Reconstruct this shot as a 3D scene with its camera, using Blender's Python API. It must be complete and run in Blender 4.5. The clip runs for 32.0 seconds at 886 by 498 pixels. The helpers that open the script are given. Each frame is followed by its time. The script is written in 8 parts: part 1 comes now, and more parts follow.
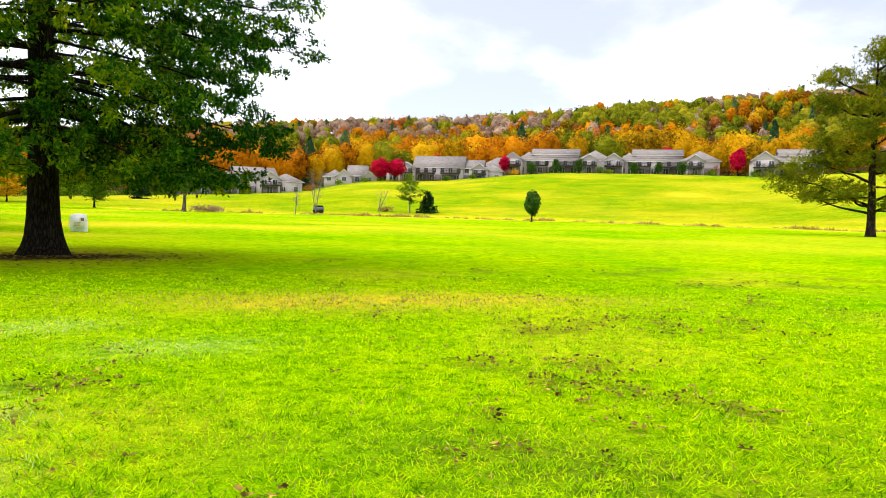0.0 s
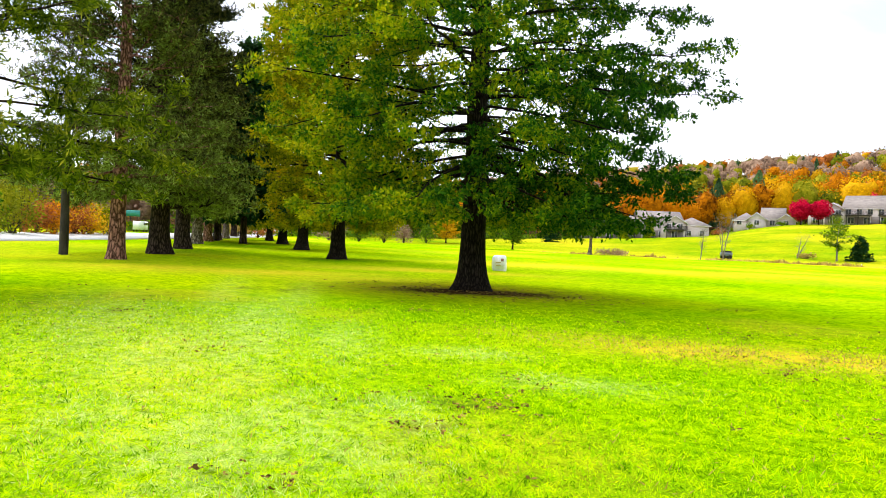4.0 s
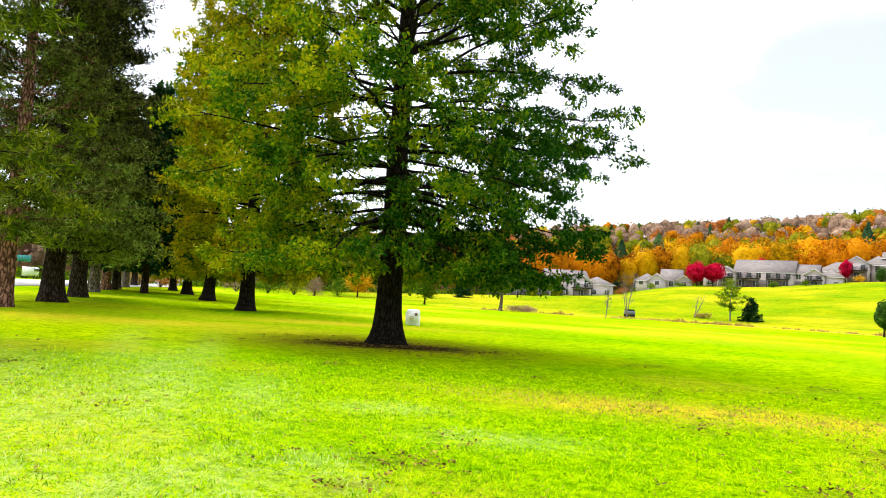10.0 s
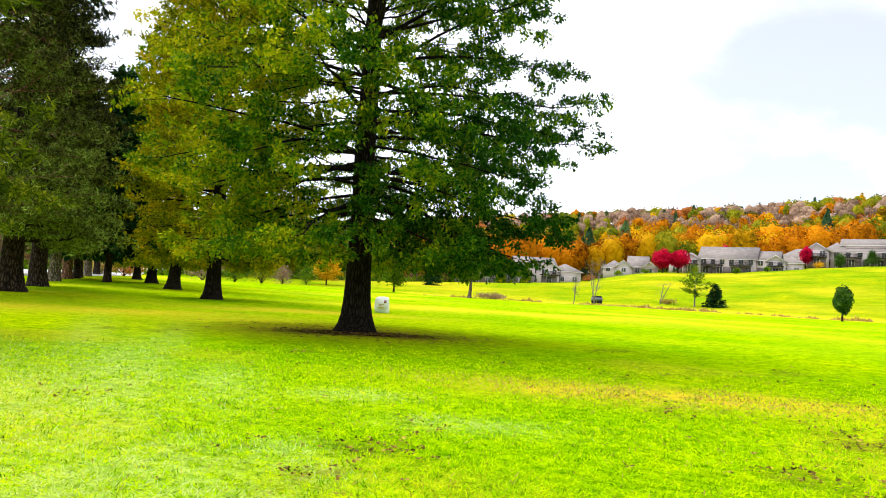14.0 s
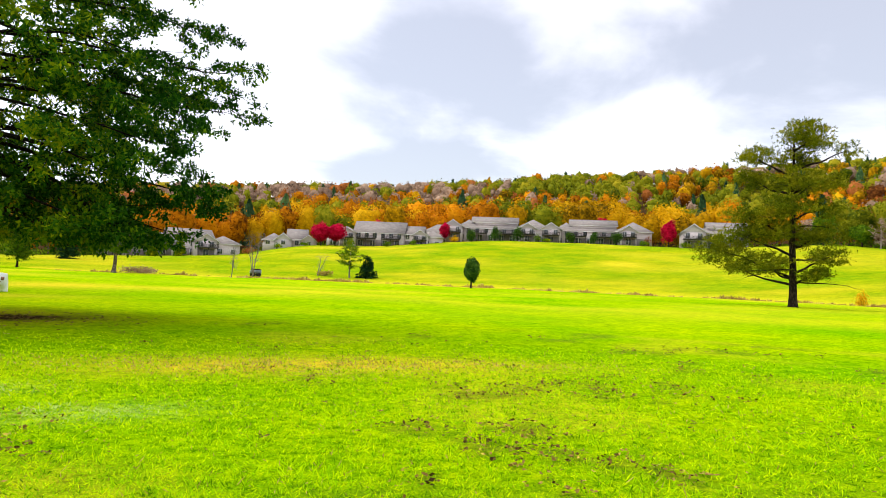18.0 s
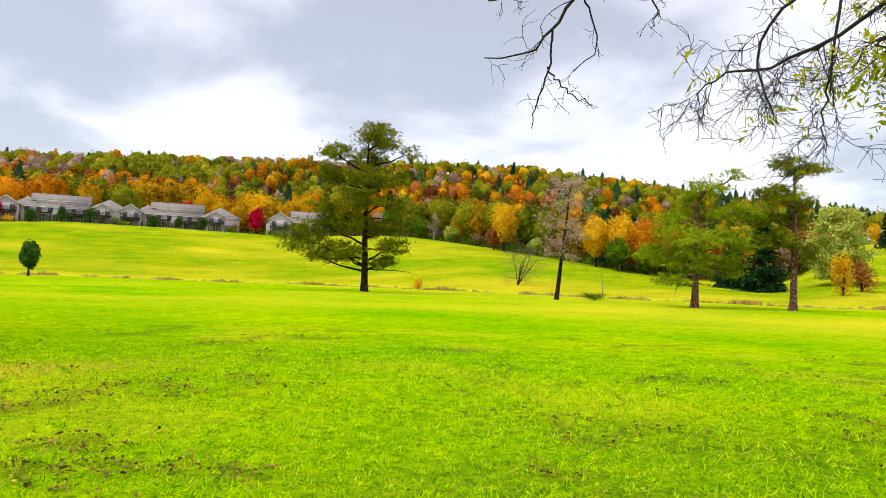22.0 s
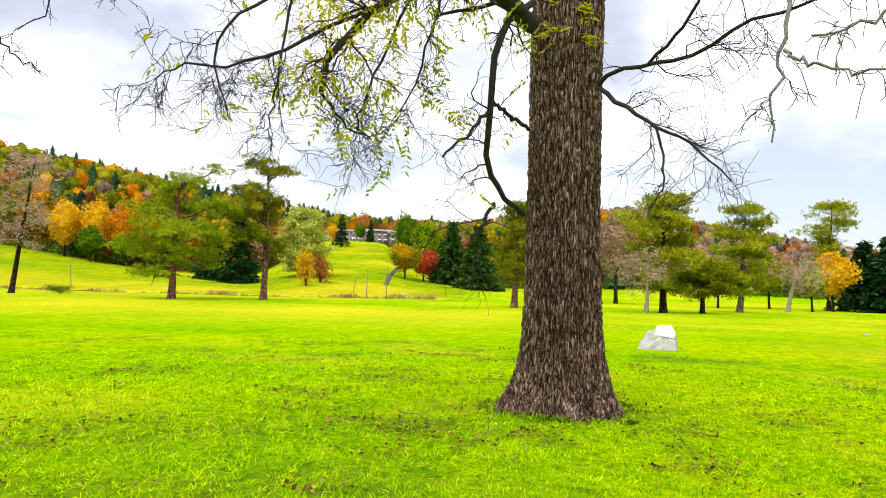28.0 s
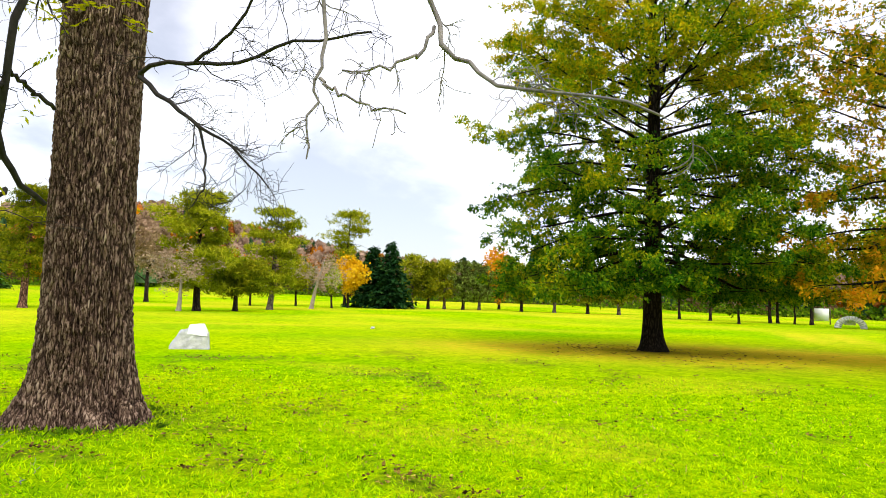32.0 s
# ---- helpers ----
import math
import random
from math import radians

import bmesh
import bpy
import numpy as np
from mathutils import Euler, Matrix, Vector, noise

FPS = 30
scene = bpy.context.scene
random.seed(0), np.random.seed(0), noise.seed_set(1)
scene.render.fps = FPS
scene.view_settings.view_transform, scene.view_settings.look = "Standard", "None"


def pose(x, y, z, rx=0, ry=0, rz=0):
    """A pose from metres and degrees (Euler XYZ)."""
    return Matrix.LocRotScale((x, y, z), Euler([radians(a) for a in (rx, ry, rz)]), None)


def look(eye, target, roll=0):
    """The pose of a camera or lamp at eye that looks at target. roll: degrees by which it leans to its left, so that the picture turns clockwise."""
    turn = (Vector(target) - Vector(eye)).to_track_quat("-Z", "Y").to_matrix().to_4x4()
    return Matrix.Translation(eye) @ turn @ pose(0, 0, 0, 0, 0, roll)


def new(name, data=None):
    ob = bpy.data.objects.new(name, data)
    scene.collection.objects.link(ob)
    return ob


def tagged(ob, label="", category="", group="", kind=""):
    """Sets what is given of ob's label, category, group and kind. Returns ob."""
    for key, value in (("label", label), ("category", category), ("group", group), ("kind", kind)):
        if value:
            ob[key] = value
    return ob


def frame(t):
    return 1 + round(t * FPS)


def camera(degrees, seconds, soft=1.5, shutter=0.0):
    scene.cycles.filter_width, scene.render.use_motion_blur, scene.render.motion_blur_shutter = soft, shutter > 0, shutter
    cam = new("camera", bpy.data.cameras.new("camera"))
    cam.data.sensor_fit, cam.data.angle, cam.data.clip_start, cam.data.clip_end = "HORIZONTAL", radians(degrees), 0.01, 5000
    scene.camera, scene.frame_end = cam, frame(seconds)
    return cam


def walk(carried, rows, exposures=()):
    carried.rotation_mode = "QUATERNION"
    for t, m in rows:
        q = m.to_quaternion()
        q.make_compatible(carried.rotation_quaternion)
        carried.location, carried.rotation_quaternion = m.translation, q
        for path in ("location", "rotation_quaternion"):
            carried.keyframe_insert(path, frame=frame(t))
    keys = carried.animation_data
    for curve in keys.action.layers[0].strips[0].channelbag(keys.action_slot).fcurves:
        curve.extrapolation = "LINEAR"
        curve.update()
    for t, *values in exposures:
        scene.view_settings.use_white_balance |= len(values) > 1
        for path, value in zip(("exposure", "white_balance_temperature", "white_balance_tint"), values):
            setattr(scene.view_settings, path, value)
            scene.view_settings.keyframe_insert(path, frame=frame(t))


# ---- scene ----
EXPOSURES = [(0.0, 0.86), (2.0, 1.0), (4.5, 1.1), (13.0, 1.02), (15.5, 0.92), (18.0, 0.66), (19.5, 0.48), (22.0, 0.46), (24.0, 0.56), (27.0, 0.66), (32.0, 0.7)]
cam = camera(64.09, 32.0, soft=0.45)
PATH = [
    (0.0, pose(-0.064, 0.106, 1.688, 87.052, -1.619, 0.000)),
    (0.5, pose(-0.050, 0.102, 1.695, 87.262, -1.387, 6.683)),
    (1.0, pose(-0.023, 0.119, 1.689, 87.350, -1.410, 13.636)),
    (1.5, pose(0.005, 0.113, 1.691, 87.434, -1.648, 18.884)),
    (2.0, pose(0.025, 0.085, 1.697, 87.538, -1.888, 22.806)),
    (2.5, pose(0.037, 0.033, 1.695, 87.795, -2.129, 25.559)),
    (3.0, pose(0.029, 0.018, 1.695, 88.227, -2.218, 28.006)),
    (3.5, pose(0.032, 0.014, 1.699, 88.853, -2.337, 30.192)),
    (4.0, pose(-0.004, -0.012, 1.714, 89.432, -2.525, 31.824)),
    (4.5, pose(-0.067, -0.051, 1.728, 89.975, -2.632, 32.913)),
    (6.5, pose(-0.128, -0.141, 1.771, 91.285, -3.917, 30.655)),
    (7.0, pose(-0.142, -0.136, 1.771, 92.022, -4.171, 29.176)),
    (7.5, pose(-0.156, -0.085, 1.773, 93.024, -4.316, 27.813)),
    (8.0, pose(-0.162, -0.056, 1.758, 94.086, -4.283, 26.856)),
    (8.5, pose(-0.194, -0.061, 1.725, 94.830, -4.090, 26.032)),
    (9.0, pose(-0.197, -0.038, 1.711, 94.932, -3.954, 25.431)),
    (9.5, pose(-0.203, -0.009, 1.683, 94.666, -3.760, 24.998)),
    (10.0, pose(-0.221, 0.003, 1.660, 94.232, -3.624, 24.644)),
    (10.5, pose(-0.241, 0.036, 1.654, 93.810, -3.343, 24.595)),
    (11.0, pose(-0.249, 0.050, 1.660, 93.476, -3.172, 24.725)),
    (11.5, pose(-0.245, 0.042, 1.649, 93.282, -2.981, 24.959)),
    (12.0, pose(-0.228, 0.053, 1.642, 93.217, -2.939, 24.858)),
    (12.5, pose(-0.248, 0.046, 1.604, 93.255, -2.934, 24.291)),
    (13.0, pose(-0.245, 0.053, 1.603, 93.380, -3.071, 23.430)),
    (13.5, pose(-0.249, 0.088, 1.635, 93.420, -3.211, 22.747)),
    (15.5, pose(-0.252, 0.079, 1.615, 93.227, -3.286, 17.193)),
    (16.0, pose(-0.197, 0.071, 1.618, 93.224, -3.114, 13.473)),
    (16.5, pose(-0.098, 0.005, 1.683, 93.152, -3.038, 9.380)),
    (17.0, pose(0.034, 0.007, 1.727, 92.994, -2.695, 4.739)),
    (17.5, pose(-0.062, 0.063, 1.672, 92.736, -2.541, -0.031)),
    (18.0, pose(-0.025, 0.098, 1.646, 92.564, -2.483, -4.848)),
    (18.5, pose(0.184, 0.147, 1.707, 92.575, -2.492, -9.206)),
    (19.0, pose(0.269, 0.194, 1.711, 92.676, -2.444, -13.236)),
    (19.5, pose(0.280, 0.229, 1.714, 92.763, -2.299, -17.601)),
    (20.0, pose(0.231, 0.262, 1.717, 92.694, -2.091, -22.246)),
    (20.5, pose(0.204, 0.268, 1.715, 92.507, -1.960, -26.585)),
    (21.0, pose(0.199, 0.253, 1.716, 92.434, -1.912, -30.658)),
    (21.5, pose(0.183, 0.237, 1.722, 92.544, -2.031, -34.056)),
    (22.0, pose(0.178, 0.210, 1.726, 92.793, -2.146, -37.395)),
    (22.5, pose(0.173, 0.176, 1.722, 92.995, -2.199, -40.724)),
    (23.0, pose(0.187, 0.174, 1.724, 92.996, -2.256, -43.791)),
    (23.5, pose(0.188, 0.159, 1.712, 92.895, -2.281, -46.475)),
    (24.0, pose(0.192, 0.145, 1.716, 92.681, -2.361, -49.069)),
    (24.5, pose(0.181, 0.128, 1.711, 92.530, -2.470, -51.614)),
    (26.5, pose(0.172, 0.161, 1.686, 93.226, -1.599, -64.184)),
    (27.0, pose(0.218, 0.005, 1.689, 93.541, -1.353, -67.782)),
    (27.5, pose(0.228, -0.079, 1.677, 93.658, -1.438, -72.216)),
    (28.0, pose(0.231, -0.076, 1.671, 93.548, -1.721, -77.686)),
    (28.5, pose(0.219, -0.039, 1.684, 93.477, -1.933, -83.785)),
    (29.0, pose(0.168, 0.005, 1.686, 93.517, -2.088, -90.812)),
    (29.5, pose(0.129, 0.009, 1.694, 93.723, -2.167, -97.239)),
    (30.0, pose(0.142, 0.016, 1.699, 94.097, -2.308, -102.594)),
    (30.5, pose(0.144, 0.005, 1.715, 94.407, -2.209, -106.233)),
    (31.0, pose(0.139, -0.010, 1.711, 94.592, -2.022, -109.092)),
    (31.5, pose(0.124, -0.027, 1.703, 94.586, -1.829, -111.796)),
    (32.0, pose(0.114, -0.033, 1.697, 94.450, -1.584, -114.108)),
]
walk(cam, PATH, EXPOSURES)

# ---- sky and sun ----
world = bpy.data.worlds.new("overcast_sky")
scene.world = world
world.use_nodes = True
wn, wl = world.node_tree.nodes, world.node_tree.links
wn.clear()
SUN_AZ, SUN_EL = 78.0, 58.0          # degrees, azimuth to the left of +y


def wnode(kind, **kw):
    n = wn.new(kind)
    for k, v in kw.items():
        n.inputs[k].default_value = v
    return n


sky = wn.new("ShaderNodeTexSky")
sky.sky_type = 'NISHITA'
sky.sun_disc = False
sky.sun_elevation = radians(SUN_EL)
sky.sun_rotation = radians(-SUN_AZ)
coord = wn.new("ShaderNodeTexCoord")
sep = wn.new("ShaderNodeSeparateXYZ")
wl.new(coord.outputs["Generated"], sep.inputs[0])
# flat cloud deck: the direction divided by its height above the horizon
lift = wn.new("ShaderNodeMath")
lift.operation = 'MAXIMUM'
lift.inputs[1].default_value = 0.0
wl.new(sep.outputs["Z"], lift.inputs[0])
lift2 = wn.new("ShaderNodeMath")
lift2.operation = 'ADD'
lift2.inputs[1].default_value = 0.26
wl.new(lift.outputs[0], lift2.inputs[0])
deck = wn.new("ShaderNodeVectorMath")
deck.operation = 'DIVIDE'
cmb = wn.new("ShaderNodeCombineXYZ")
for k in range(3):
    wl.new(lift2.outputs[0], cmb.inputs[k])
wl.new(coord.outputs["Generated"], deck.inputs[0])
wl.new(cmb.outputs[0], deck.inputs[1])
shift = wn.new("ShaderNodeVectorMath")
shift.operation = 'ADD'
shift.inputs[1].default_value = (1.3, 0.4, 0.0)
wl.new(deck.outputs[0], shift.inputs[0])
n1 = wnode("ShaderNodeTexNoise", Scale=1.7, Detail=9.0, Roughness=0.52, Distortion=0.25)
n2 = wnode("ShaderNodeTexNoise", Scale=0.4, Detail=3.0, Roughness=0.5)
wl.new(shift.outputs[0], n1.inputs["Vector"])
wl.new(shift.outputs[0], n2.inputs["Vector"])
def cloud_bank(az, el, tight, amount, below):
    """A broad grey cloud bank round one direction; below is the sum so far."""
    a, e = radians(az), radians(el)
    dot = wn.new("ShaderNodeVectorMath")
    dot.operation = 'DOT_PRODUCT'
    wl.new(coord.outputs["Generated"], dot.inputs[0])
    dot.inputs[1].default_value = (-math.sin(a) * math.cos(e), math.cos(a) * math.cos(e), math.sin(e))
    mp = wn.new("ShaderNodeMapRange")
    mp.interpolation_type = 'SMOOTHSTEP'
    mp.inputs["From Min"].default_value, mp.inputs["From Max"].default_value = math.cos(radians(tight)), 1.0
    mp.inputs["To Min"].default_value, mp.inputs["To Max"].default_value = 0.0, amount
    wl.new(dot.outputs["Value"], mp.inputs["Value"])
    s = wn.new("ShaderNodeMath")
    s.operation = 'ADD'
    wl.new(mp.outputs[0], s.inputs[0])
    wl.new(below, s.inputs[1])
    return s.outputs[0]


firm = wn.new("ShaderNodeMath")
firm.operation = 'MULTIPLY_ADD'
firm.inputs[1].default_value, firm.inputs[2].default_value = 1.05, -0.02
wl.new(n1.outputs["Fac"], firm.inputs[0])
add = wn.new("ShaderNodeMath")
add.operation = 'MULTIPLY_ADD'
add.inputs[1].default_value = 0.35
wl.new(n2.outputs["Fac"], add.inputs[0])
wl.new(firm.outputs[0], add.inputs[2])
cloud = add.outputs[0]
for bank in ((-33, 17, 13, 0.24), (-24, 24, 9, 0.06), (-50, 20, 15, 0.2), (-3, 12, 13, 0.24), (-108, 8, 12, 0.34), (-96, 6, 9, 0.24), (-68, 13, 9, 0.2), (-82, 20, 14, 0.22), (-125, 16, 20, -0.1), (-14, 13, 14, 0.05), (30, 25, 32, -0.14)):
    cloud = cloud_bank(*bank, cloud)
cr = wn.new("ShaderNodeValToRGB")
cr.color_ramp.interpolation = 'EASE'
els = cr.color_ramp.elements
els[0].position, els[0].color = 0.62, (0.93, 0.93, 0.93, 1)
els[1].position, els[1].color = 1.0, (0.36, 0.35, 0.375, 1)
e2 = els.new(0.76)
e2.color = (0.66, 0.63, 0.66, 1)
wl.new(cloud, cr.inputs[0])
gain = wn.new("ShaderNodeVectorMath")
gain.operation = 'SCALE'
gain.inputs["Scale"].default_value = 1.0
wl.new(cr.outputs["Color"], gain.inputs[0])
bg_sky, bg_cloud = wn.new("ShaderNodeBackground"), wn.new("ShaderNodeBackground")
bg_sky.inputs["Strength"].default_value = 0.05
wl.new(sky.outputs[0], bg_sky.inputs["Color"])
bg_cloud.inputs["Strength"].default_value = 0.92
wl.new(gain.outputs[0], bg_cloud.inputs["Color"])
both = wn.new("ShaderNodeAddShader")
wout = wn.new("ShaderNodeOutputWorld")
wl.new(bg_sky.outputs[0], both.inputs[0])
wl.new(bg_cloud.outputs[0], both.inputs[1])
wl.new(both.outputs[0], wout.inputs["Surface"])

sun = new("sun", bpy.data.lights.new("sun", 'SUN'))
sun.data.energy, sun.data.angle, sun.data.color = 1.8, radians(34), (1.0, 0.94, 0.84)
sa, se = radians(SUN_AZ), radians(SUN_EL)
sun.matrix_world = look((-math.sin(sa) * math.cos(se) * 90, math.cos(sa) * math.cos(se) * 90, math.sin(se) * 90), (0, 0, 0))


# ---- materials ----
def material(name):
    m = bpy.data.materials.new(name)
    m.use_nodes = True
    nt = m.node_tree
    return m, nt, nt.nodes["Principled BSDF"], nt.nodes["Material Output"]


def noise_node(nt, scale, detail=4.0, rough=0.6, stretch=None, coords="Object"):
    tc = nt.nodes.new("ShaderNodeTexCoord")
    mp = nt.nodes.new("ShaderNodeMapping")
    mp.inputs["Scale"].default_value = stretch or (1, 1, 1)
    nt.links.new(tc.outputs[coords], mp.inputs["Vector"])
    n = nt.nodes.new("ShaderNodeTexNoise")
    n.inputs["Scale"].default_value = scale
    n.inputs["Detail"].default_value = detail
    n.inputs["Roughness"].default_value = rough
    nt.links.new(mp.outputs[0], n.inputs["Vector"])
    return n


def ramp(nt, fac, stops):
    r = nt.nodes.new("ShaderNodeValToRGB")
    e = r.color_ramp.elements
    e[0].position, e[0].color = stops[0][0], (*stops[0][1], 1)
    e[1].position, e[1].color = stops[-1][0], (*stops[-1][1], 1)
    for p, c in stops[1:-1]:
        e.new(p).color = (*c, 1)
    nt.links.new(fac, r.inputs[0])
    return r


def mix(nt, fac, a, b, mode='MIX'):
    m = nt.nodes.new("ShaderNodeMix")
    m.data_type, m.blend_type = 'RGBA', mode
    for sock, val in ((m.inputs[0], fac), (m.inputs[6], a), (m.inputs[7], b)):
        if isinstance(val, (int, float)):
            sock.default_value = val
        elif isinstance(val, tuple):
            sock.default_value = (*val, 1)
        else:
            nt.links.new(val, sock)
    return m.outputs[2]


def bump(nt, bsdf, height, strength, dist):
    b = nt.nodes.new("ShaderNodeBump")
    b.inputs["Strength"].default_value = strength
    b.inputs["Distance"].default_value = dist
    nt.links.new(height, b.inputs["Height"])
    nt.links.new(b.outputs[0], bsdf.inputs["Normal"])


def surface(name, c1, c2, scale=3.0, rough=0.8, bump_scale=30.0, bump_d=0.01, stretch=None, metal=0.0):
    """A plain surface with broad stains, fine grain and relief."""
    m, nt, b, _ = material(name)
    n = noise_node(nt, scale, 5, 0.6, stretch)
    f = noise_node(nt, bump_scale, 3, 0.6, stretch)
    base = ramp(nt, n.outputs["Fac"], [(0.3, c1), (0.7, c2)])
    fine = ramp(nt, f.outputs["Fac"], [(0.25, (0.75, 0.75, 0.75)), (0.75, (1.15, 1.15, 1.15))])
    nt.links.new(mix(nt, 1.0, base.outputs[0], fine.outputs[0], 'MULTIPLY'), b.inputs["Base Color"])
    b.inputs["Roughness"].default_value = rough
    b.inputs["Metallic"].default_value = metal
    b.inputs["Specular IOR Level"].default_value = 0.3
    bump(nt, b, f.outputs["Fac"], 0.6, bump_d)
    return m


def foliage(name, stops, clump=0.5, through_light=0.35, rough=0.65, tone=False, turn=None):
    """Leaves: colour varies from leaf to leaf and from clump to clump."""
    m, nt, b, out = material(name)
    geo = nt.nodes.new("ShaderNodeNewGeometry")
    n = noise_node(nt, clump, 3, 0.6, None, "Object")
    a = nt.nodes.new("ShaderNodeMath")
    a.operation = 'MULTIPLY_ADD'
    a.inputs[1].default_value = 0.5
    nt.links.new(geo.outputs["Random Per Island"], a.inputs[0])
    s = nt.nodes.new("ShaderNodeMath")
    s.operation = 'MULTIPLY_ADD'
    s.inputs[1].default_value, s.inputs[2].default_value = 1.5, -0.5
    nt.links.new(n.outputs["Fac"], s.inputs[0])
    nt.links.new(s.outputs[0], a.inputs[2])
    pick = a.outputs[0]
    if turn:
        # colour shifts with side and height: autumn turning, and painted lit and shaded foliage
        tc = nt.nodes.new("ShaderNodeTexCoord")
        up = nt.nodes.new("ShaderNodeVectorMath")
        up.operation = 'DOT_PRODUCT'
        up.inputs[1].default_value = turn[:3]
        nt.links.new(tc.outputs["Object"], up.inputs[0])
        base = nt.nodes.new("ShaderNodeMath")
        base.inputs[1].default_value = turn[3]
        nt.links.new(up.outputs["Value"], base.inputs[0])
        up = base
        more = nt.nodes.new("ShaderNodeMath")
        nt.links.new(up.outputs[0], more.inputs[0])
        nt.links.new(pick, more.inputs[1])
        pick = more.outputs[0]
    if tone:
        own = nt.nodes.new("ShaderNodeAttribute")
        own.attribute_name = "tone"
        t2 = nt.nodes.new("ShaderNodeMath")
        t2.operation = 'MULTIPLY_ADD'
        t2.inputs[1].default_value = 0.35
        nt.links.new(geo.outputs["Random Per Island"], t2.inputs[0])
        nt.links.new(own.outputs["Fac"], t2.inputs[2])
        tuft = noise_node(nt, 0.55, 4, 0.7)
        t3 = nt.nodes.new("ShaderNodeMath")
        t3.operation = 'MULTIPLY_ADD'
        t3.inputs[1].default_value = 1.7
        nt.links.new(tuft.outputs["Fac"], t3.inputs[0])
        nt.links.new(t2.outputs[0], t3.inputs[2])
        t4 = nt.nodes.new("ShaderNodeMath")
        t4.inputs[1].default_value = -0.9
        nt.links.new(t3.outputs[0], t4.inputs[0])
        pick = t4.outputs[0]
    col = ramp(nt, pick, stops)
    nt.links.new(col.outputs[0], b.inputs["Base Color"])
    b.inputs["Roughness"].default_value = rough
    b.inputs["Specular IOR Level"].default_value = 0.02
    t = nt.nodes.new("ShaderNodeBsdfTranslucent")
    nt.links.new(col.outputs[0], t.inputs["Color"])
    mx = nt.nodes.new("ShaderNodeMixShader")
    mx.inputs[0].default_value = through_light
    nt.links.new(b.outputs[0], mx.inputs[1])
    nt.links.new(t.outputs[0], mx.inputs[2])
    nt.links.new(mx.outputs[0], out.inputs["Surface"])
    return m


def bark(name, c1, c2, scale=6.0, squash=0.18, depth=0.03, furrow=0.12):
    """Furrowed bark: long plates with dark cracks between them, weathered in streaks."""
    m, nt, b, _ = material(name)
    tc = nt.nodes.new("ShaderNodeTexCoord")
    mp = nt.nodes.new("ShaderNodeMapping")
    mp.inputs["Scale"].default_value = (1, 1, squash)
    nt.links.new(tc.outputs["Object"], mp.inputs["Vector"])
    warp = noise_node(nt, scale * 0.6, 3, 0.6, (1, 1, squash * 2))
    push = nt.nodes.new("ShaderNodeVectorMath")
    push.operation = 'MULTIPLY_ADD'
    push.inputs[1].default_value = (1.3 / scale,) * 3
    nt.links.new(warp.outputs["Color"], push.inputs[0])
    nt.links.new(mp.outputs[0], push.inputs[2])
    v = nt.nodes.new("ShaderNodeTexVoronoi")
    v.feature = 'DISTANCE_TO_EDGE'
    v.inputs["Scale"].default_value = scale
    nt.links.new(push.outputs[0], v.inputs["Vector"])
    n = noise_node(nt, scale * 2.2, 6, 0.72, (1, 1, squash * 1.6))
    n2 = noise_node(nt, 1.1, 4, 0.6, (1, 1, 0.25))
    c = ramp(nt, n.outputs["Fac"], [(0.3, c1), (0.72, c2)])
    d = ramp(nt, v.outputs["Distance"], [(0.0, (0.10, 0.09, 0.085)), (furrow, (0.56, 0.54, 0.52)), (furrow * 2.6, (1.3, 1.28, 1.26))])
    w = ramp(nt, n2.outputs["Fac"], [(0.3, (0.62, 0.56, 0.50)), (0.5, (1.0, 0.92, 0.86)), (0.7, (1.3, 1.28, 1.25))])
    x = mix(nt, 1.0, c.outputs[0], d.outputs[0], 'MULTIPLY')
    nt.links.new(mix(nt, 1.0, x, w.outputs[0], 'MULTIPLY'), b.inputs["Base Color"])
    b.inputs["Roughness"].default_value = 0.92
    b.inputs["Specular IOR Level"].default_value = 0.1
    h = nt.nodes.new("ShaderNodeMath")
    h.operation = 'MULTIPLY_ADD'
    h.inputs[1].default_value = 0.5
    nt.links.new(n.outputs["Fac"], h.inputs[0])
    nt.links.new(v.outputs["Distance"], h.inputs[2])
    bump(nt, b, h.outputs[0], 1.0, depth)
    return m


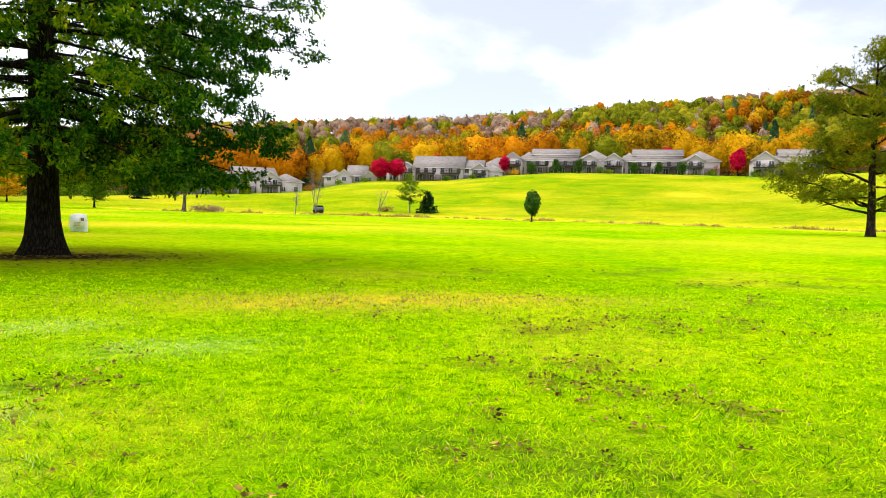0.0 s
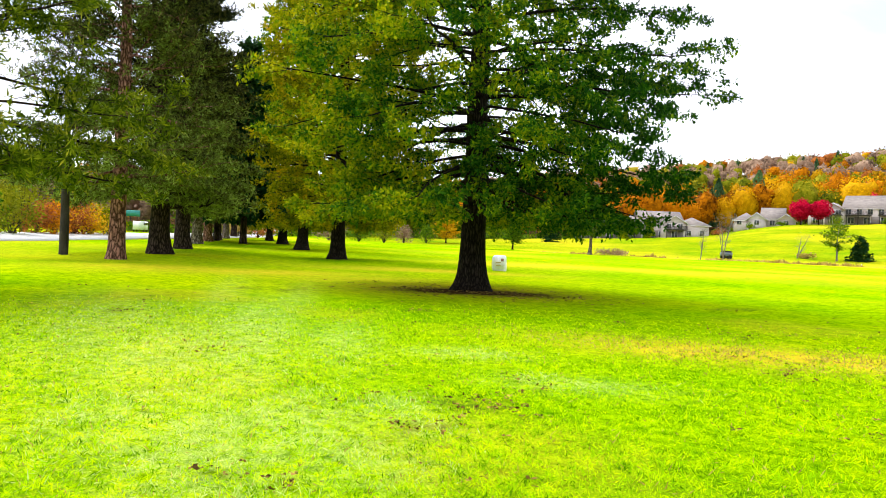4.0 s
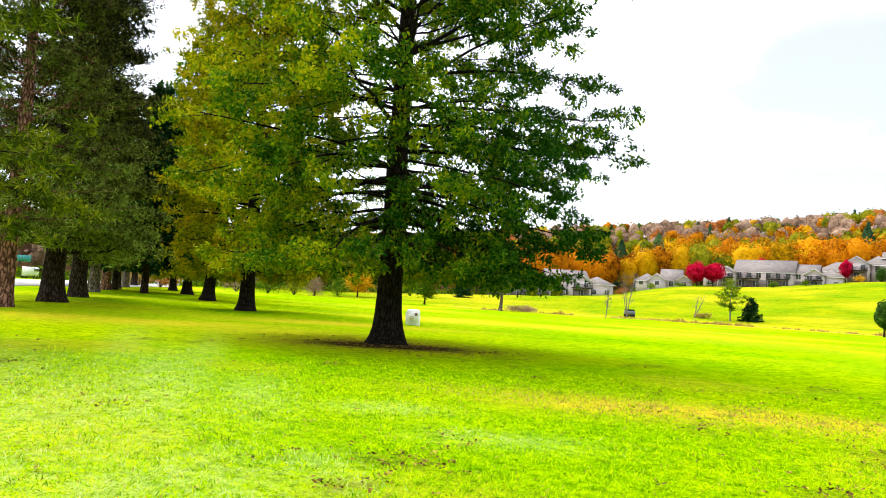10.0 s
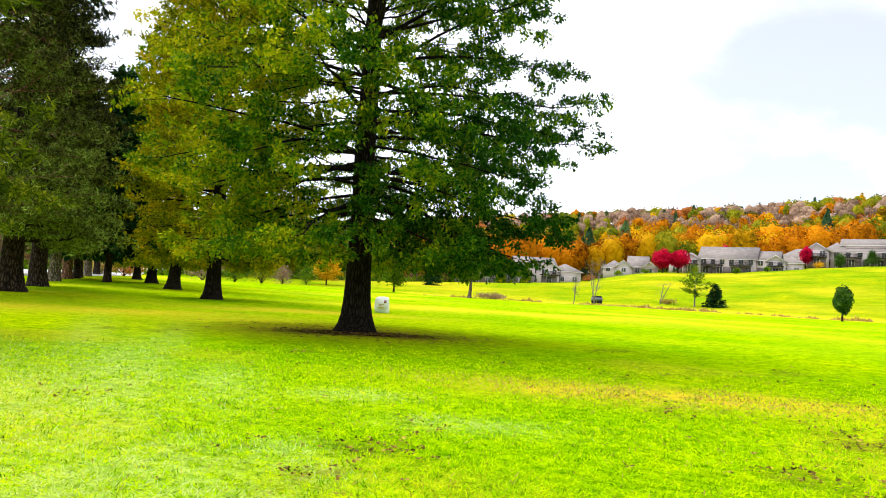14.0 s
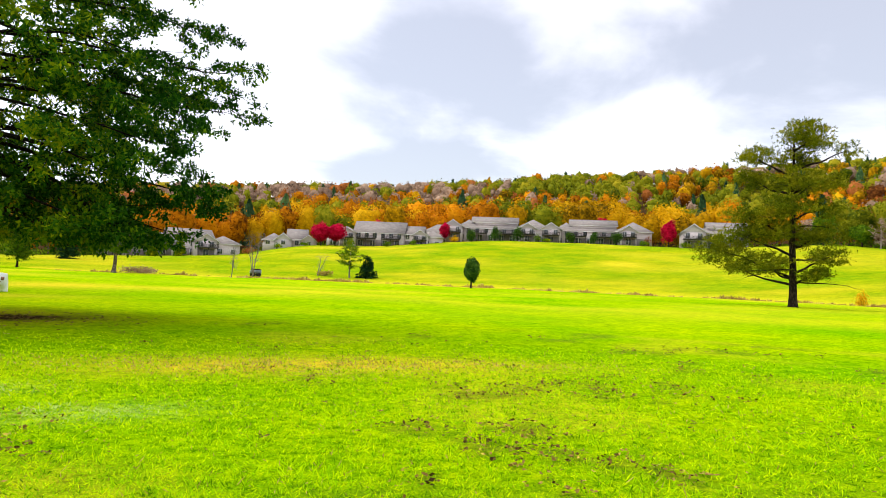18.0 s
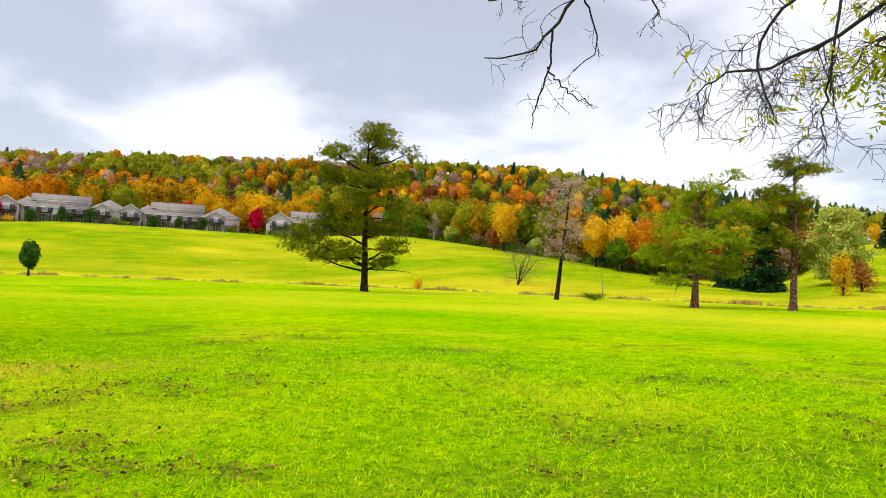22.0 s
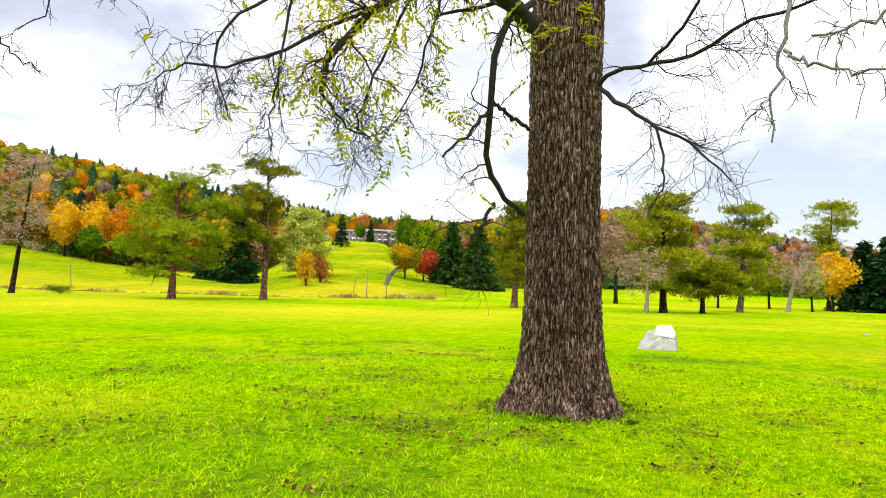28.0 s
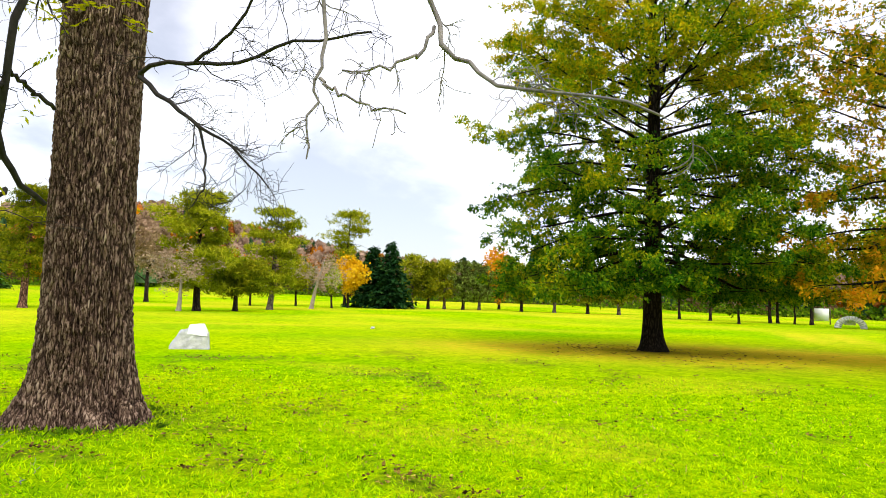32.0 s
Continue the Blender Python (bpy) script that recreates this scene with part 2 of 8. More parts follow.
def ridged_bark():
    """Walnut bark: narrow broken ridges, tan on their crests, with dark furrows between them."""
    m, nt, b, _ = material("bark_walnut")
    relief = nt.nodes.new("ShaderNodeAttribute")
    relief.attribute_name = "crest"
    flake = noise_node(nt, 30.0, 7, 0.85, (1, 1, 0.3))
    stain = noise_node(nt, 1.3, 4, 0.6, (1, 1, 0.3))
    tc = nt.nodes.new("ShaderNodeTexCoord")
    mp = nt.nodes.new("ShaderNodeMapping")
    mp.inputs["Scale"].default_value = (1, 1, 0.13)
    nt.links.new(tc.outputs["Object"], mp.inputs["Vector"])
    warp = noise_node(nt, 9.0, 4, 0.7, (1, 1, 0.5))
    push = nt.nodes.new("ShaderNodeVectorMath")
    push.operation = 'MULTIPLY_ADD'
    push.inputs[1].default_value = (0.07, 0.07, 0.07)
    nt.links.new(warp.outputs["Color"], push.inputs[0])
    nt.links.new(mp.outputs[0], push.inputs[2])
    plate = nt.nodes.new("ShaderNodeTexVoronoi")
    plate.feature = 'DISTANCE_TO_EDGE'
    plate.inputs["Scale"].default_value = 23.0
    nt.links.new(push.outputs[0], plate.inputs["Vector"])
    crack = nt.nodes.new("ShaderNodeMapRange")
    crack.inputs["From Max"].default_value = 0.22
    crack.inputs["To Max"].default_value = 0.3
    nt.links.new(plate.outputs["Distance"], crack.inputs["Value"])
    rough = nt.nodes.new("ShaderNodeMath")
    rough.operation = 'MULTIPLY_ADD'
    rough.inputs[1].default_value = 0.45
    nt.links.new(flake.outputs["Fac"], rough.inputs[0])
    nt.links.new(crack.outputs[0], rough.inputs[2])
    tall = nt.nodes.new("ShaderNodeMath")
    tall.operation = 'MULTIPLY_ADD'
    tall.inputs[1].default_value = 0.55
    nt.links.new(relief.outputs["Fac"], tall.inputs[0])
    nt.links.new(rough.outputs[0], tall.inputs[2])
    c = ramp(nt, tall.outputs[0], [(0.26, (0.008, 0.005, 0.004)), (0.5, (0.075, 0.047, 0.035)), (0.68, (0.25, 0.168, 0.126)), (0.88, (0.50, 0.385, 0.31))])
    w = ramp(nt, stain.outputs["Fac"], [(0.3, (0.7, 0.62, 0.56)), (0.5, (1.0, 0.95, 0.9)), (0.7, (1.35, 1.3, 1.22))])
    nt.links.new(mix(nt, 1.0, c.outputs[0], w.outputs[0], 'MULTIPLY'), b.inputs["Base Color"])
    b.inputs["Roughness"].default_value = 0.92
    b.inputs["Specular IOR Level"].default_value = 0.1
    bump(nt, b, rough.outputs[0], 1.0, 0.05)
    return m


def grass_ground():
    """Mown grass: fine blades, drifts of tone, dry straw patches and bare leaf litter from two vertex masks."""
    m, nt, b, _ = material("mown_grass")
    fine = noise_node(nt, 42.0, 6, 0.8)
    mid = noise_node(nt, 1.6, 5, 0.65)
    wide = noise_node(nt, 0.11, 4, 0.55)
    g = ramp(nt, fine.outputs["Fac"], [(0.32, (0.06, 0.145, 0.0006)), (0.5, (0.245, 0.45, 0.0006)), (0.68, (0.43, 0.60, 0.001))])
    tone = ramp(nt, mid.outputs["Fac"], [(0.3, (0.58, 0.74, 0.8)), (0.7, (1.36, 1.18, 1.0))])
    g = mix(nt, 1.0, g.outputs[0], tone.outputs[0], 'MULTIPLY')
    tuft = noise_node(nt, 7.0, 6, 0.72)
    tt = ramp(nt, tuft.outputs["Fac"], [(0.35, (0.28, 0.44, 0.4)), (0.47, (0.88, 0.93, 1.0)), (0.64, (1.32, 1.2, 1.0))])
    g = mix(nt, 1.0, g, tt.outputs[0], 'MULTIPLY')
    drift = ramp(nt, wide.outputs["Fac"], [(0.33, (0.70, 0.88, 0.9)), (0.65, (1.32, 1.06, 1.0))])
    g = mix(nt, 1.0, g, drift.outputs[0], 'MULTIPLY')
    coarse = nt.nodes.new("ShaderNodeAttribute")
    coarse.attribute_name = "meadow"
    streak = noise_node(nt, 0.16, 5, 0.7, (1, 3.0, 1))
    sc = ramp(nt, streak.outputs["Fac"], [(0.32, (0.64, 0.62, 4.0)), (0.5, (0.92, 0.75, 6.0)), (0.68, (1.18, 0.88, 8.0))])
    g = mix(nt, coarse.outputs["Fac"], g, mix(nt, 1.0, g, sc.outputs[0], 'MULTIPLY'))
    dry = nt.nodes.new("ShaderNodeAttribute")
    dry.attribute_name = "dry"
    soil = nt.nodes.new("ShaderNodeAttribute")
    soil.attribute_name = "litter"
    straw = ramp(nt, fine.outputs["Fac"], [(0.3, (0.50, 0.35, 0.004)), (0.7, (0.80, 0.61, 0.04))])
    broken = noise_node(nt, 2.2, 8, 0.78)
    mult = nt.nodes.new("ShaderNodeMath")
    mult.operation = 'MULTIPLY_ADD'
    mult.inputs[1].default_value, mult.inputs[2].default_value = 4.6, -1.35
    nt.links.new(broken.outputs["Fac"], mult.inputs[0])
    prod = nt.nodes.new("ShaderNodeMath")
    prod.operation = 'MULTIPLY'
    prod.use_clamp = True
    nt.links.new(mult.outputs[0], prod.inputs[0])
    nt.links.new(dry.outputs["Fac"], prod.inputs[1])
    g = mix(nt, prod.outputs[0], g, straw.outputs[0])
    bleached = nt.nodes.new("ShaderNodeAttribute")
    bleached.attribute_name = "pale"
    prod3 = nt.nodes.new("ShaderNodeMath")
    prod3.operation = 'MULTIPLY'
    prod3.use_clamp = True
    bleach = noise_node(nt, 6.0, 8, 0.8)
    steep = nt.nodes.new("ShaderNodeMath")
    steep.operation = 'MULTIPLY_ADD'
    steep.inputs[1].default_value, steep.inputs[2].default_value = 9.0, -3.9
    nt.links.new(bleach.outputs["Fac"], steep.inputs[0])
    nt.links.new(steep.outputs[0], prod3.inputs[0])
    nt.links.new(bleached.outputs["Fac"], prod3.inputs[1])
    white = ramp(nt, fine.outputs["Fac"], [(0.3, (0.36, 0.50, 0.05)), (0.7, (0.74, 0.8, 0.36))])
    g = mix(nt, prod3.outputs[0], g, white.outputs[0])
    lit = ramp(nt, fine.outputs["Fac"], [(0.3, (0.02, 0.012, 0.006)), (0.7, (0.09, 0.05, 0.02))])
    prod2 = nt.nodes.new("ShaderNodeMath")
    prod2.operation = 'MULTIPLY'
    prod2.use_clamp = True
    nt.links.new(mult.outputs[0], prod2.inputs[0])
    nt.links.new(soil.outputs["Fac"], prod2.inputs[1])
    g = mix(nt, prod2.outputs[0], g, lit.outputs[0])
    nt.links.new(g, b.inputs["Base Color"])
    b.inputs["Roughness"].default_value = 0.95
    b.inputs["Specular IOR Level"].default_value = 0.0
    bump(nt, b, fine.outputs["Fac"], 0.8, 0.03)
    return m


M = {}
M["grass"] = grass_ground()
M["blade"] = foliage("grass_blade", [(0.16, (0.07, 0.20, 0.0005)), (0.46, (0.36, 0.66, 0.0005)), (0.80, (0.76, 0.88, 0.001))], 4.5, 0.42)
M["blade_faded"] = foliage("faded_grass_blade", [(0.05, (0.30, 0.46, 0.05)), (0.5, (0.56, 0.70, 0.16)), (0.95, (0.78, 0.84, 0.36))], 3.2, 0.4)
M["straw"] = foliage("dry_grass", [(0.1, (0.2, 0.13, 0.035)), (0.5, (0.46, 0.32, 0.075)), (0.9, (0.62, 0.48, 0.14))], 0.3, 0.2)
M["litter"] = foliage("fallen_leaf", [(0.1, (0.035, 0.02, 0.006)), (0.5, (0.15, 0.09, 0.022)), (0.75, (0.34, 0.22, 0.05)), (0.95, (0.64, 0.5, 0.06))], 3.0, 0.1)
M["oak"] = foliage("oak_leaf_green", [(0.1, (0.012, 0.06, 0.002)), (0.36, (0.05, 0.15, 0.002)), (0.58, (0.22, 0.31, 0.001)), (0.95, (0.62, 0.52, 0.003))], 0.4, 0.25)
# Turned yellow towards the sun; the crown's dark unlit side is painted too.
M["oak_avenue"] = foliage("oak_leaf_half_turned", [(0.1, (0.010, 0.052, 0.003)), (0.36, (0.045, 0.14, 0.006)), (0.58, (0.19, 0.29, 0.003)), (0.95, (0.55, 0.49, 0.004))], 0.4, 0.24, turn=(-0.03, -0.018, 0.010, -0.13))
M["oak_yellow"] = foliage("oak_leaf_turning", [(0.1, (0.04, 0.08, 0.001)), (0.4, (0.19, 0.22, 0.001)), (0.7, (0.40, 0.36, 0.002)), (0.95, (0.62, 0.38, 0.004))], 0.45, 0.32)
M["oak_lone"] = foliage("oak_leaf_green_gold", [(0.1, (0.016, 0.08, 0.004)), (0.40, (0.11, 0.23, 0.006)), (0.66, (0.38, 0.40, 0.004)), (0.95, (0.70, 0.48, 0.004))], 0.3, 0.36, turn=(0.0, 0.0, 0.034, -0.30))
M["oak_orange"] = foliage("oak_leaf_orange", [(0.1, (0.05, 0.13, 0.004)), (0.4, (0.26, 0.28, 0.004)), (0.6, (0.62, 0.36, 0.006)), (0.95, (0.75, 0.3, 0.01))], 0.25, 0.4)
M["walnut"] = foliage("walnut_leaf", [(0.1, (0.20, 0.26, 0.002)), (0.5, (0.42, 0.42, 0.002)), (0.9, (0.68, 0.56, 0.01))], 0.6, 0.5)
M["pine"] = foliage("pine_needle", [(0.1, (0.03, 0.05, 0.002)), (0.5, (0.145, 0.17, 0.004)), (0.9, (0.36, 0.32, 0.01))], 0.4, 0.15)
M["pine_gold"] = foliage("pine_needle_gold", [(0.1, (0.08, 0.11, 0.004)), (0.5, (0.28, 0.31, 0.008)), (0.9, (0.5, 0.46, 0.02))], 0.4, 0.2)
M["pine_near"] = foliage("pine_needle_fresh", [(0.1, (0.012, 0.025, 0.002)), (0.45, (0.07, 0.11, 0.003)), (0.7, (0.19, 0.24, 0.006)), (0.95, (0.40, 0.38, 0.02))], 0.9, 0.12)
# Lit lower boughs and the dark upper crown are painted in by height.
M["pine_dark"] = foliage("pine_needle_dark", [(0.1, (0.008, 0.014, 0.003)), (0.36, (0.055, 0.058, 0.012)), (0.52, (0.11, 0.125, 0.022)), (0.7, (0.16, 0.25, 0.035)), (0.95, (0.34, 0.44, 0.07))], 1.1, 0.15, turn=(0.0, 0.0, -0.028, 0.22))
M["pine_light"] = foliage("pine_needle_light", [(0.1, (0.06, 0.11, 0.003)), (0.5, (0.24, 0.32, 0.006)), (0.9, (0.46, 0.48, 0.015))], 0.4, 0.15)
M["spruce"] = foliage("spruce_needle", [(0.1, (0.004, 0.018, 0.005)), (0.5, (0.012, 0.05, 0.014)), (0.9, (0.04, 0.1, 0.02))], 0.5, 0.08)
M["spruce_small"] = foliage("spruce_needle_green", [(0.1, (0.01, 0.035, 0.006)), (0.5, (0.04, 0.10, 0.014)), (0.9, (0.11, 0.2, 0.02))], 0.9, 0.1)
M["yellow"] = foliage("yellow_leaf", [(0.1, (0.42, 0.22, 0.004)), (0.5, (0.78, 0.45, 0.006)), (0.9, (0.86, 0.62, 0.03))], 0.35, 0.35)
M["orange"] = foliage("orange_leaf", [(0.1, (0.3, 0.11, 0.004)), (0.5, (0.66, 0.26, 0.006)), (0.9, (0.8, 0.42, 0.012))], 0.3, 0.35)
M["red"] = foliage("crimson_leaf", [(0.1, (0.16, 0.002, 0.012)), (0.5, (0.56, 0.004, 0.045)), (0.9, (0.78, 0.02, 0.09))], 0.5, 0.3)
M["rust"] = foliage("rust_leaf", [(0.1, (0.12, 0.04, 0.01)), (0.5, (0.38, 0.12, 0.03)), (0.9, (0.58, 0.24, 0.06))], 0.3, 0.3)
M["scarlet"] = foliage("scarlet_leaf", [(0.1, (0.22, 0.03, 0.01)), (0.5, (0.56, 0.07, 0.03)), (0.9, (0.74, 0.16, 0.05))], 0.4, 0.3)
M["dead_twig"] = foliage("dead_twig_haze", [(0.1, (0.22, 0.14, 0.10)), (0.5, (0.42, 0.28, 0.21)), (0.9, (0.58, 0.42, 0.33))], 0.4, 0.15)
M["bush"] = foliage("shrub_leaf", [(0.1, (0.02, 0.06, 0.004)), (0.5, (0.10, 0.2, 0.006)), (0.9, (0.25, 0.33, 0.01))], 0.5, 0.3)
M["willow"] = foliage("pale_green_leaf", [(0.1, (0.20, 0.26, 0.03)), (0.5, (0.48, 0.53, 0.08)), (0.9, (0.70, 0.68, 0.2))], 0.35, 0.35)
M["wood_orange"] = foliage("wood_orange", [(0.0, (0.10, 0.03, 0.002)), (0.45, (0.52, 0.18, 0.002)), (0.95, (0.80, 0.34, 0.005))], 0.09, 0.3, tone=True)
M["wood_yellow"] = foliage("wood_yellow", [(0.0, (0.10, 0.06, 0.002)), (0.45, (0.50, 0.26, 0.002)), (0.95, (0.80, 0.46, 0.006))], 0.09, 0.25, tone=True)
M["wood_olive"] = foliage("wood_olive", [(0.0, (0.04, 0.065, 0.003)), (0.45, (0.20, 0.215, 0.006)), (0.95, (0.42, 0.35, 0.015))], 0.09, 0.3, tone=True)
M["wood_rust"] = foliage("wood_rust", [(0.0, (0.09, 0.03, 0.008)), (0.45, (0.34, 0.11, 0.02)), (0.95, (0.55, 0.19, 0.05))], 0.09, 0.3, tone=True)
M["wood_brown"] = foliage("wood_brown", [(0.0, (0.10, 0.065, 0.045)), (0.45, (0.32, 0.205, 0.135)), (0.95, (0.52, 0.36, 0.25))], 0.09, 0.3, tone=True)
M["wood_conifer"] = foliage("wood_conifer", [(0.05, (0.010, 0.03, 0.014)), (0.5, (0.035, 0.085, 0.03)), (0.95, (0.09, 0.17, 0.05))], 0.09, 0.1, tone=True)
M["bark_walnut"] = ridged_bark()
M["bark_oak"] = bark("bark_oak", (0.008, 0.007, 0.006), (0.035, 0.028, 0.022), 12.0, 0.2, 0.03)
M["bark_pine"] = bark("bark_pine", (0.15, 0.07, 0.055), (0.42, 0.24, 0.19), 6.0, 0.35, 0.02)
M["bark_dark"] = bark("bark_dark", (0.02, 0.015, 0.012), (0.075, 0.055, 0.045), 7.0, 0.25, 0.02)
M["bark_grey"] = bark("bark_grey", (0.12, 0.10, 0.085), (0.34, 0.29, 0.25), 8.0, 0.25, 0.01)
M["twig"] = surface("dark_twig", (0.012, 0.010, 0.009), (0.04, 0.032, 0.028), 8, 0.85, 60, 0.004)
M["twig_grey"] = surface("grey_twig", (0.10, 0.09, 0.085), (0.26, 0.23, 0.21), 8, 0.85, 60, 0.004)
M["twig_pale"] = surface("pale_twig", (0.24, 0.19, 0.16), (0.42, 0.34, 0.29), 4, 0.9, 30, 0.004)
M["twig_bush"] = surface("brown_twig", (0.08, 0.055, 0.04), (0.2, 0.14, 0.1), 4, 0.9, 30, 0.004)
M["stone"] = surface("pale_granite", (0.34, 0.33, 0.34), (0.6, 0.59, 0.59), 4.0, 0.8, 45, 0.015)
M["stone_top"] = surface("bright_cut_stone", (0.75, 0.75, 0.75), (0.9, 0.9, 0.89), 4.0, 0.7, 45, 0.006)
M["siding"] = surface("taupe_siding", (0.51, 0.44, 0.45), (0.62, 0.54, 0.55), 0.4, 0.75, 9.0, 0.01, (0.3, 0.3, 4))
M["shingle"] = surface("grey_shingle", (0.165, 0.145, 0.135), (0.27, 0.235, 0.22), 0.7, 0.9, 7.0, 0.02, (1, 1, 3))
M["trim_white"] = surface("pale_trim", (0.58, 0.55, 0.54), (0.72, 0.69, 0.68), 2, 0.6, 20, 0.003)
M["deck"] = surface("dark_stained_deck", (0.025, 0.02, 0.022), (0.06, 0.05, 0.05), 3, 0.7, 20, 0.004)
# Grey basement wall, darkened to hold the shade under the balconies.
M["shade_opening"] = surface("basement_painted_shade", (0.17, 0.14, 0.14), (0.25, 0.21, 0.205), 1, 0.8, 20, 0.004)
M["asphalt"] = surface("pale_worn_road", (0.55, 0.55, 0.57), (0.68, 0.68, 0.7), 0.6, 0.85, 30, 0.006)
M["post"] = surface("weathered_post", (0.02, 0.017, 0.015), (0.06, 0.05, 0.045), 5, 0.9, 30, 0.006, (1, 1, 0.2))
M["white_paint"] = surface("white_paint", (0.75, 0.75, 0.76), (0.86, 0.86, 0.86), 2, 0.5, 20, 0.002)
M["brick_far"] = surface("pale_brown_brick", (0.20, 0.15, 0.15), (0.3, 0.23, 0.22), 0.6, 0.85, 12, 0.006)
M["blue_grey"] = surface("blue_grey_metal", (0.10, 0.13, 0.17), (0.2, 0.25, 0.3), 2, 0.5, 20, 0.003)
M["teal"] = surface("teal_panel", (0.03, 0.22, 0.22), (0.05, 0.3, 0.3), 2, 0.5, 20, 0.002)
M["rubber"] = surface("black_rubber", (0.015, 0.015, 0.015), (0.03, 0.03, 0.03), 4, 0.8, 30, 0.002)


def glass_pane():
    m, nt, b, _ = material("window_glass")
    n = noise_node(nt, 0.7, 2)
    c = ramp(nt, n.outputs["Fac"], [(0.3, (0.03, 0.035, 0.04)), (0.7, (0.10, 0.11, 0.12))])
    nt.links.new(c.outputs[0], b.inputs["Base Color"])
    b.inputs["Roughness"].default_value = 0.06
    b.inputs["Specular IOR Level"].default_value = 0.7
    return m


M["glass"] = glass_pane()


# ---- building helpers ----
def unit(v):
    return v / (np.linalg.norm(v, axis=-1, keepdims=True) + 1e-9)


class Geo:
    """Gathers quads; every branch, leaf or board adds its own."""

    def __init__(self):
        self.v, self.f, self.n = [], [], 0

    def add(self, v, f):
        v = np.asarray(v, float).reshape(-1, 3)
        self.v.append(v)
        self.f.append(np.asarray(f, int).reshape(-1, 4) + self.n)
        self.n += len(v)

    def tube(self, p, r, sides=6):
        p, r = np.asarray(p, float), np.asarray(r, float)
        t = np.gradient(p, axis=0)
        t /= np.linalg.norm(t, axis=1, keepdims=True) + 1e-9
        ref = np.array([1.0, 0.2, 0.1]) if abs(t[:, 2]).mean() > 0.6 else np.array([0.1, 0.1, 1.0])
        a = np.cross(t, ref)
        a /= np.linalg.norm(a, axis=1, keepdims=True) + 1e-9
        b = np.cross(t, a)
        ang = np.arange(sides) * 2 * np.pi / sides
        v = p[:, None] + r[:, None, None] * (np.cos(ang)[None, :, None] * a[:, None] + np.sin(ang)[None, :, None] * b[:, None])
        k = len(p)
        i, j = np.meshgrid(np.arange(k - 1), np.arange(sides), indexing="ij")
        j2 = (j + 1) % sides
        self.add(v, np.stack([i * sides + j, i * sides + j2, (i + 1) * sides + j2, (i + 1) * sides + j], -1))

    def sticks(self, a, m, b, r):
        """Many three-sided twigs at once, from a over m to b."""
        a, m, b = (np.asarray(q, float).reshape(-1, 3) for q in (a, m, b))
        d = unit(b - a)
        u = unit(np.cross(d, np.array([0.31, 0.52, 0.8])))
        w = np.cross(d, u)
        ang = np.arange(3) * 2 * np.pi / 3
        ring = np.cos(ang)[None, :, None] * u[:, None] + np.sin(ang)[None, :, None] * w[:, None]
        v = np.stack([q[:, None] + ring * r * k for q, k in ((a, 1.0), (m, 0.75), (b, 0.4))], 1)
        k = np.arange(3)
        one = np.concatenate([np.stack([i * 3 + k, i * 3 + (k + 1) % 3, (i + 1) * 3 + (k + 1) % 3, (i + 1) * 3 + k], 1) for i in range(2)])
        self.add(v, (one[None] + np.arange(len(a))[:, None, None] * 9).reshape(-1, 4))

    def kites(self, c, a, b, length, width):
        """Leaf-shaped quads from c along a, with half width along b."""
        c, a, b = np.asarray(c, float), np.asarray(a, float), np.asarray(b, float)
        length, width = np.broadcast_to(length, len(c))[:, None], np.broadcast_to(width, len(c))[:, None]
        mid = c + a * length * 0.45
        v = np.stack([c, mid + b * width, c + a * length, mid - b * width], 1)
        self.add(v, np.arange(len(c) * 4))

    def box(self, lo, hi):
        (x0, y0, z0), (x1, y1, z1) = lo, hi
        self.add([(x0, y0, z0), (x1, y0, z0), (x1, y1, z0), (x0, y1, z0), (x0, y0, z1), (x1, y0, z1), (x1, y1, z1), (x0, y1, z1)],
                 [(0, 3, 2, 1), (4, 5, 6, 7), (0, 1, 5, 4), (1, 2, 6, 5), (2, 3, 7, 6), (3, 0, 4, 7)])

    def mesh(self, name, mat, smooth=False, tone=None):
        me = bpy.data.meshes.new(name)
        if self.n:
            v, f = np.concatenate(self.v), np.concatenate(self.f)
            me.vertices.add(len(v))
            me.vertices.foreach_set("co", v.astype(np.float32).ravel())
            me.loops.add(f.size)
            me.loops.foreach_set("vertex_index", f.astype(np.int32).ravel())
            me.polygons.add(len(f))
            me.polygons.foreach_set("loop_start", np.arange(0, f.size, 4, dtype=np.int32))
            if smooth:
                me.polygons.foreach_set("use_smooth", np.ones(len(f), dtype=bool))
            me.update(calc_edges=True)
            if tone is None and mat.name.startswith("wood_"):
                tone = np.full(len(v), 0.33)
            if tone is not None:
                me.attributes.new("tone", 'FLOAT', 'POINT').data.foreach_set("value", np.asarray(tone, dtype=np.float32))
        me.materials.append(mat)
        return me


def part(name, geo, mat, parent, label="", smooth=False):
    """One mesh object under a thing or under a part. geo: a Geo, or a mesh to share."""
    me = geo.mesh(name, mat, smooth) if isinstance(geo, Geo) else geo
    ob = new(name, me)
    ob.parent = parent
    if label:
        tagged(ob, label)
    return ob


def thing(name, m, label, category, group="", kind=""):
    ob = new(name)
    ob.empty_display_size = 0.3
    ob.matrix_basis = m
    return tagged(ob, label, category, group, kind)


# ---- the lie of the land: azimuth in degrees to the left of +y, distance from the standpoint ----
def table(az, nodes):
    n = np.array(nodes, float)
    return np.interp(az, n[::-1, 0] if n[0, 0] > n[-1, 0] else n[:, 0], n[::-1, 1] if n[0, 0] > n[-1, 0] else n[:, 1])


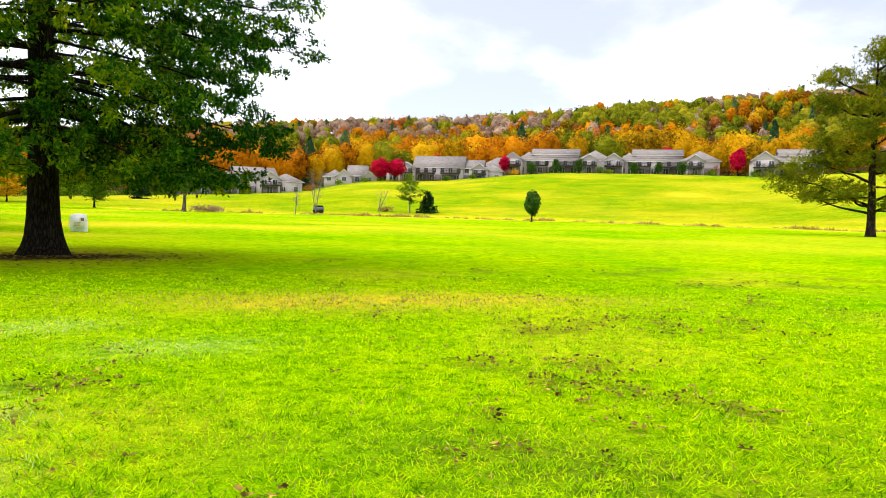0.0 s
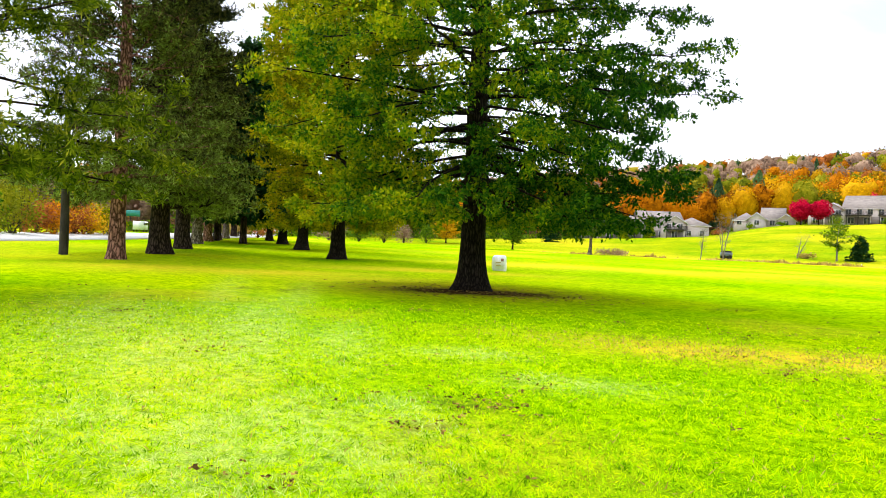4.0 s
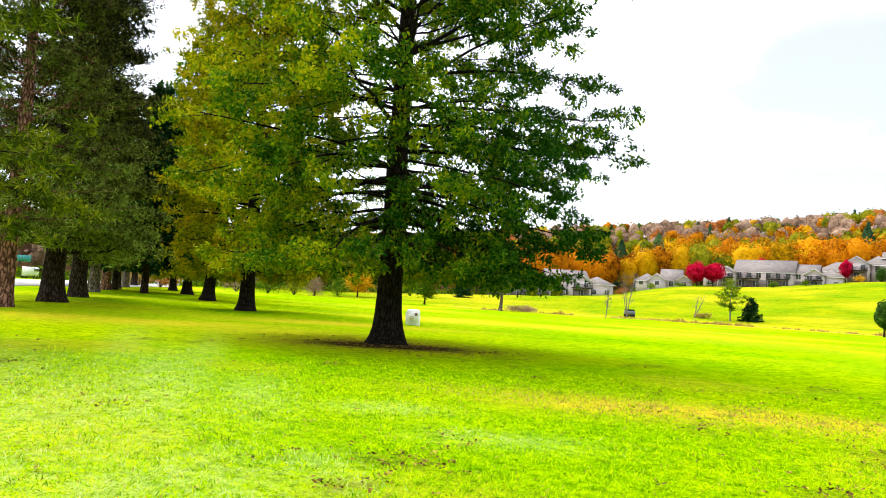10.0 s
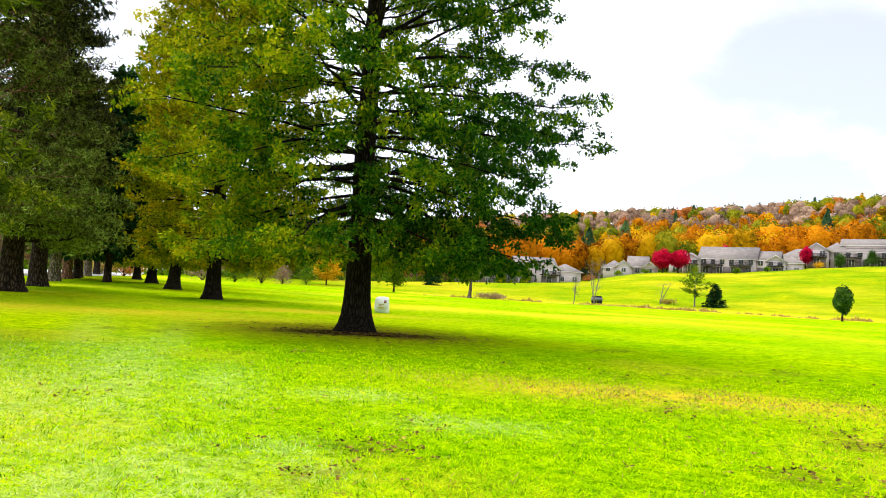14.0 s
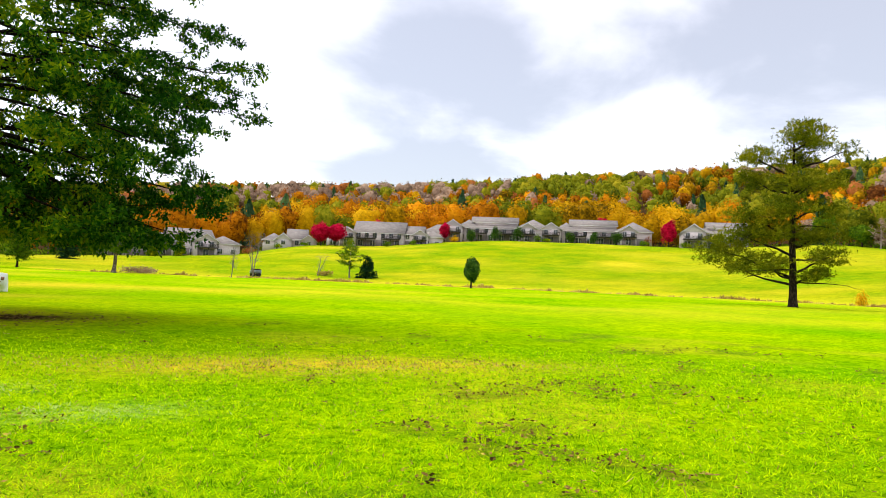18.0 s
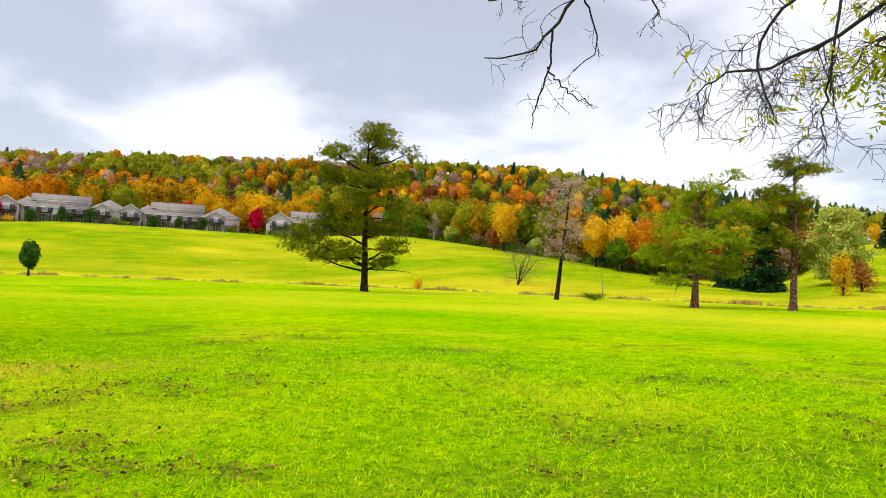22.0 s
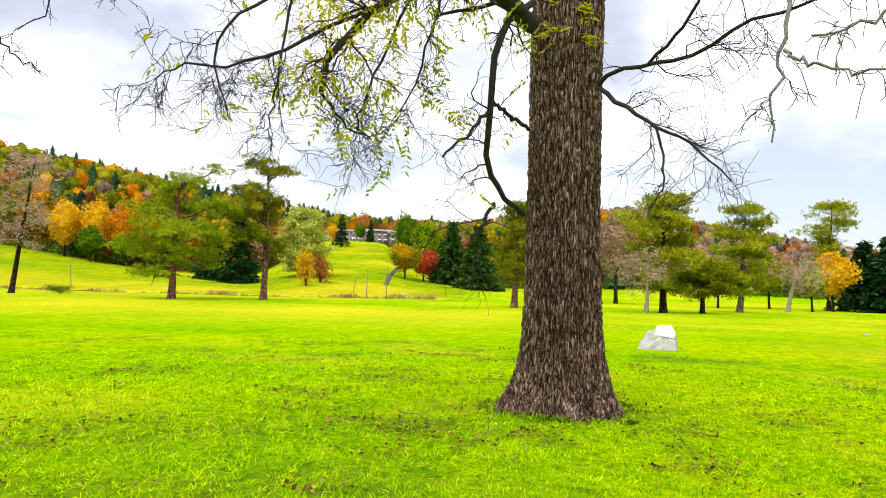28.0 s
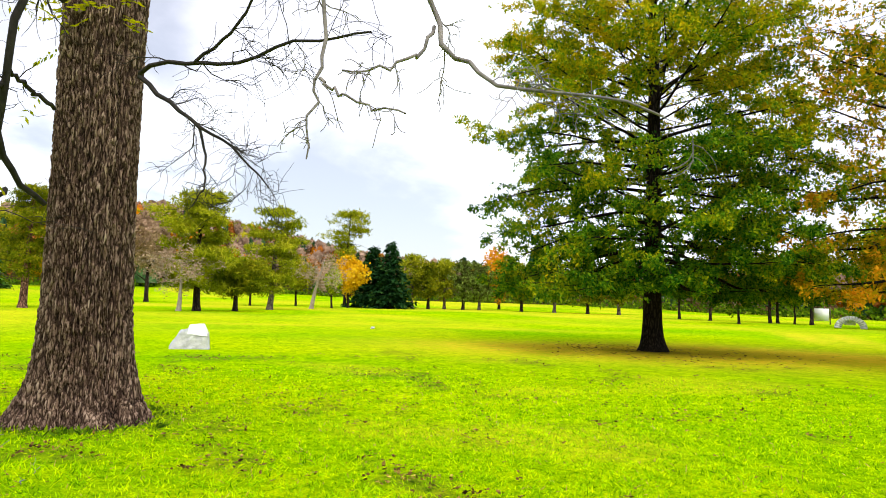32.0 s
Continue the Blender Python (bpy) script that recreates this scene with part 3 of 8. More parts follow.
BANK = [(-180, 150), (-146, 150), (-100, 150), (-76, 112), (-64, 100), (-50, 108), (-30, 125), (0, 132), (20, 128), (35, 160), (64, 180), (180, 180)]
CREST_R = [(-180, 210), (-100, 200), (-80, 190), (-76, 230), (-73, 335), (-67.5, 335), (-65, 230), (-53, 205), (-44, 220), (-35, 240), (-24, 265), (-8, 265), (2, 262), (8, 250), (18, 235), (30, 200), (64, 190), (180, 200)]
CREST_E = [(-180, 0.2), (-110, 0.2), (-90, 0.3), (-80, 0.6), (-76, 1.6), (-73, 4.0), (-67.5, 3.9), (-63, 0.9), (-53, 1.45), (-44, 2.7), (-38, 3.4), (-34, 3.75), (-24, 3.3), (-17, 3.45), (-9, 3.45), (-3, 2.95), (1, 2.5), (5, 2.45), (8, 2.1), (11, 1.35), (14, 1.15), (18, 0.9), (30, 0.35), (64, 0.3), (180, 0.3)]
RIDGE_E = [(-180, 2.2), (-125, 2.0), (-115, 2.5), (-107, 3.2), (-98, 5.2), (-91, 6.1), (-86, 5.3), (-78, 4.7), (-70, 4.7), (-62, 6.1), (-53, 7.4), (-44, 8.6), (-35, 8.7), (-23, 8.2), (-14, 7.8), (-9, 7.2), (0, 6.5), (8, 6.1), (18, 5.2), (30, 4.4), (64, 3.5), (180, 2.2)]
RIDGE_R = 620.0
WOOD_FOOT = [(-180, 150), (-150, 150), (-140, 165), (-128, 190), (-112, 225), (-108, 250), (-92, 255), (-86, 240), (-82, 225), (-77, 250), (-75, 365), (-66.5, 365), (-65, 230), (-58, 195), (-53, 198), (-44, 216), (-38, 240), (-30, 275), (-26, 300), (8, 300), (14, 285), (22, 240), (32, 195), (64, 160), (90, 130), (180, 140)]
_az = np.arange(-180, 180.5, 0.5)


def smoothed(nodes, width):
    raw = table(_az, nodes)
    k = np.exp(-0.5 * (np.arange(-12, 13) * 0.5 / width) ** 2)
    return np.convolve(np.pad(raw, 12, mode="edge"), k / k.sum(), mode="valid")


_bank, _cr, _ce, _re = smoothed(BANK, 2.0), smoothed(CREST_R, 0.9), smoothed(CREST_E, 0.8), smoothed(RIDGE_E, 1.5)


def height(x, y):
    x, y = np.asarray(x, float), np.asarray(y, float)
    r, az = np.hypot(x, y), np.degrees(np.arctan2(-x, y))
    r1, r2 = np.interp(az, _az, _bank), np.interp(az, _az, _cr)
    z2 = 1.7 + r2 * np.tan(np.radians(np.interp(az, _az, _ce)))
    z3 = 1.7 + RIDGE_R * np.tan(np.radians(np.interp(az, _az, _re)))
    z1 = 0.008 * (r1 - 40)
    field = 0.008 * np.maximum(0, r - 40)
    s = np.clip((r - r1 - 4) / (r2 - r1 - 4), 0, 1)
    lawn = z1 + (z2 - z1) * (0.72 * s + 0.28 * s * s * (3 - 2 * s))
    u = np.clip((r - r2 - 34) / (RIDGE_R - r2 - 34), 0, 1)
    slope = z2 + (z3 - z2) * (0.55 * u + 0.45 * u * u * (3 - 2 * u))
    beyond = np.clip((r - RIDGE_R - 20) / 900, 0, 1)
    z = np.where(r < r1, field, np.where(r < r2, lawn, slope)) - beyond * (z3 + 20)
    ditch = np.exp(-((r - r1 - 1.5) / 2.2) ** 2) * 0.7 * ((az < 24) & (az > -76))
    swell = 0.05 * np.sin(x * 0.31 + 1) * np.sin(y * 0.27) * np.clip((r - 10) / 20, 0, 1)
    return z - ditch + swell


def at(az, r, dz=0.0):
    a = radians(az)
    x, y = -math.sin(a) * r, math.cos(a) * r
    return x, y, float(height(x, y)) + dz


def aloft(az, el, r):
    """A point in the air, from azimuth, elevation and distance, as seen from the standpoint."""
    a, e = radians(az), radians(el)
    return np.array([-math.sin(a) * math.cos(e) * r, math.cos(a) * math.cos(e) * r, 1.7 + math.sin(e) * r])


# ---- ground ----
# bleached patches: azimuth, distance, length, breadth, amount, turn
PALE = (
    (44, 6.5, 1.6, 0.7, 0.9, 0), (50, 6, 2.0, 0.8, 0.9, 0), (40, 12, 2.5, 0.7, 0.7, 0), (47, 13, 6, 0.9, 1.0, -4), (30, 11, 0.6, 0.9, 0.8, 0), (53, 11, 4, 1.2, 0.8, 0), (43.5, 19, 7, 0.5, 0.5, -3),
    (49, 20, 9, 0.6, 0.5, -3), (57, 14, 6, 1.6, 0.7, 0), (21, 9.0, 0.5, 1.0, 0.7, 0), (36, 7.2, 0.7, 0.5, 0.7, 0), (38, 5.5, 0.8, 0.6, 0.7, 0), (33, 6.5, 0.5, 0.4, 0.6, 0), (56, 7, 1.5, 0.8, 0.8, 0))
NEAR_DRY = ((4, 13.5, 1.3, 4.5, 0.8, 8), (-5, 14.5, 0.8, 3.0, 0.65, 0), (12, 13.0, 1.2, 2.6, 0.75, 0))


def leaf_drift(x, y):
    """Where fallen leaves gather and the turf is thin."""
    return noise.noise((x * 0.4, y * 0.4, 9.0)) + 1.0 * noise.noise((x * 1.3, y * 1.3, 3.0)) + 0.45 * noise.noise((x * 4.0, y * 4.0, 6.0))


def drift_level(az):
    """Under the walnut the leaves lie thickest; towards the avenue there are few."""
    return np.interp(az, (-180, -125, -108, -72, -62, -40, -14, 6, 16, 180), (0.55, 0.5, 0.3, 0.2, 0.3, 0.42, 0.4, 0.5, 0.75, 0.8))


def patches(rows, x, y):
    """How far each place lies inside the patches, 0 to 1."""
    out = np.zeros(len(x))
    for az0, r0, run, wide, amount, turn in rows:
        px, py, _z = at(az0, r0)
        t = radians(az0 + turn)
        u, q = (x - px) * math.cos(t) + (y - py) * math.sin(t), -(x - px) * math.sin(t) + (y - py) * math.cos(t)
        out = np.maximum(out, amount * np.exp(-1.2 * ((u / wide) ** 2 + (q / run) ** 2)))
    return out


def ground_sheet():
    azs = np.radians(np.arange(0, 360, 0.9))
    rs = np.concatenate([[0.0005], np.geomspace(1.2, 60, 105), np.geomspace(62, 700, 80), np.geomspace(760, 4500, 14)])
    A, R = np.meshgrid(azs, rs)
    x, y = -np.sin(A) * R, np.cos(A) * R
    v = np.stack([x, y, height(x, y)], -1)
    na = len(azs)
    i, j = np.meshgrid(np.arange(len(rs) - 1), np.arange(na), indexing="ij")
    j2 = (j + 1) % na
    g = Geo()
    g.add(v, np.stack([i * na + j2, i * na + j, (i + 1) * na + j, (i + 1) * na + j2], -1))
    me = g.mesh("ground", M["grass"], True)
    xf, yf, rf = x.ravel(), y.ravel(), R.ravel()
    azf = np.degrees(np.arctan2(-xf, yf))
    dry, lit, pale = np.zeros(len(xf)), np.zeros(len(xf)), np.zeros(len(xf))

    def spot(target, az, r, along, across, amount, turn=0.0):
        cx, cy, _ = at(az, r)
        a = radians(az + turn)
        dx, dy = xf - cx, yf - cy
        u, w = dx * math.cos(a) + dy * math.sin(a), -dx * math.sin(a) + dy * math.cos(a)
        q = (u / across) ** 2 + (w / along) ** 2
        np.maximum(target, amount * np.exp(-q * 1.2), out=target)

    for az, r, along, across, amount, turn in (
            (4, 13.5, 1.3, 4.5, 0.8, 8), (-5, 14.5, 0.8, 3.0, 0.65, 0), (12, 13.0, 1.2, 2.6, 0.75, 0), (24, 58, 7, 9, 0.75, 0), (15, 58, 6, 12, 0.6, 0),
            (6, 62, 4, 9, 0.55, 0), (33, 41, 3, 8, 0.7, 0), (46, 33, 3, 6, 0.65, 0), (38, 30, 3, 5, 0.45, 0), (54, 34, 4, 5, 0.6, 0), (32, 26, 4, 5, 0.6, 0),
            
            (-130, 30, 6, 10, 1.3, 0), (-140, 33, 6, 9, 1.2, 0), (-121, 31, 3, 7, 0.8, 0), (-60, 60, 5, 26, 0.28, 0), (-80, 62, 3, 14, 0.35, 0), (-46, 70, 4, 26, 0.22, 0),
            (-19, 190, 7, 8, 0.8, 0), (-100, 48, 2, 12, 0.4, 0), (-115, 50, 3, 14, 0.35, 0), (-141, 55, 14, 1.5, 0.6, 8), (-143.5, 55, 14, 1.5, 0.6, 8)):
        spot(dry, az, r, along, across, amount, turn)
    for az, r, along, across, amount, turn in PALE:
        spot(pale, az, r, along, across, amount * 0.38, turn)
    seen = (azf < 26) & (azf > -78)
    bank = np.interp(azf, _az, _bank)
    dry = np.maximum(dry, 0.85 * np.exp(-((rf - bank - 2) / 6.0) ** 2) * seen)
    # the open field and the rise are a little sun-bleached
    field = np.clip((rf - 28) / 25, 0, 1) * (rf < 300)
    tint = np.array([noise.noise((p * 0.05, q * 0.05, 2.5)) + 0.6 * noise.noise((p * 0.02, q * 0.13, 6.5)) if w > 0 else 0.0 for p, q, w in zip(xf, yf, field)])
    dry = np.maximum(dry, field * np.clip(0.12 + 0.5 * tint, 0.0, 0.6))
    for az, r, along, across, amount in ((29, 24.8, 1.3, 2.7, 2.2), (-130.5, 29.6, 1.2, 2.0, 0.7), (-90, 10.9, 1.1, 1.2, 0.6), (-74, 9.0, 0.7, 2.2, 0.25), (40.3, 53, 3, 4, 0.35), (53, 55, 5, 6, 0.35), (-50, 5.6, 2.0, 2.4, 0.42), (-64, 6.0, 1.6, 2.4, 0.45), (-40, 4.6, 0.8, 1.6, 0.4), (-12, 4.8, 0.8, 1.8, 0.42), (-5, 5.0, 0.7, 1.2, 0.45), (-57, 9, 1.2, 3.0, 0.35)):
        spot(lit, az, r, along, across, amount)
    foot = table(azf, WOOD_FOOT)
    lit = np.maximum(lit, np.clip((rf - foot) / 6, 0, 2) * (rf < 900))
    # worn, leafy scraps in the nearby turf
    for k in range(len(xf)):
        if 0.3 < rf[k] < 26:
            q = leaf_drift(xf[k], yf[k]) - drift_level(azf[k])
            if q > 0:
                lit[k] = max(lit[k], min(0.4, q * 1.1))
            w = noise.noise((xf[k] * 0.28, yf[k] * 0.28, 5.0))
            dry[k] = max(dry[k], min(0.2, max(0, w - 0.2) * 1.0))
    # the meadow beyond the stream is coarser and duller
    rough = np.clip((rf - bank) / 12, 0, 1) * (azf < 40) * (azf > -80)
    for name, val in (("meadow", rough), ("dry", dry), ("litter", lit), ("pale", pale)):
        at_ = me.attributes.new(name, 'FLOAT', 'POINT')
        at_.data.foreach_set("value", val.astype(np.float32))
    ob = new("ground", me)
    return tagged(ob, "bright green mown grass with dry straw patches", "lawn", kind="structure")


ground_sheet()


# ---- trees ----
def curve_points(start, d, length, steps, rng, bend, wobble):
    p, pts = np.array(start, float), [np.array(start, float)]
    d = np.array(d, float)
    for k in range(steps):
        d = d + np.array([0, 0, bend / steps]) + rng.normal(0, wobble, 3)
        d /= np.linalg.norm(d)
        p = p + d * length / steps
        pts.append(p)
    return np.array(pts)


def along(pts, s):
    k = np.clip(s, 0, 1) * (len(pts) - 1)
    i = np.minimum(k.astype(int), len(pts) - 2)
    return pts[i] + (pts[i + 1] - pts[i]) * (k - i)[:, None]


def trunk_tube(g, h, r0, rng, lean=(0, 0), flare=1.6, sides=12, wob=0.06):
    z = np.concatenate([np.array([-0.25, 0.0, 0.12, 0.3, 0.6, 1.1, 1.8]) * min(1, h / 8), np.linspace(2.8, h, 12) if h > 5 else np.linspace(1.1, h, 6) + 0.8 * min(1, h / 8)])
    x = np.cumsum(rng.normal(0, wob, len(z))) * np.linspace(0, 1, len(z)) + lean[0] * z
    y = np.cumsum(rng.normal(0, wob, len(z))) * np.linspace(0, 1, len(z)) + lean[1] * z
    t = np.clip(z / h, 0, 1)
    r = r0 * (1 - t) ** 0.75 + 0.02
    zz = np.maximum(z, 0)
    r = r * (1 + (flare - 1) * np.exp(-zz / (1.1 * r0)) * 1.0)
    pts = np.stack([x, y, z], 1)
    g.tube(pts, r, sides)
    return pts, r


SHAPES = {
    "oak": lambda f: 0.74 + 1.6 * f if f < 0.16 else 1.0 - 0.68 * (f - 0.16) / 0.84,
    "oval": lambda f: max(0.3, math.sin(math.pi * (0.12 + 0.8 * f)) ** 0.7),
    "cone": lambda f: max(0.06, 1.05 - f),
    "pine": lambda f: max(0.3, 1.0 - 0.55 * f),
    "tiers": lambda f: 0.95 if f < 0.36 else 0.62 - 0.35 * (f - 0.44) ** 2,
    "open": lambda f: 0.5 + 0.5 * math.sin(math.pi * min(1, f * 1.1)),
}


def skeleton(rng, h, rad, base, n_limb, shape, rise, trunk, trunk_r, subs=9, top=0.95, stretch=None, gap=None, wob=0.15, bend=0.35, sub_len=0.34):
    """Limbs and side branches on a trunk. Yields (limb points, radii, [side branches])."""
    zt = trunk[:, 2]
    for i in range(n_limb):
        f = (i + rng.uniform(0.1, 0.9)) / n_limb
        z0 = base + (h * top - base) * f
        if gap and gap[0] < f < gap[1]:
            continue
        az = i * 2.399 + rng.uniform(-0.5, 0.5)
        start = np.array([np.interp(z0, zt, trunk[:, 0]), np.interp(z0, zt, trunk[:, 1]), z0])
        length = rad * SHAPES[shape](f) * rng.uniform(0.72, 1.12)
        if stretch:
            length *= 1 + stretch[1] * math.cos(az - stretch[0])
        el = radians(rise[0] + (rise[1] - rise[0]) * f + rng.uniform(-9, 9))
        d = np.array([math.cos(az) * math.cos(el), math.sin(az) * math.cos(el), math.sin(el)])
        pts = curve_points(start, d, length, 7, rng, bend * (0.5 - f), wob)
        r0 = max(0.02, np.interp(z0, zt, trunk_r) * rng.uniform(0.32, 0.5))
        pts[:, 2] = np.where(pts[:, 2] < base + 0.4, base + 0.4 + (pts[:, 2] - base - 0.4) * 0.3, pts[:, 2])
        pts[:, 2] = np.where(pts[:, 2] > h * 0.92, h * 0.92 + (pts[:, 2] - h * 0.92) * 0.3, pts[:, 2])
        side = []
        for s in np.linspace(0.22, 1.0, subs):
            q = along(pts, np.array([s]))[0]
            dd = unit(along(pts, np.array([min(1, s + 0.1)]))[0] - along(pts, np.array([max(0, s - 0.1)]))[0])
            sd = rng.choice([-1, 1])
            turn = sd * rng.uniform(0.5, 1.25) * (0.35 if s > 0.95 else 1)
            c, sn = math.cos(turn), math.sin(turn)
            dd = np.array([dd[0] * c - dd[1] * sn, dd[0] * sn + dd[1] * c, dd[2] + rng.uniform(-0.35, 0.4)])
            tip = curve_points(q, unit(dd), length * sub_len * (1.25 - 0.6 * s) * rng.uniform(0.7, 1.2) + 0.25, 3, rng, 0.1, 0.16)
            tip[:, 2] = np.where(tip[:, 2] < base, base + (tip[:, 2] - base) * 0.3, tip[:, 2])
            side.append(tip)
        yield pts, np.linspace(r0, 0.012 + r0 * 0.08, len(pts)), side


def leaf_spray(g, rng, c, size, flat=0.45, wide=0.36):
    """Leaves at the points c, turned at random but lying rather flat."""
    n = len(c)
    a = rng.normal(0, 1, (n, 3))
    a[:, 2] = a[:, 2] * 0.6 - 0.25
    a = unit(a)
    up = rng.normal(0, flat, (n, 3)) + np.array([0, 0, 1])
    b = unit(np.cross(a, up))
    s = size * rng.uniform(0.6, 1.25, n)
    g.kites(c, a, b, s, s * wide)


PROFILES = {
    "oak": [(0, 0.42), (0.05, 0.72), (0.1, 0.94), (0.24, 1.0), (0.5, 0.86), (0.75, 0.58), (1, 0.12)],
    "oval": [(0, 0.4), (0.15, 0.8), (0.4, 1.0), (0.7, 0.8), (1, 0.25)],
    "dome": [(0, 0.35), (0.2, 0.75), (0.45, 1.0), (0.7, 0.86), (0.88, 0.55), (1, 0.2)],
}


def clump_centres(rng, h, base, rad, prof, count, holes, trunk, stretch, top=1e9, lump=0.42):
    """Centres of leaf clumps, filling a crown of the given profile, mostly near its outside, with gaps."""
    p = np.array(PROFILES[prof])
    out, off = [], rng.uniform(0, 50)
    tries = 0
    while len(out) < count and tries < count * 30:
        tries += 1
        f = rng.random()
        lim = np.interp(f, p[:, 0], p[:, 1])
        if rng.random() > lim:
            continue
        z = base + (h - base) * f
        if z > top and rng.random() > 0.2:
            continue
        a = rng.uniform(0, 2 * math.pi)
        ragged = 1 + 0.22 * noise.noise((math.cos(a) * 1.6 + off, math.sin(a) * 1.6, z * 0.45))
        rr = rad * lim * ragged * (1 + (stretch[1] * math.cos(a - stretch[0]) if stretch else 0)) * rng.random() ** 0.42
        x = np.interp(z, trunk[:, 2], trunk[:, 0]) + math.cos(a) * rr
        y = np.interp(z, trunk[:, 2], trunk[:, 1]) + math.sin(a) * rr
        if noise.noise((x * lump + off, y * lump, z * lump * 1.5)) < holes:
            continue
        out.append((x, y, z + 0.06 * rr * (0.5 - f)))
    return np.array(out)


def on_limbs(rng, lines, count, jitter):
    """Places along the outer two thirds of the branches, the longer ones carrying more."""
    span = np.array([np.linalg.norm(p[-1] - p[0]) + 0.2 for p in lines])
    pick = rng.choice(len(lines), count, p=span / span.sum())
    at_ = 0.25 + 0.8 * rng.random(count) ** 0.8
    c = np.array([along(lines[k], np.array([u]))[0] for k, u in zip(pick, at_)])
    return c + rng.normal(0, jitter, (count, 3)) * np.array([1, 1, 0.45])


def twig_links(g, rng, centres, limbs, radius):
    """A thin twig from the nearest limb to each clump."""
    pts = np.concatenate(limbs)
    for i in range(0, len(centres), 200):
        c = centres[i:i + 200]
        k = ((c[:, None] - pts[None]) ** 2).sum(-1).argmin(1)
        g.sticks(pts[k], (c + pts[k]) / 2 + rng.normal(0, 0.12, c.shape), c, radius)


def rosettes(g, rng, c, out, size, k=6):
    """A spray of k narrow, lobed leaves round the end of a twig, drooping a little."""
    n = len(c)
    axis = unit(out + rng.normal(0, 0.5, (n, 3)))
    u = unit(np.cross(axis, rng.normal(0, 1, (n, 3))))
    w = np.cross(axis, u)
    ph = rng.uniform(0, 2 * math.pi, n)
    for j in range(k):
        an = (ph + j * 2 * math.pi / k + rng.normal(0, 0.3, n))[:, None]
        d = unit(axis * 0.55 + np.cos(an) * u + np.sin(an) * w + np.array([0, 0, -0.22]) + rng.normal(0, 0.2, (n, 3)))
        b = unit(np.cross(d, rng.normal(0, 0.65, (n, 3)) + np.array([0, 0, 1.0])))
        s = size * rng.uniform(0.65, 1.25, n)
        g.kites(c + rng.normal(0, size * 0.35, (n, 3)), d, b, s, s * 0.25)


def oak(name, az, r, h, base, label, leaf, prof, n_limb=62, sprays=19000, size=0.16, k=6, trunk_r=0.45, seed=1, parts=True, flare=1.7, group="", rise=(-12, 62), droop=-0.45, wood="bark_oak", open_above=1e9, floor=2.4):
    """A pin oak: tiers of long limbs, the lower ones drooping, with flat fans of branches that carry the leaves.
    prof: reach of the limbs in metres by height."""
    rng = np.random.default_rng(seed)
    root = thing(name, pose(*at(az, r)), label, "tree", group)
    gt = Geo()
    trunk, tr = trunk_tube(gt, h * 0.97, trunk_r, rng, (0, 0), flare, 18 if parts else 10, 0.04)
    part("trunk", gt, M[wood], root, smooth=True)
    p = np.array(prof)
    fine, tips, ways = Geo(), [], []
    for i in range(n_limb):
        f = ((i + rng.uniform(0.0, 1.0)) / n_limb) ** 1.12
        z0 = base + (h * 0.94 - base) * f
        a0 = i * 2.399 + rng.uniform(-0.35, 0.35)
        el = radians(rise[0] + (rise[1] - rise[0]) * f ** 0.9 + rng.uniform(-8, 8))
        reach = np.interp(z0 + 2.0 * math.sin(el), p[:, 0], p[:, 1]) * rng.uniform(0.84, 1.0)
        length = reach / max(0.55, math.cos(el))
        start = np.array([np.interp(z0, trunk[:, 2], trunk[:, 0]), np.interp(z0, trunk[:, 2], trunk[:, 1]), z0])
        d = np.array([math.cos(a0) * math.cos(el), math.sin(a0) * math.cos(el), math.sin(el)])
        pts = curve_points(start, d, length, 8, rng, droop * (0.62 - f) * 1.3, 0.055)
        pts[:, 2] = np.where(pts[:, 2] < floor + 0.4, floor + 0.4 + (pts[:, 2] - floor - 0.4) * 0.2, pts[:, 2])
        r0 = max(0.02, np.interp(z0, trunk[:, 2], tr) * rng.uniform(0.12, 0.3))
        rr = np.linspace(r0, 0.014, len(pts))
        g = Geo() if parts else fine
        g.tube(pts, rr, 7 if parts else 4)
        nb = int(5 + length * 0.8)
        for m in range(nb):
            s = 0.2 + 0.8 * (m + rng.random()) / nb
            q = along(pts, np.array([s]))[0]
            dd = unit(along(pts, np.array([min(1, s + 0.1)]))[0] - along(pts, np.array([max(0, s - 0.1)]))[0])
            turn = (-1) ** m * rng.uniform(0.55, 1.1) * (0.3 if s > 0.93 else 1)
            c, sn = math.cos(turn), math.sin(turn)
            dd = unit(np.array([dd[0] * c - dd[1] * sn, dd[0] * sn + dd[1] * c, dd[2] * 0.7 + rng.uniform(-0.4, 0.45)]))
            L = (0.9 + 0.34 * length * (1.1 - 0.6 * s)) * rng.uniform(0.65, 1.15)
            if s > 0.9:
                L *= 0.6
            br = curve_points(q, dd, L, 5, rng, -0.12, 0.09)
            br[:, 2] = np.maximum(br[:, 2], floor + rng.uniform(0, 0.4))
            fine.tube(br, np.linspace(max(0.010, r0 * 0.3 * (1.1 - s)), 0.006, len(br)), 4 if parts else 3)
            nt_ = int(3 + L * 2.4)
            for t in rng.uniform(0.15, 1.0, nt_):
                o = along(br, np.array([t]))[0]
                td = unit(dd + rng.normal(0, 0.7, 3) * np.array([1, 1, 0.4]))
                tl = rng.uniform(0.25, 0.7)
                e = o + td * tl
                e[2] -= 0.12 * tl
                tips.append((o, e))
                ways.append(td)
        if parts:
            part("limb", g, M[wood], root, smooth=True)
    o, e, d = np.array([t[0] for t in tips]), np.array([t[1] for t in tips]), np.array(ways)
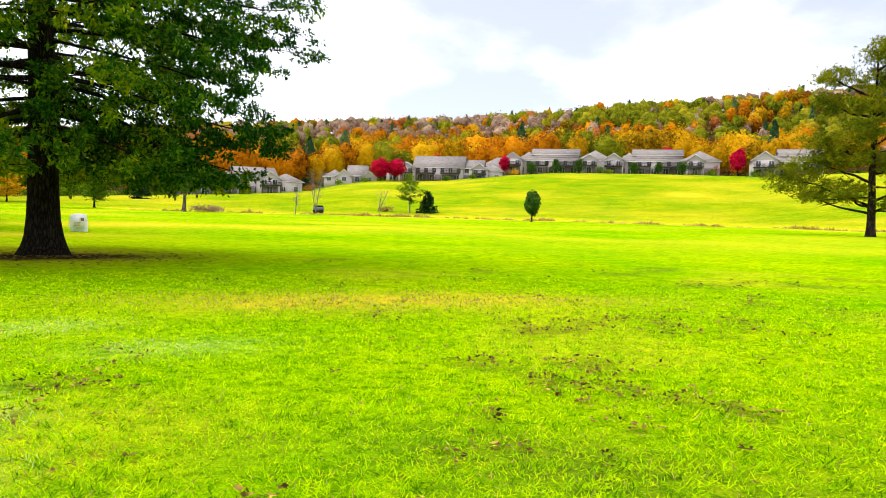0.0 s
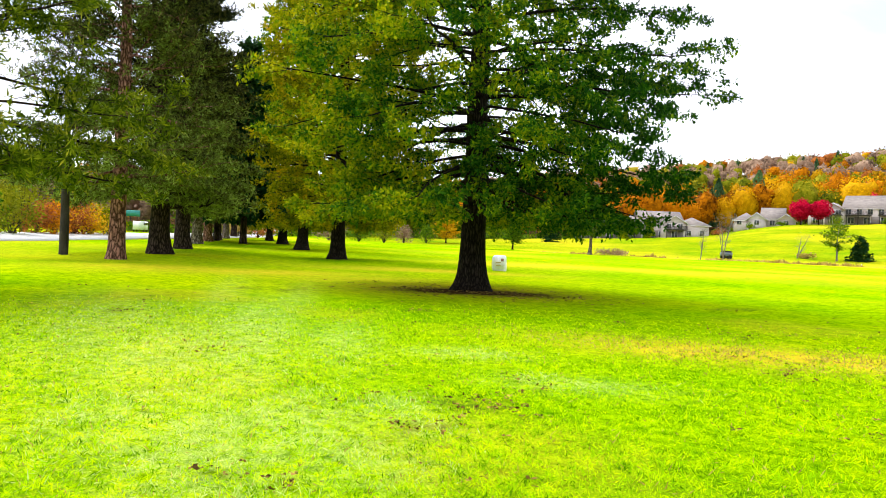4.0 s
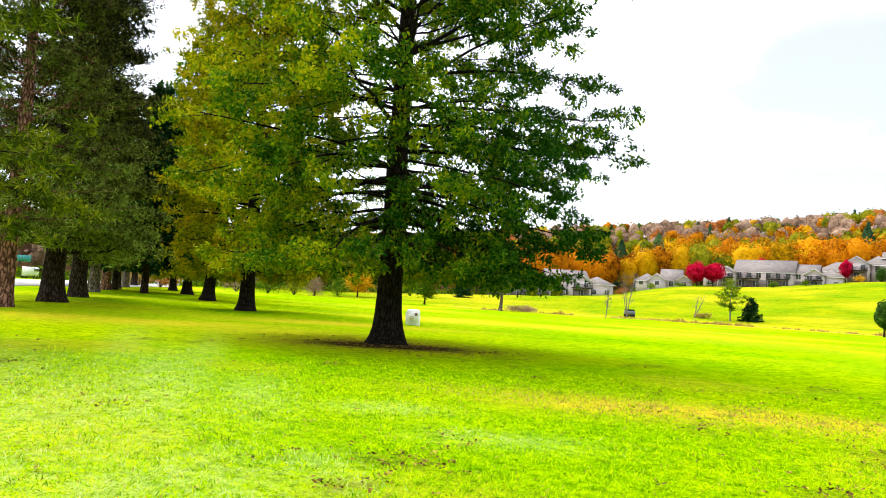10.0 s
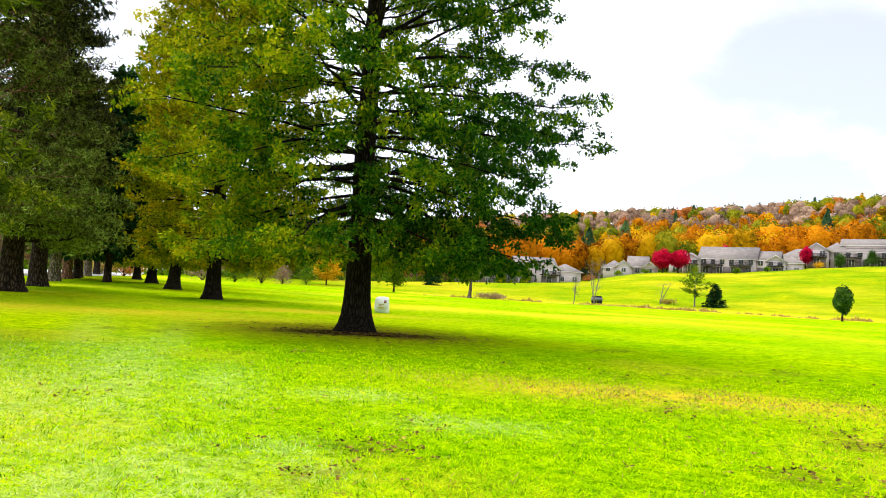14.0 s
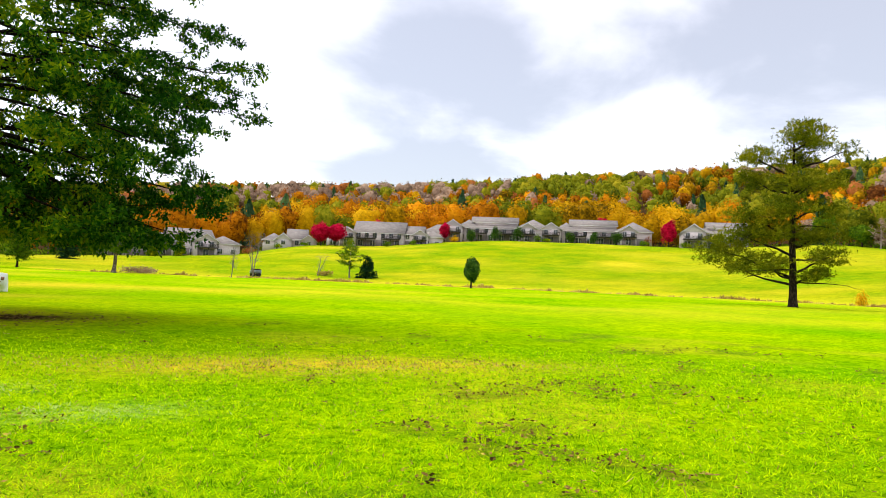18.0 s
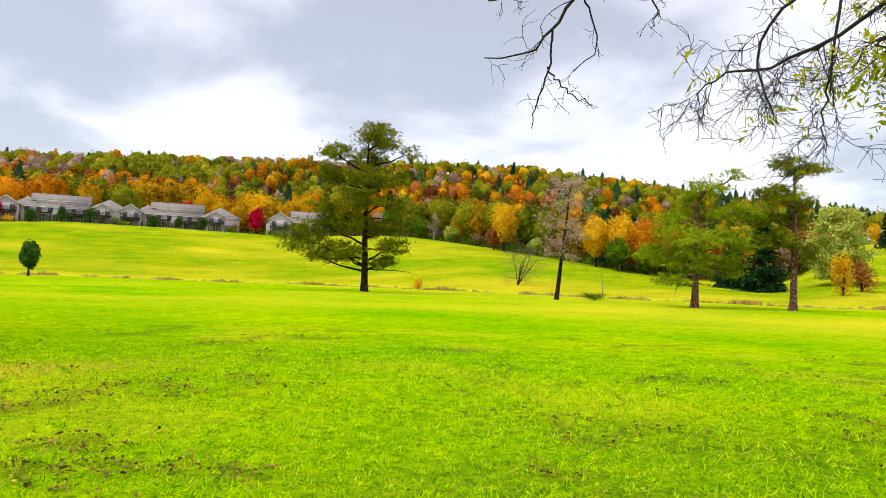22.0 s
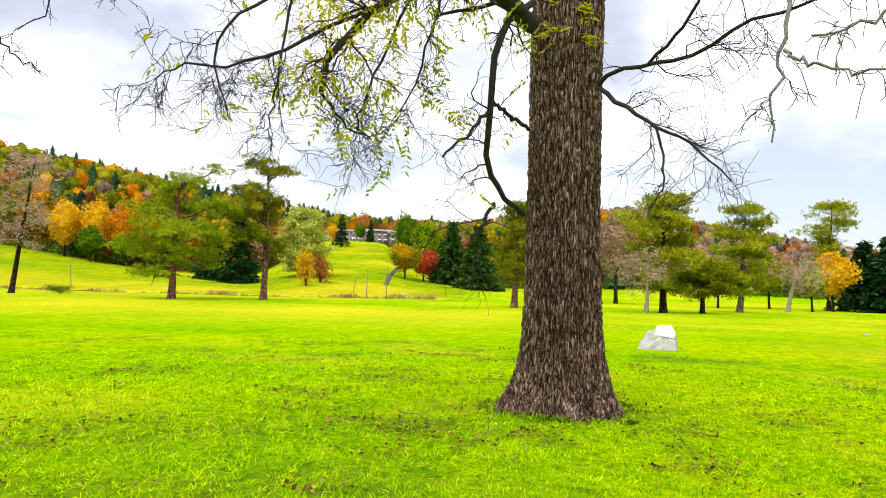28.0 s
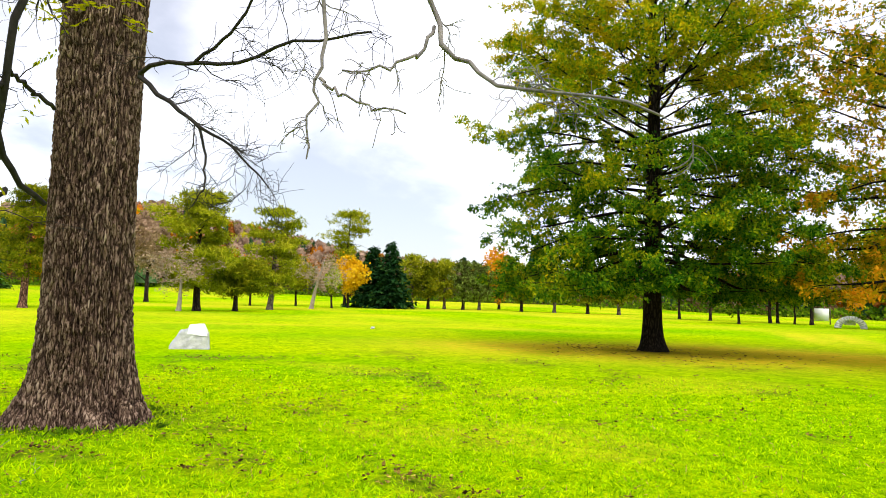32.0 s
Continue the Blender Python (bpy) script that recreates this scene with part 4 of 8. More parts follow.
    fine.sticks(o, (o + e) / 2 + rng.normal(0, 0.02, o.shape), e, 0.006)
    tagged(part("branchwork", fine, M[wood], root), kind="stuff")
    wt = np.where(e[:, 2] > open_above, 0.3, 1.0) * np.clip(np.hypot(e[:, 0], e[:, 1]) / (0.5 * p[:, 1].max()), 0.35, 1.0)
    pick = rng.choice(len(e), sprays, p=wt / wt.sum())
    u = rng.random((sprays, 1)) ** 0.6
    c = o[pick] + (e[pick] - o[pick]) * u + rng.normal(0, 0.1, (sprays, 3)) * np.array([1, 1, 0.6])
    gc = Geo()
    rosettes(gc, rng, c, d[pick], size, k)
    part("crown", gc, M[leaf], root)
    return root


def broadleaf(name, az, r, h, rad, base, label, leaf, wood="bark_oak", shape="oak", rise=(-8, 62), n_limb=48, subs=4, leaves=26000, size=0.26, trunk_r=0.4,
              seed=1, spread=0.34, prof="oak", clumps=600):
    """A smaller or farther leafy tree: clumps of leaves along its branches."""
    rng = np.random.default_rng(seed)
    root = thing(name, pose(*at(az, r)), label, "tree")
    gt = Geo()
    trunk, tr = trunk_tube(gt, h * 0.97, trunk_r, rng, (0, 0), 1.6, 14 if trunk_r > 0.3 else 8)
    part("trunk", gt, M[wood], root, smooth=True)
    gl, lines = Geo(), []
    for pts, rr, side in skeleton(rng, h, rad * 0.92, base, n_limb, shape, rise, trunk, tr, subs, wob=0.1):
        gl.tube(pts, rr * 0.85, 6)
        for s in side:
            gl.tube(s, np.linspace(max(0.008, rr[3] * 0.35), 0.008, len(s)), 4)
            lines.append(s)
        lines.append(pts[2:])
    c = np.concatenate([on_limbs(rng, lines, clumps // 2, spread * 0.5), clump_centres(rng, h, base, rad, prof, clumps - clumps // 2, -0.15, trunk, None)])
    twig_links(gl, rng, c, lines, 0.012 + 0.02 * trunk_r)
    tagged(part("branchwork", gl, M[wood], root), kind="stuff")
    n = leaves // len(c)
    q = np.repeat(c, n, axis=0) + rng.normal(0, 1, (n * len(c), 3)) * np.array([spread, spread, spread * 0.42]) * np.repeat(rng.uniform(0.6, 1.25, (len(c), 1)), n, axis=0)
    gc = Geo()
    leaf_spray(gc, rng, q, size)
    part("crown", gc, M[leaf], root)
    return root


def tufts(g, rng, c, n, length, width, up=0.25):
    """Needle tufts: n needles from each centre."""
    q = np.repeat(c, n, axis=0)
    a = rng.normal(0, 1, (len(q), 3)) + np.array([0, 0, up])
    a = unit(a)
    b = unit(np.cross(a, rng.normal(0, 1, a.shape)))
    s = length * rng.uniform(0.6, 1.2, len(q))
    g.kites(q, a, b, s, width)


def conifer(name, az, r, h, rad, base, label, leaf="pine", wood="bark_pine", shape="pine", rise=(-6, 30), n_limb=30, subs=3, clusters=2200, needles=7, length=0.4, width=0.035,
            trunk_r=0.35, seed=1, spread=(0.5, 0.2), stretch=None, lean=(0, 0), category="pine tree", group="", parts=False, dz=0.0, top=0.97, flare=1.35, plates=8, sparse_above=99.0, masses=None):
    """clusters: needle tufts in all, gathered on flat plates of foliage."""
    rng = np.random.default_rng(seed)
    root = thing(name, pose(*at(az, r, dz)), label, category, group)
    gt = Geo()
    trunk, tr = trunk_tube(gt, h * 0.97, trunk_r, rng, lean, flare, 12)
    part("trunk", gt, M[wood], root, smooth=True)
    gl, lines = Geo(), []
    side_x = np.array([math.cos(radians(az)), math.sin(radians(az)), 0.0])
    side_y = np.array([-side_x[1], side_x[0], 0.0])
    hubs = []
    for mx, mz, hw, hh in masses or ():
        # one limb to each mass of foliage
        hub = side_x * mx + side_y * rng.uniform(-0.9, 0.9) * (hw if abs(mx) < 3.5 else 0.5 * hw) + np.array([0, 0, mz])
        z0 = max(base, mz - 0.35 * abs(mx) - rng.uniform(0.2, 0.9))
        root_pt = np.array([np.interp(z0, trunk[:, 2], trunk[:, 0]), np.interp(z0, trunk[:, 2], trunk[:, 1]), z0])
        s = np.linspace(0, 1, 7)[:, None]
        pts = root_pt + (hub - root_pt) * s + np.array([0, 0, 1]) * (np.sin(s * math.pi) * rng.uniform(-0.35, 0.3)) + rng.normal(0, 0.08, (7, 3)) * (s * (1 - s) * 4)
        g = Geo()
        g.tube(pts, np.linspace(0.16, 0.045, 7), 6)
        part("limb", g, M[wood], root, smooth=True)
        lines.append(pts[2:])
        hubs.append((hub, hw, hh))
        for k in range(4):
            tip = curve_points(along(pts, np.array([rng.uniform(0.55, 1)]))[0], unit(rng.normal(0, 1, 3) * np.array([1, 1, 0.4])), hw * 0.8, 4, rng, 0.1, 0.15)
            gl.tube(tip, np.linspace(0.05, 0.012, 5), 4)
            lines.append(tip)
    for pts, rr, side in skeleton(rng, h, rad * 0.85, base, n_limb, shape, rise, trunk, tr, subs, top, stretch, None, 0.08, 0.25):
        g = Geo() if parts else gl
        g.tube(pts, rr * 0.7, 5)
        lines.append(pts[1:])
        limb = part("limb", g, M[wood], root, smooth=True) if parts else None
        for s in side:
            g = Geo() if parts else gl
            g.tube(s, np.linspace(max(0.01, rr[3] * 0.3), 0.006, len(s)), 3)
            lines.append(s)
            if parts:
                part("branch", g, M[wood], limb)
    if hubs:
        share = np.array([hw * hw * hh for _, hw, hh in hubs]) ** 0.75
        count = np.maximum(3, (clusters / plates * share / share.sum()).astype(int))
        c = np.concatenate([hub + unit(rng.normal(0, 1, (m, 3))) * rng.random((m, 1)) ** 0.45 * np.array([hw, hw, hh]) for (hub, hw, hh), m in zip(hubs, count)])
    else:
        c = on_limbs(rng, lines, max(20, clusters // plates), 0.22)
        c = c[(c[:, 2] < sparse_above) | (rng.random(len(c)) < 0.2)]
    twig_links(gl, rng, c, lines, 0.008 + 0.012 * trunk_r)
    tagged(part("branchwork", gl, M[wood], root), kind="stuff")
    q = np.repeat(c, plates, axis=0)
    q = q + rng.normal(0, 1, q.shape) * np.array([spread[0], spread[0], spread[1]])
    gc = Geo()
    tufts(gc, rng, q, needles, length, width)
    part("crown", gc, M[leaf], root)
    return root


def spruce(name, az, r, h, rad, label, leaf="spruce", seed=1, trunk_r=0.25, clear=0.5, layers=22, group="", category="spruce tree", density=0.62, dz=0.0, egg=False):
    """A dense spruce: drooping layers of sprays on a cone with an uneven outline."""
    rng = np.random.default_rng(seed)
    root = thing(name, pose(*at(az, r, dz)), label, category, group)
    gt = Geo()
    trunk_tube(gt, h * 0.96, trunk_r, rng, (0, 0), 1.3, 8, 0.02)
    part("trunk", gt, M["bark_dark"], root, smooth=True)
    gc = Geo()
    for i in range(layers):
        f = (i + rng.random() * 0.6) / layers
        z = clear + (h - clear) * f
        rr = rad * (min(1, 0.45 + 1.6 * f) * max(0.1, 1.25 * (1 - f)) ** 0.6 if egg else max(0.05, (1 - f) ** 0.85))
        nb = int(7 + 9 * (1 - f))
        for k in range(nb):
            a = rng.uniform(0, 2 * math.pi)
            L = rr * rng.uniform(0.7, 1.15)
            n = int((16 + 26 * L / max(rad, 1)) * density)
            s = rng.random(n) ** 0.6
            c = np.stack([np.cos(a) * L * s, np.sin(a) * L * s, z - 0.35 * L * s + 0.16 * L * s * s], 1) + rng.normal(0, 0.05 * rad + 0.05, (n, 3)) * np.array([1, 1, 0.6])
            d = unit(np.stack([np.cos(a) * np.ones(n), np.sin(a) * np.ones(n), -0.35 * np.ones(n)], 1) + rng.normal(0, 0.45, (n, 3)))
            b = unit(np.cross(d, rng.normal(0, 0.5, (n, 3)) + np.array([0, 0, 1])))
            ln = (0.12 * rad + 0.18) * rng.uniform(0.7, 1.4, n)
            gc.kites(c, d, b, ln, ln * 0.24)
    part("crown", gc, M[leaf], root)
    return root


def bush(name, az, r, h, rad, label, leaf="bush", seed=1, leaves=900, size=0.16, category="bush", group="", stems=7, dz=0.0, wood="twig"):
    stems = max(stems, 11)
    rng = np.random.default_rng(seed)
    root = thing(name, pose(*at(az, r, dz)), label, category, group)
    g = Geo()
    c = []
    lobes = []
    for k in range(stems):
        a, t = rng.uniform(0, 2 * math.pi), rng.uniform(0.0, 0.75)
        tip = np.array([math.cos(a) * rad * t, math.sin(a) * rad * t, h * rng.uniform(0.28, 0.85) * (1 - 0.3 * t)])
        g = Geo()
        g.tube([(0, 0, -0.1), tip * np.array([0.35, 0.35, 0.5]), tip], [0.05 * h / 3 + 0.01, 0.03 * h / 3 + 0.006, 0.008], 4)
        part("stem", g, M[wood], root)
        lobes.append(tip)
    per = leaves // stems
    for tip in lobes:
        q = unit(rng.normal(0, 1, (per, 3))) * (rng.random((per, 1)) ** 0.4) * np.array([rad * 0.52, rad * 0.52, h * 0.33])
        q = tip + q
        q[:, 2] = np.maximum(q[:, 2], 0.05 + 0.1 * rng.random(per))
        c.append(q)
    gc = Geo()
    leaf_spray(gc, rng, np.concatenate(c), size, 0.8, 0.32)
    part("foliage", gc, M[leaf], root)
    return root


class Crown:
    """A rounded, billowing crown: an uneven ellipsoid with a dozen bulges; leaves sit on its surface."""

    def __init__(self, rng, w, h, low, lobes=12):
        self.rng, self.w, self.h, self.low = rng, w, h, low
        u = rng.normal(0, 1, (lobes, 3))
        u[:, 2] = u[:, 2] * 0.8 + 0.25
        self.u, self.k = unit(u), rng.uniform(0.16, 0.42, lobes)

    def surface(self, d):
        near = (self.k[None] * np.exp(-(1 - d @ self.u.T) * 11)).max(1)
        r = (0.66 + near)[:, None]
        mid, half = self.low + (self.h - self.low) * 0.5, (self.h - self.low) * 0.5
        p = d * r * np.array([self.w, self.w, half * 0.98])
        # the underside is narrower than the shoulders
        p[:, :2] *= np.where(d[:, 2] < 0, 1 + 0.25 * d[:, 2], 1.0)[:, None]
        return p + np.array([0, 0, mid])

    def leaves(self, n, rough=0.6, reach=(0.9, 1.1)):
        d = unit(self.rng.normal(0, 1, (n, 3)) + np.array([0, 0, 0.25]))
        mid = np.array([0, 0, (self.low + self.h) / 2])
        c = mid + (self.surface(d) - mid) * self.rng.uniform(*reach, (n, 1))
        c[:, 2] = np.maximum(c[:, 2], self.low * 0.8 + 0.05)
        nrm = unit(d + self.rng.normal(0, rough, (n, 3)))
        a = unit(np.cross(nrm, self.rng.normal(0, 1, (n, 3))))
        return c, a, unit(np.cross(nrm, a))

    def mass(self, na, nz, fill=0.9):
        """The dense inside of the crown."""
        a, t = np.meshgrid(np.arange(na) * 2 * np.pi / na, np.linspace(0.03, 0.97, nz) * np.pi)
        d = np.stack([np.sin(t) * np.cos(a), np.sin(t) * np.sin(a), -np.cos(t)], -1).reshape(-1, 3)
        mid = np.array([0, 0, (self.low + self.h) / 2])
        v = mid + (self.surface(d) - mid) * fill * self.rng.uniform(0.82, 1.08, (len(d), 1))
        i, j = np.meshgrid(np.arange(nz - 1), np.arange(na), indexing="ij")
        j2 = (j + 1) % na
        return v, np.stack([i * na + j, i * na + j2, (i + 1) * na + j2, (i + 1) * na + j], -1)


def twiggy(g, rng, pts, r0, r1, depth=2, n=6, length=0.5, wob=0.2, ends=None, sides=5, droop=0.0, thin=0.4):
    """A crooked branch with side twigs, and twigs on those."""
    g.tube(pts, np.linspace(r0, r1, len(pts)), sides)
    if depth == 0:
        if ends is not None:
            ends.append(pts)
        return
    for s in rng.uniform(0.15, 1.0, n):
        q = along(pts, np.array([s]))[0]
        d = unit(along(pts, np.array([min(1, s + 0.08)]))[0] - along(pts, np.array([max(0, s - 0.08)]))[0])
        d = unit(d + unit(rng.normal(0, 1, 3)) * 0.95)
        L = length * rng.uniform(0.45, 1.2)
        rr = max(0.0035, (r0 + (r1 - r0) * s) * thin)
        twiggy(g, rng, curve_points(q, d, L, 5 if depth > 1 else 4, rng, droop, wob), rr, max(0.0025, rr * 0.4), depth - 1, max(2, n - 2), length * 0.55, wob, ends, 4 if depth > 1 else 3, droop, thin + 0.15)


def bare_tree(name, az, r, h, rad, label, seed=1, wood="twig", trunk_r=0.12, n_limb=14, base=0.3, rise=(25, 65), group="", category="bare tree", lean=(0, 0), depth=2, length=1.2, n=6, stems=1, shape="open", haze=None, dz=0.0, spill=0.45, twig=None):
    rng = np.random.default_rng(seed)
    root = thing(name, pose(*at(az, r, dz)), label, category, group)
    g, gt = Geo(), Geo()
    ends = []
    for k in range(stems):
        ln = lean if stems == 1 else (lean[0] + rng.uniform(-spill, spill), lean[1] + rng.uniform(-spill, spill))
        trunk, tr = trunk_tube(gt, h * rng.uniform(0.8, 1.0), trunk_r, rng, ln, 1.3, 7, 0.05)
        for pts, rr, side in skeleton(rng, h, rad, h * base, n_limb, shape, rise, trunk, tr, 3):
            twiggy(g, rng, pts, max(0.012, rr[0] * 0.7), 0.008, depth, n, length, 0.2, ends)
    part("trunk", gt, M[wood], root, smooth=True)
    tagged(part("branchwork", g, M[twig or wood], root), kind="stuff")
    if haze:
        gh = Geo()
        c = np.concatenate([along(p, rng.random(haze[1])) for p in ends]) + rng.normal(0, 0.15, (len(ends) * haze[1], 3))
        leaf_spray(gh, rng, c, haze[2], 0.9, 0.12)
        part("crown", gh, M[haze[0]], root)
    return root


# ---- houses on the rise ----
def house(name, az, r, label, blocks, turn=0.0, wall="siding", roof="shingle", dz=0.0, group="houses on the rise", category="house"):
    """blocks: x0, x1, y0, y1, eave, ridge, axis of the ridge, deck (0/1), number of windows, low floor (0/1)."""
    root = thing(name, pose(*at(az, r, dz), 0, 0, az + turn), label, category, group)
    for x0, x1, y0, y1, ze, zr, axis, deck, wins, low in blocks:
        g = Geo()
        g.box((x0, y0, -1.5), (x1, y1, ze))
        xm, ym, o = (x0 + x1) / 2, (y0 + y1) / 2, 0.6
        if axis == 'h':
            pass
        elif axis == 'y':
            for y in (y0, y1):
                g.add([(x0, y, ze), (x1, y, ze), (xm, y, zr), ((x0 + xm) / 2, y, (ze + zr) / 2)], [(0, 1, 2, 3)])
        else:
            for x in (x0, x1):
                g.add([(x, y0, ze), (x, y1, ze), (x, ym, zr), (x, (y0 + ym) / 2, (ze + zr) / 2)], [(0, 1, 2, 3)])
        w = part("wall", g, M[wall], root)
        g = Geo()
        if axis == 'h':
            a, b, c, d = x0 - o, x1 + o, y0 - o, y1 + o
            k = (zr - ze) / min(xm - x0, ym - y0)
            ea = ze - k * o
            q = min(xm - a, ym - c)
            top = [(a + q, ym, zr), (b - q, ym, zr)] if b - a > d - c else [(xm, c + q, zr), (xm, d - q, zr)]
            low_, up = [(a, c), (b, c), (b, d), (a, d)], []
            v = [(p, t, ea - 0.05) for p, t in low_] + [(p, t, ea + 0.2) for p, t in low_] + [(p, t, z + 0.2) for p, t, z in top]
            if b - a > d - c:
                f = [(4, 5, 9, 8), (6, 7, 8, 9), (5, 6, 9, 9), (7, 4, 8, 8)]
            else:
                f = [(5, 6, 9, 8), (7, 4, 8, 9), (4, 5, 8, 8), (6, 7, 9, 9)]
            v, m = v + [v[t] for t in (9, 8)], []
            for t in f:
                if t[2] == t[3]:
                    v.append(tuple((np.array(v[t[1]]) + np.array(v[t[2]])) / 2))
                    t = (t[0], t[1], len(v) - 1, t[2])
                m.append(t)
            g.add(v, m + [(0, 3, 2, 1), (0, 1, 5, 4), (1, 2, 6, 5), (2, 3, 7, 6), (3, 0, 4, 7)])
        elif axis == 'y':
            k = (zr - ze) / (xm - x0)
            for s, xe in ((-1, x0), (1, x1)):
                e = (xe + s * o, ze - k * o)
                v = [(xm, y0 - o, zr), (xm, y1 + o, zr), (e[0], y1 + o, e[1]), (e[0], y0 - o, e[1])]
                v = np.array(v + [(a, b, c + 0.22) for a, b, c in v]) + np.array([0, 0, 0.03])
                g.add(v, [(0, 1, 2, 3), (4, 7, 6, 5), (0, 4, 5, 1), (1, 5, 6, 2), (2, 6, 7, 3), (3, 7, 4, 0)])
        else:
            k = (zr - ze) / (ym - y0)
            for s, ye in ((-1, y0), (1, y1)):
                e = (ye + s * o, ze - k * o)
                v = [(x0 - o, ym, zr), (x1 + o, ym, zr), (x1 + o, e[0], e[1]), (x0 - o, e[0], e[1])]
                v = np.array(v + [(a, b, c + 0.22) for a, b, c in v]) + np.array([0, 0, 0.03])
                g.add(v, [(0, 1, 2, 3), (4, 7, 6, 5), (0, 4, 5, 1), (1, 5, 6, 2), (2, 6, 7, 3), (3, 7, 4, 0)])
        part("roof", g, M[roof], root)
        g = Geo()
        if axis == 'y':
            k = (zr - ze) / (xm - x0)
            for s, xe in ((-1, x0), (1, x1)):
                a, b = np.array([xm, zr]), np.array([xe + s * o, ze - k * o])
                v = [(a[0], y0 - o - 0.06, a[1] - 0.12), (b[0], y0 - o - 0.06, b[1] - 0.12), (b[0], y0 - o - 0.06, b[1] + 0.14), (a[0], y0 - o - 0.06, a[1] + 0.14)]
                v += [(p, q + 0.05, t) for p, q, t in v]
                g.add(v, [(0, 1, 2, 3), (4, 7, 6, 5), (0, 4, 5, 1), (1, 5, 6, 2), (2, 6, 7, 3), (3, 7, 4, 0)])
        else:
            k = (zr - ze) / (min(xm - x0, ym - y0) if axis == 'h' else ym - y0)
            g.box((x0 - o, y0 - o - 0.08, ze - k * o - 0.05), (x1 + o, y0 - o - 0.02, ze - k * o + 0.16))
        part("fascia", g, M["trim_white"], root, "pale fascia board")
        wl_, hw = x1 - x0, 1.35
        for n in range(wins):
            cx = x0 + wl_ * (n + 0.5) / wins
            zb = 3.0 if low else 1.0
            zt = min(ze - 0.35, zb + (2.05 if low else 1.5))
            win = part("window", (lambda q: (q.box((cx - hw / 2 - 0.12, y0 - 0.09, zb - 0.1), (cx + hw / 2 + 0.12, y0 - 0.003, zt + 0.12)), q)[1])(Geo()), M["trim_white"], root)
            for s in (-1, 1):
                q = Geo()
                xa, xb = sorted((cx + s * 0.05, cx + s * hw / 2))
                q.box((xa, y0 - 0.11, zb), (xb, y0 - 0.092, zt))
                part("pane", q, M["glass"], win)
        # Panel over the low floor; the shade of the recess is in its colour.
        if low:
            q = Geo()
            q.box((x0 + wl_ * 0.12, y0 - 0.07, -1.2), (x1 - wl_ * 0.12, y0 - 0.004, 2.25))
            part("basement_shade_panel", q, M["shade_opening"], root, "grey basement wall with deck shade in its colour")
            for n in range(max(1, int(wl_ / 4))):
                cx = x0 + wl_ * (n + 0.5) / max(1, int(wl_ / 4))
                d = part("patio_door", (lambda q: (q.box((cx - 0.95, y0 - 0.12, 0.02), (cx + 0.95, y0 - 0.072, 2.1)), q)[1])(Geo()), M["trim_white"], root)
                for s in (-0.46, 0.46):
                    q = Geo()
                    q.box((cx + s - 0.38, y0 - 0.14, 0.1), (cx + s + 0.38, y0 - 0.124, 2.0))
                    part("pane", q, M["glass"], d)
        if deck:
            xs = [(x0 + wl_ * 0.04, x1 - wl_ * 0.04)] if wl_ < 13 else [(x0 + wl_ * 0.06, x0 + wl_ * 0.44), (x0 + wl_ * 0.56, x0 + wl_ * 0.94)]
            for xa, xb in xs:
                q = Geo()
                q.box((xa, y0 - 2.6, 2.45), (xb, y0 - 0.004, 2.75))
                b = part("balcony", q, M["deck"], root, "dark-stained wooden balcony")
                q = Geo()
                q.box((xa, y0 - 2.6, 3.68), (xb, y0 - 2.5, 3.78))
                for xx in (xa, xb - 0.1):
                    q.box((xx, y0 - 2.6, 3.68), (xx + 0.1, y0 - 0.15, 3.78))
                for xx in np.arange(xa + 0.15, xb, 0.26):
                    q.box((xx, y0 - 2.57, 2.75), (xx + 0.13, y0 - 2.52, 3.68))
                part("railing", q, M["deck"], b)
                for xx in (xa + 0.2, (xa + xb) / 2, xb - 0.4):
                    q = Geo()
                    q.box((xx, y0 - 2.5, -1.6), (xx + 0.22, y0 - 2.28, 2.45))
                    part("post", q, M["deck"], b)
    return root


LONG = [(-20, -13, -0.5, 9, 5.0, 7.3, 'y', 1, 2, 1), (-15, -7, 2, 13, 5.0, 8.0, 'h', 0, 0, 1), (-12.5, 8, 1.2, 6.5, 4.7, 5.9, 'x', 1, 6, 1), (-9.5, 7.5, 4.2, 14, 7.2, 9.4, 'x', 0, 3, 0), (7.2, 20, 0.2, 15, 5.0, 8.8, 'h', 0, 1, 1), (8.6, 14.6, -1.2, 5, 4.9, 6.9, 'y', 1, 2, 1)]
house("townhouse", -16.9, 267, "long taupe townhouse with grey shingle roofs and dark balconies", LONG, 2)
house("townhouse", -9.0, 267, "long taupe townhouse with grey shingle roofs and dark balconies", LONG, -3)
house("townhouse", 0.3, 258, "stepped taupe townhouse with a broad grey roof and balconies",
      [(-20, -11, 0, 10, 4.6, 6.8, 'h', 0, 2, 1), (-15.5, -9.5, -1.2, 5, 4.5, 6.4, 'y', 1, 2, 1), (-10, 8, 1, 14, 5.0, 9.2, 'x', 1, 6, 1), (7.5, 15, 2, 13, 4.9, 8.0, 'x', 0, 2, 1), (11.5, 17, -1.2, 6, 4.4, 6.2, 'y', 1, 2, 1), (15, 22, 2, 11, 4.2, 6.4, 'h', 0, 2, 0)], -8)
house("townhouse", -4.6, 281, "taupe townhouse end with a grey hipped roof",
      [(-8, 8, 0, 11, 4.8, 8.2, 'h', 0, 3, 0)], -5)
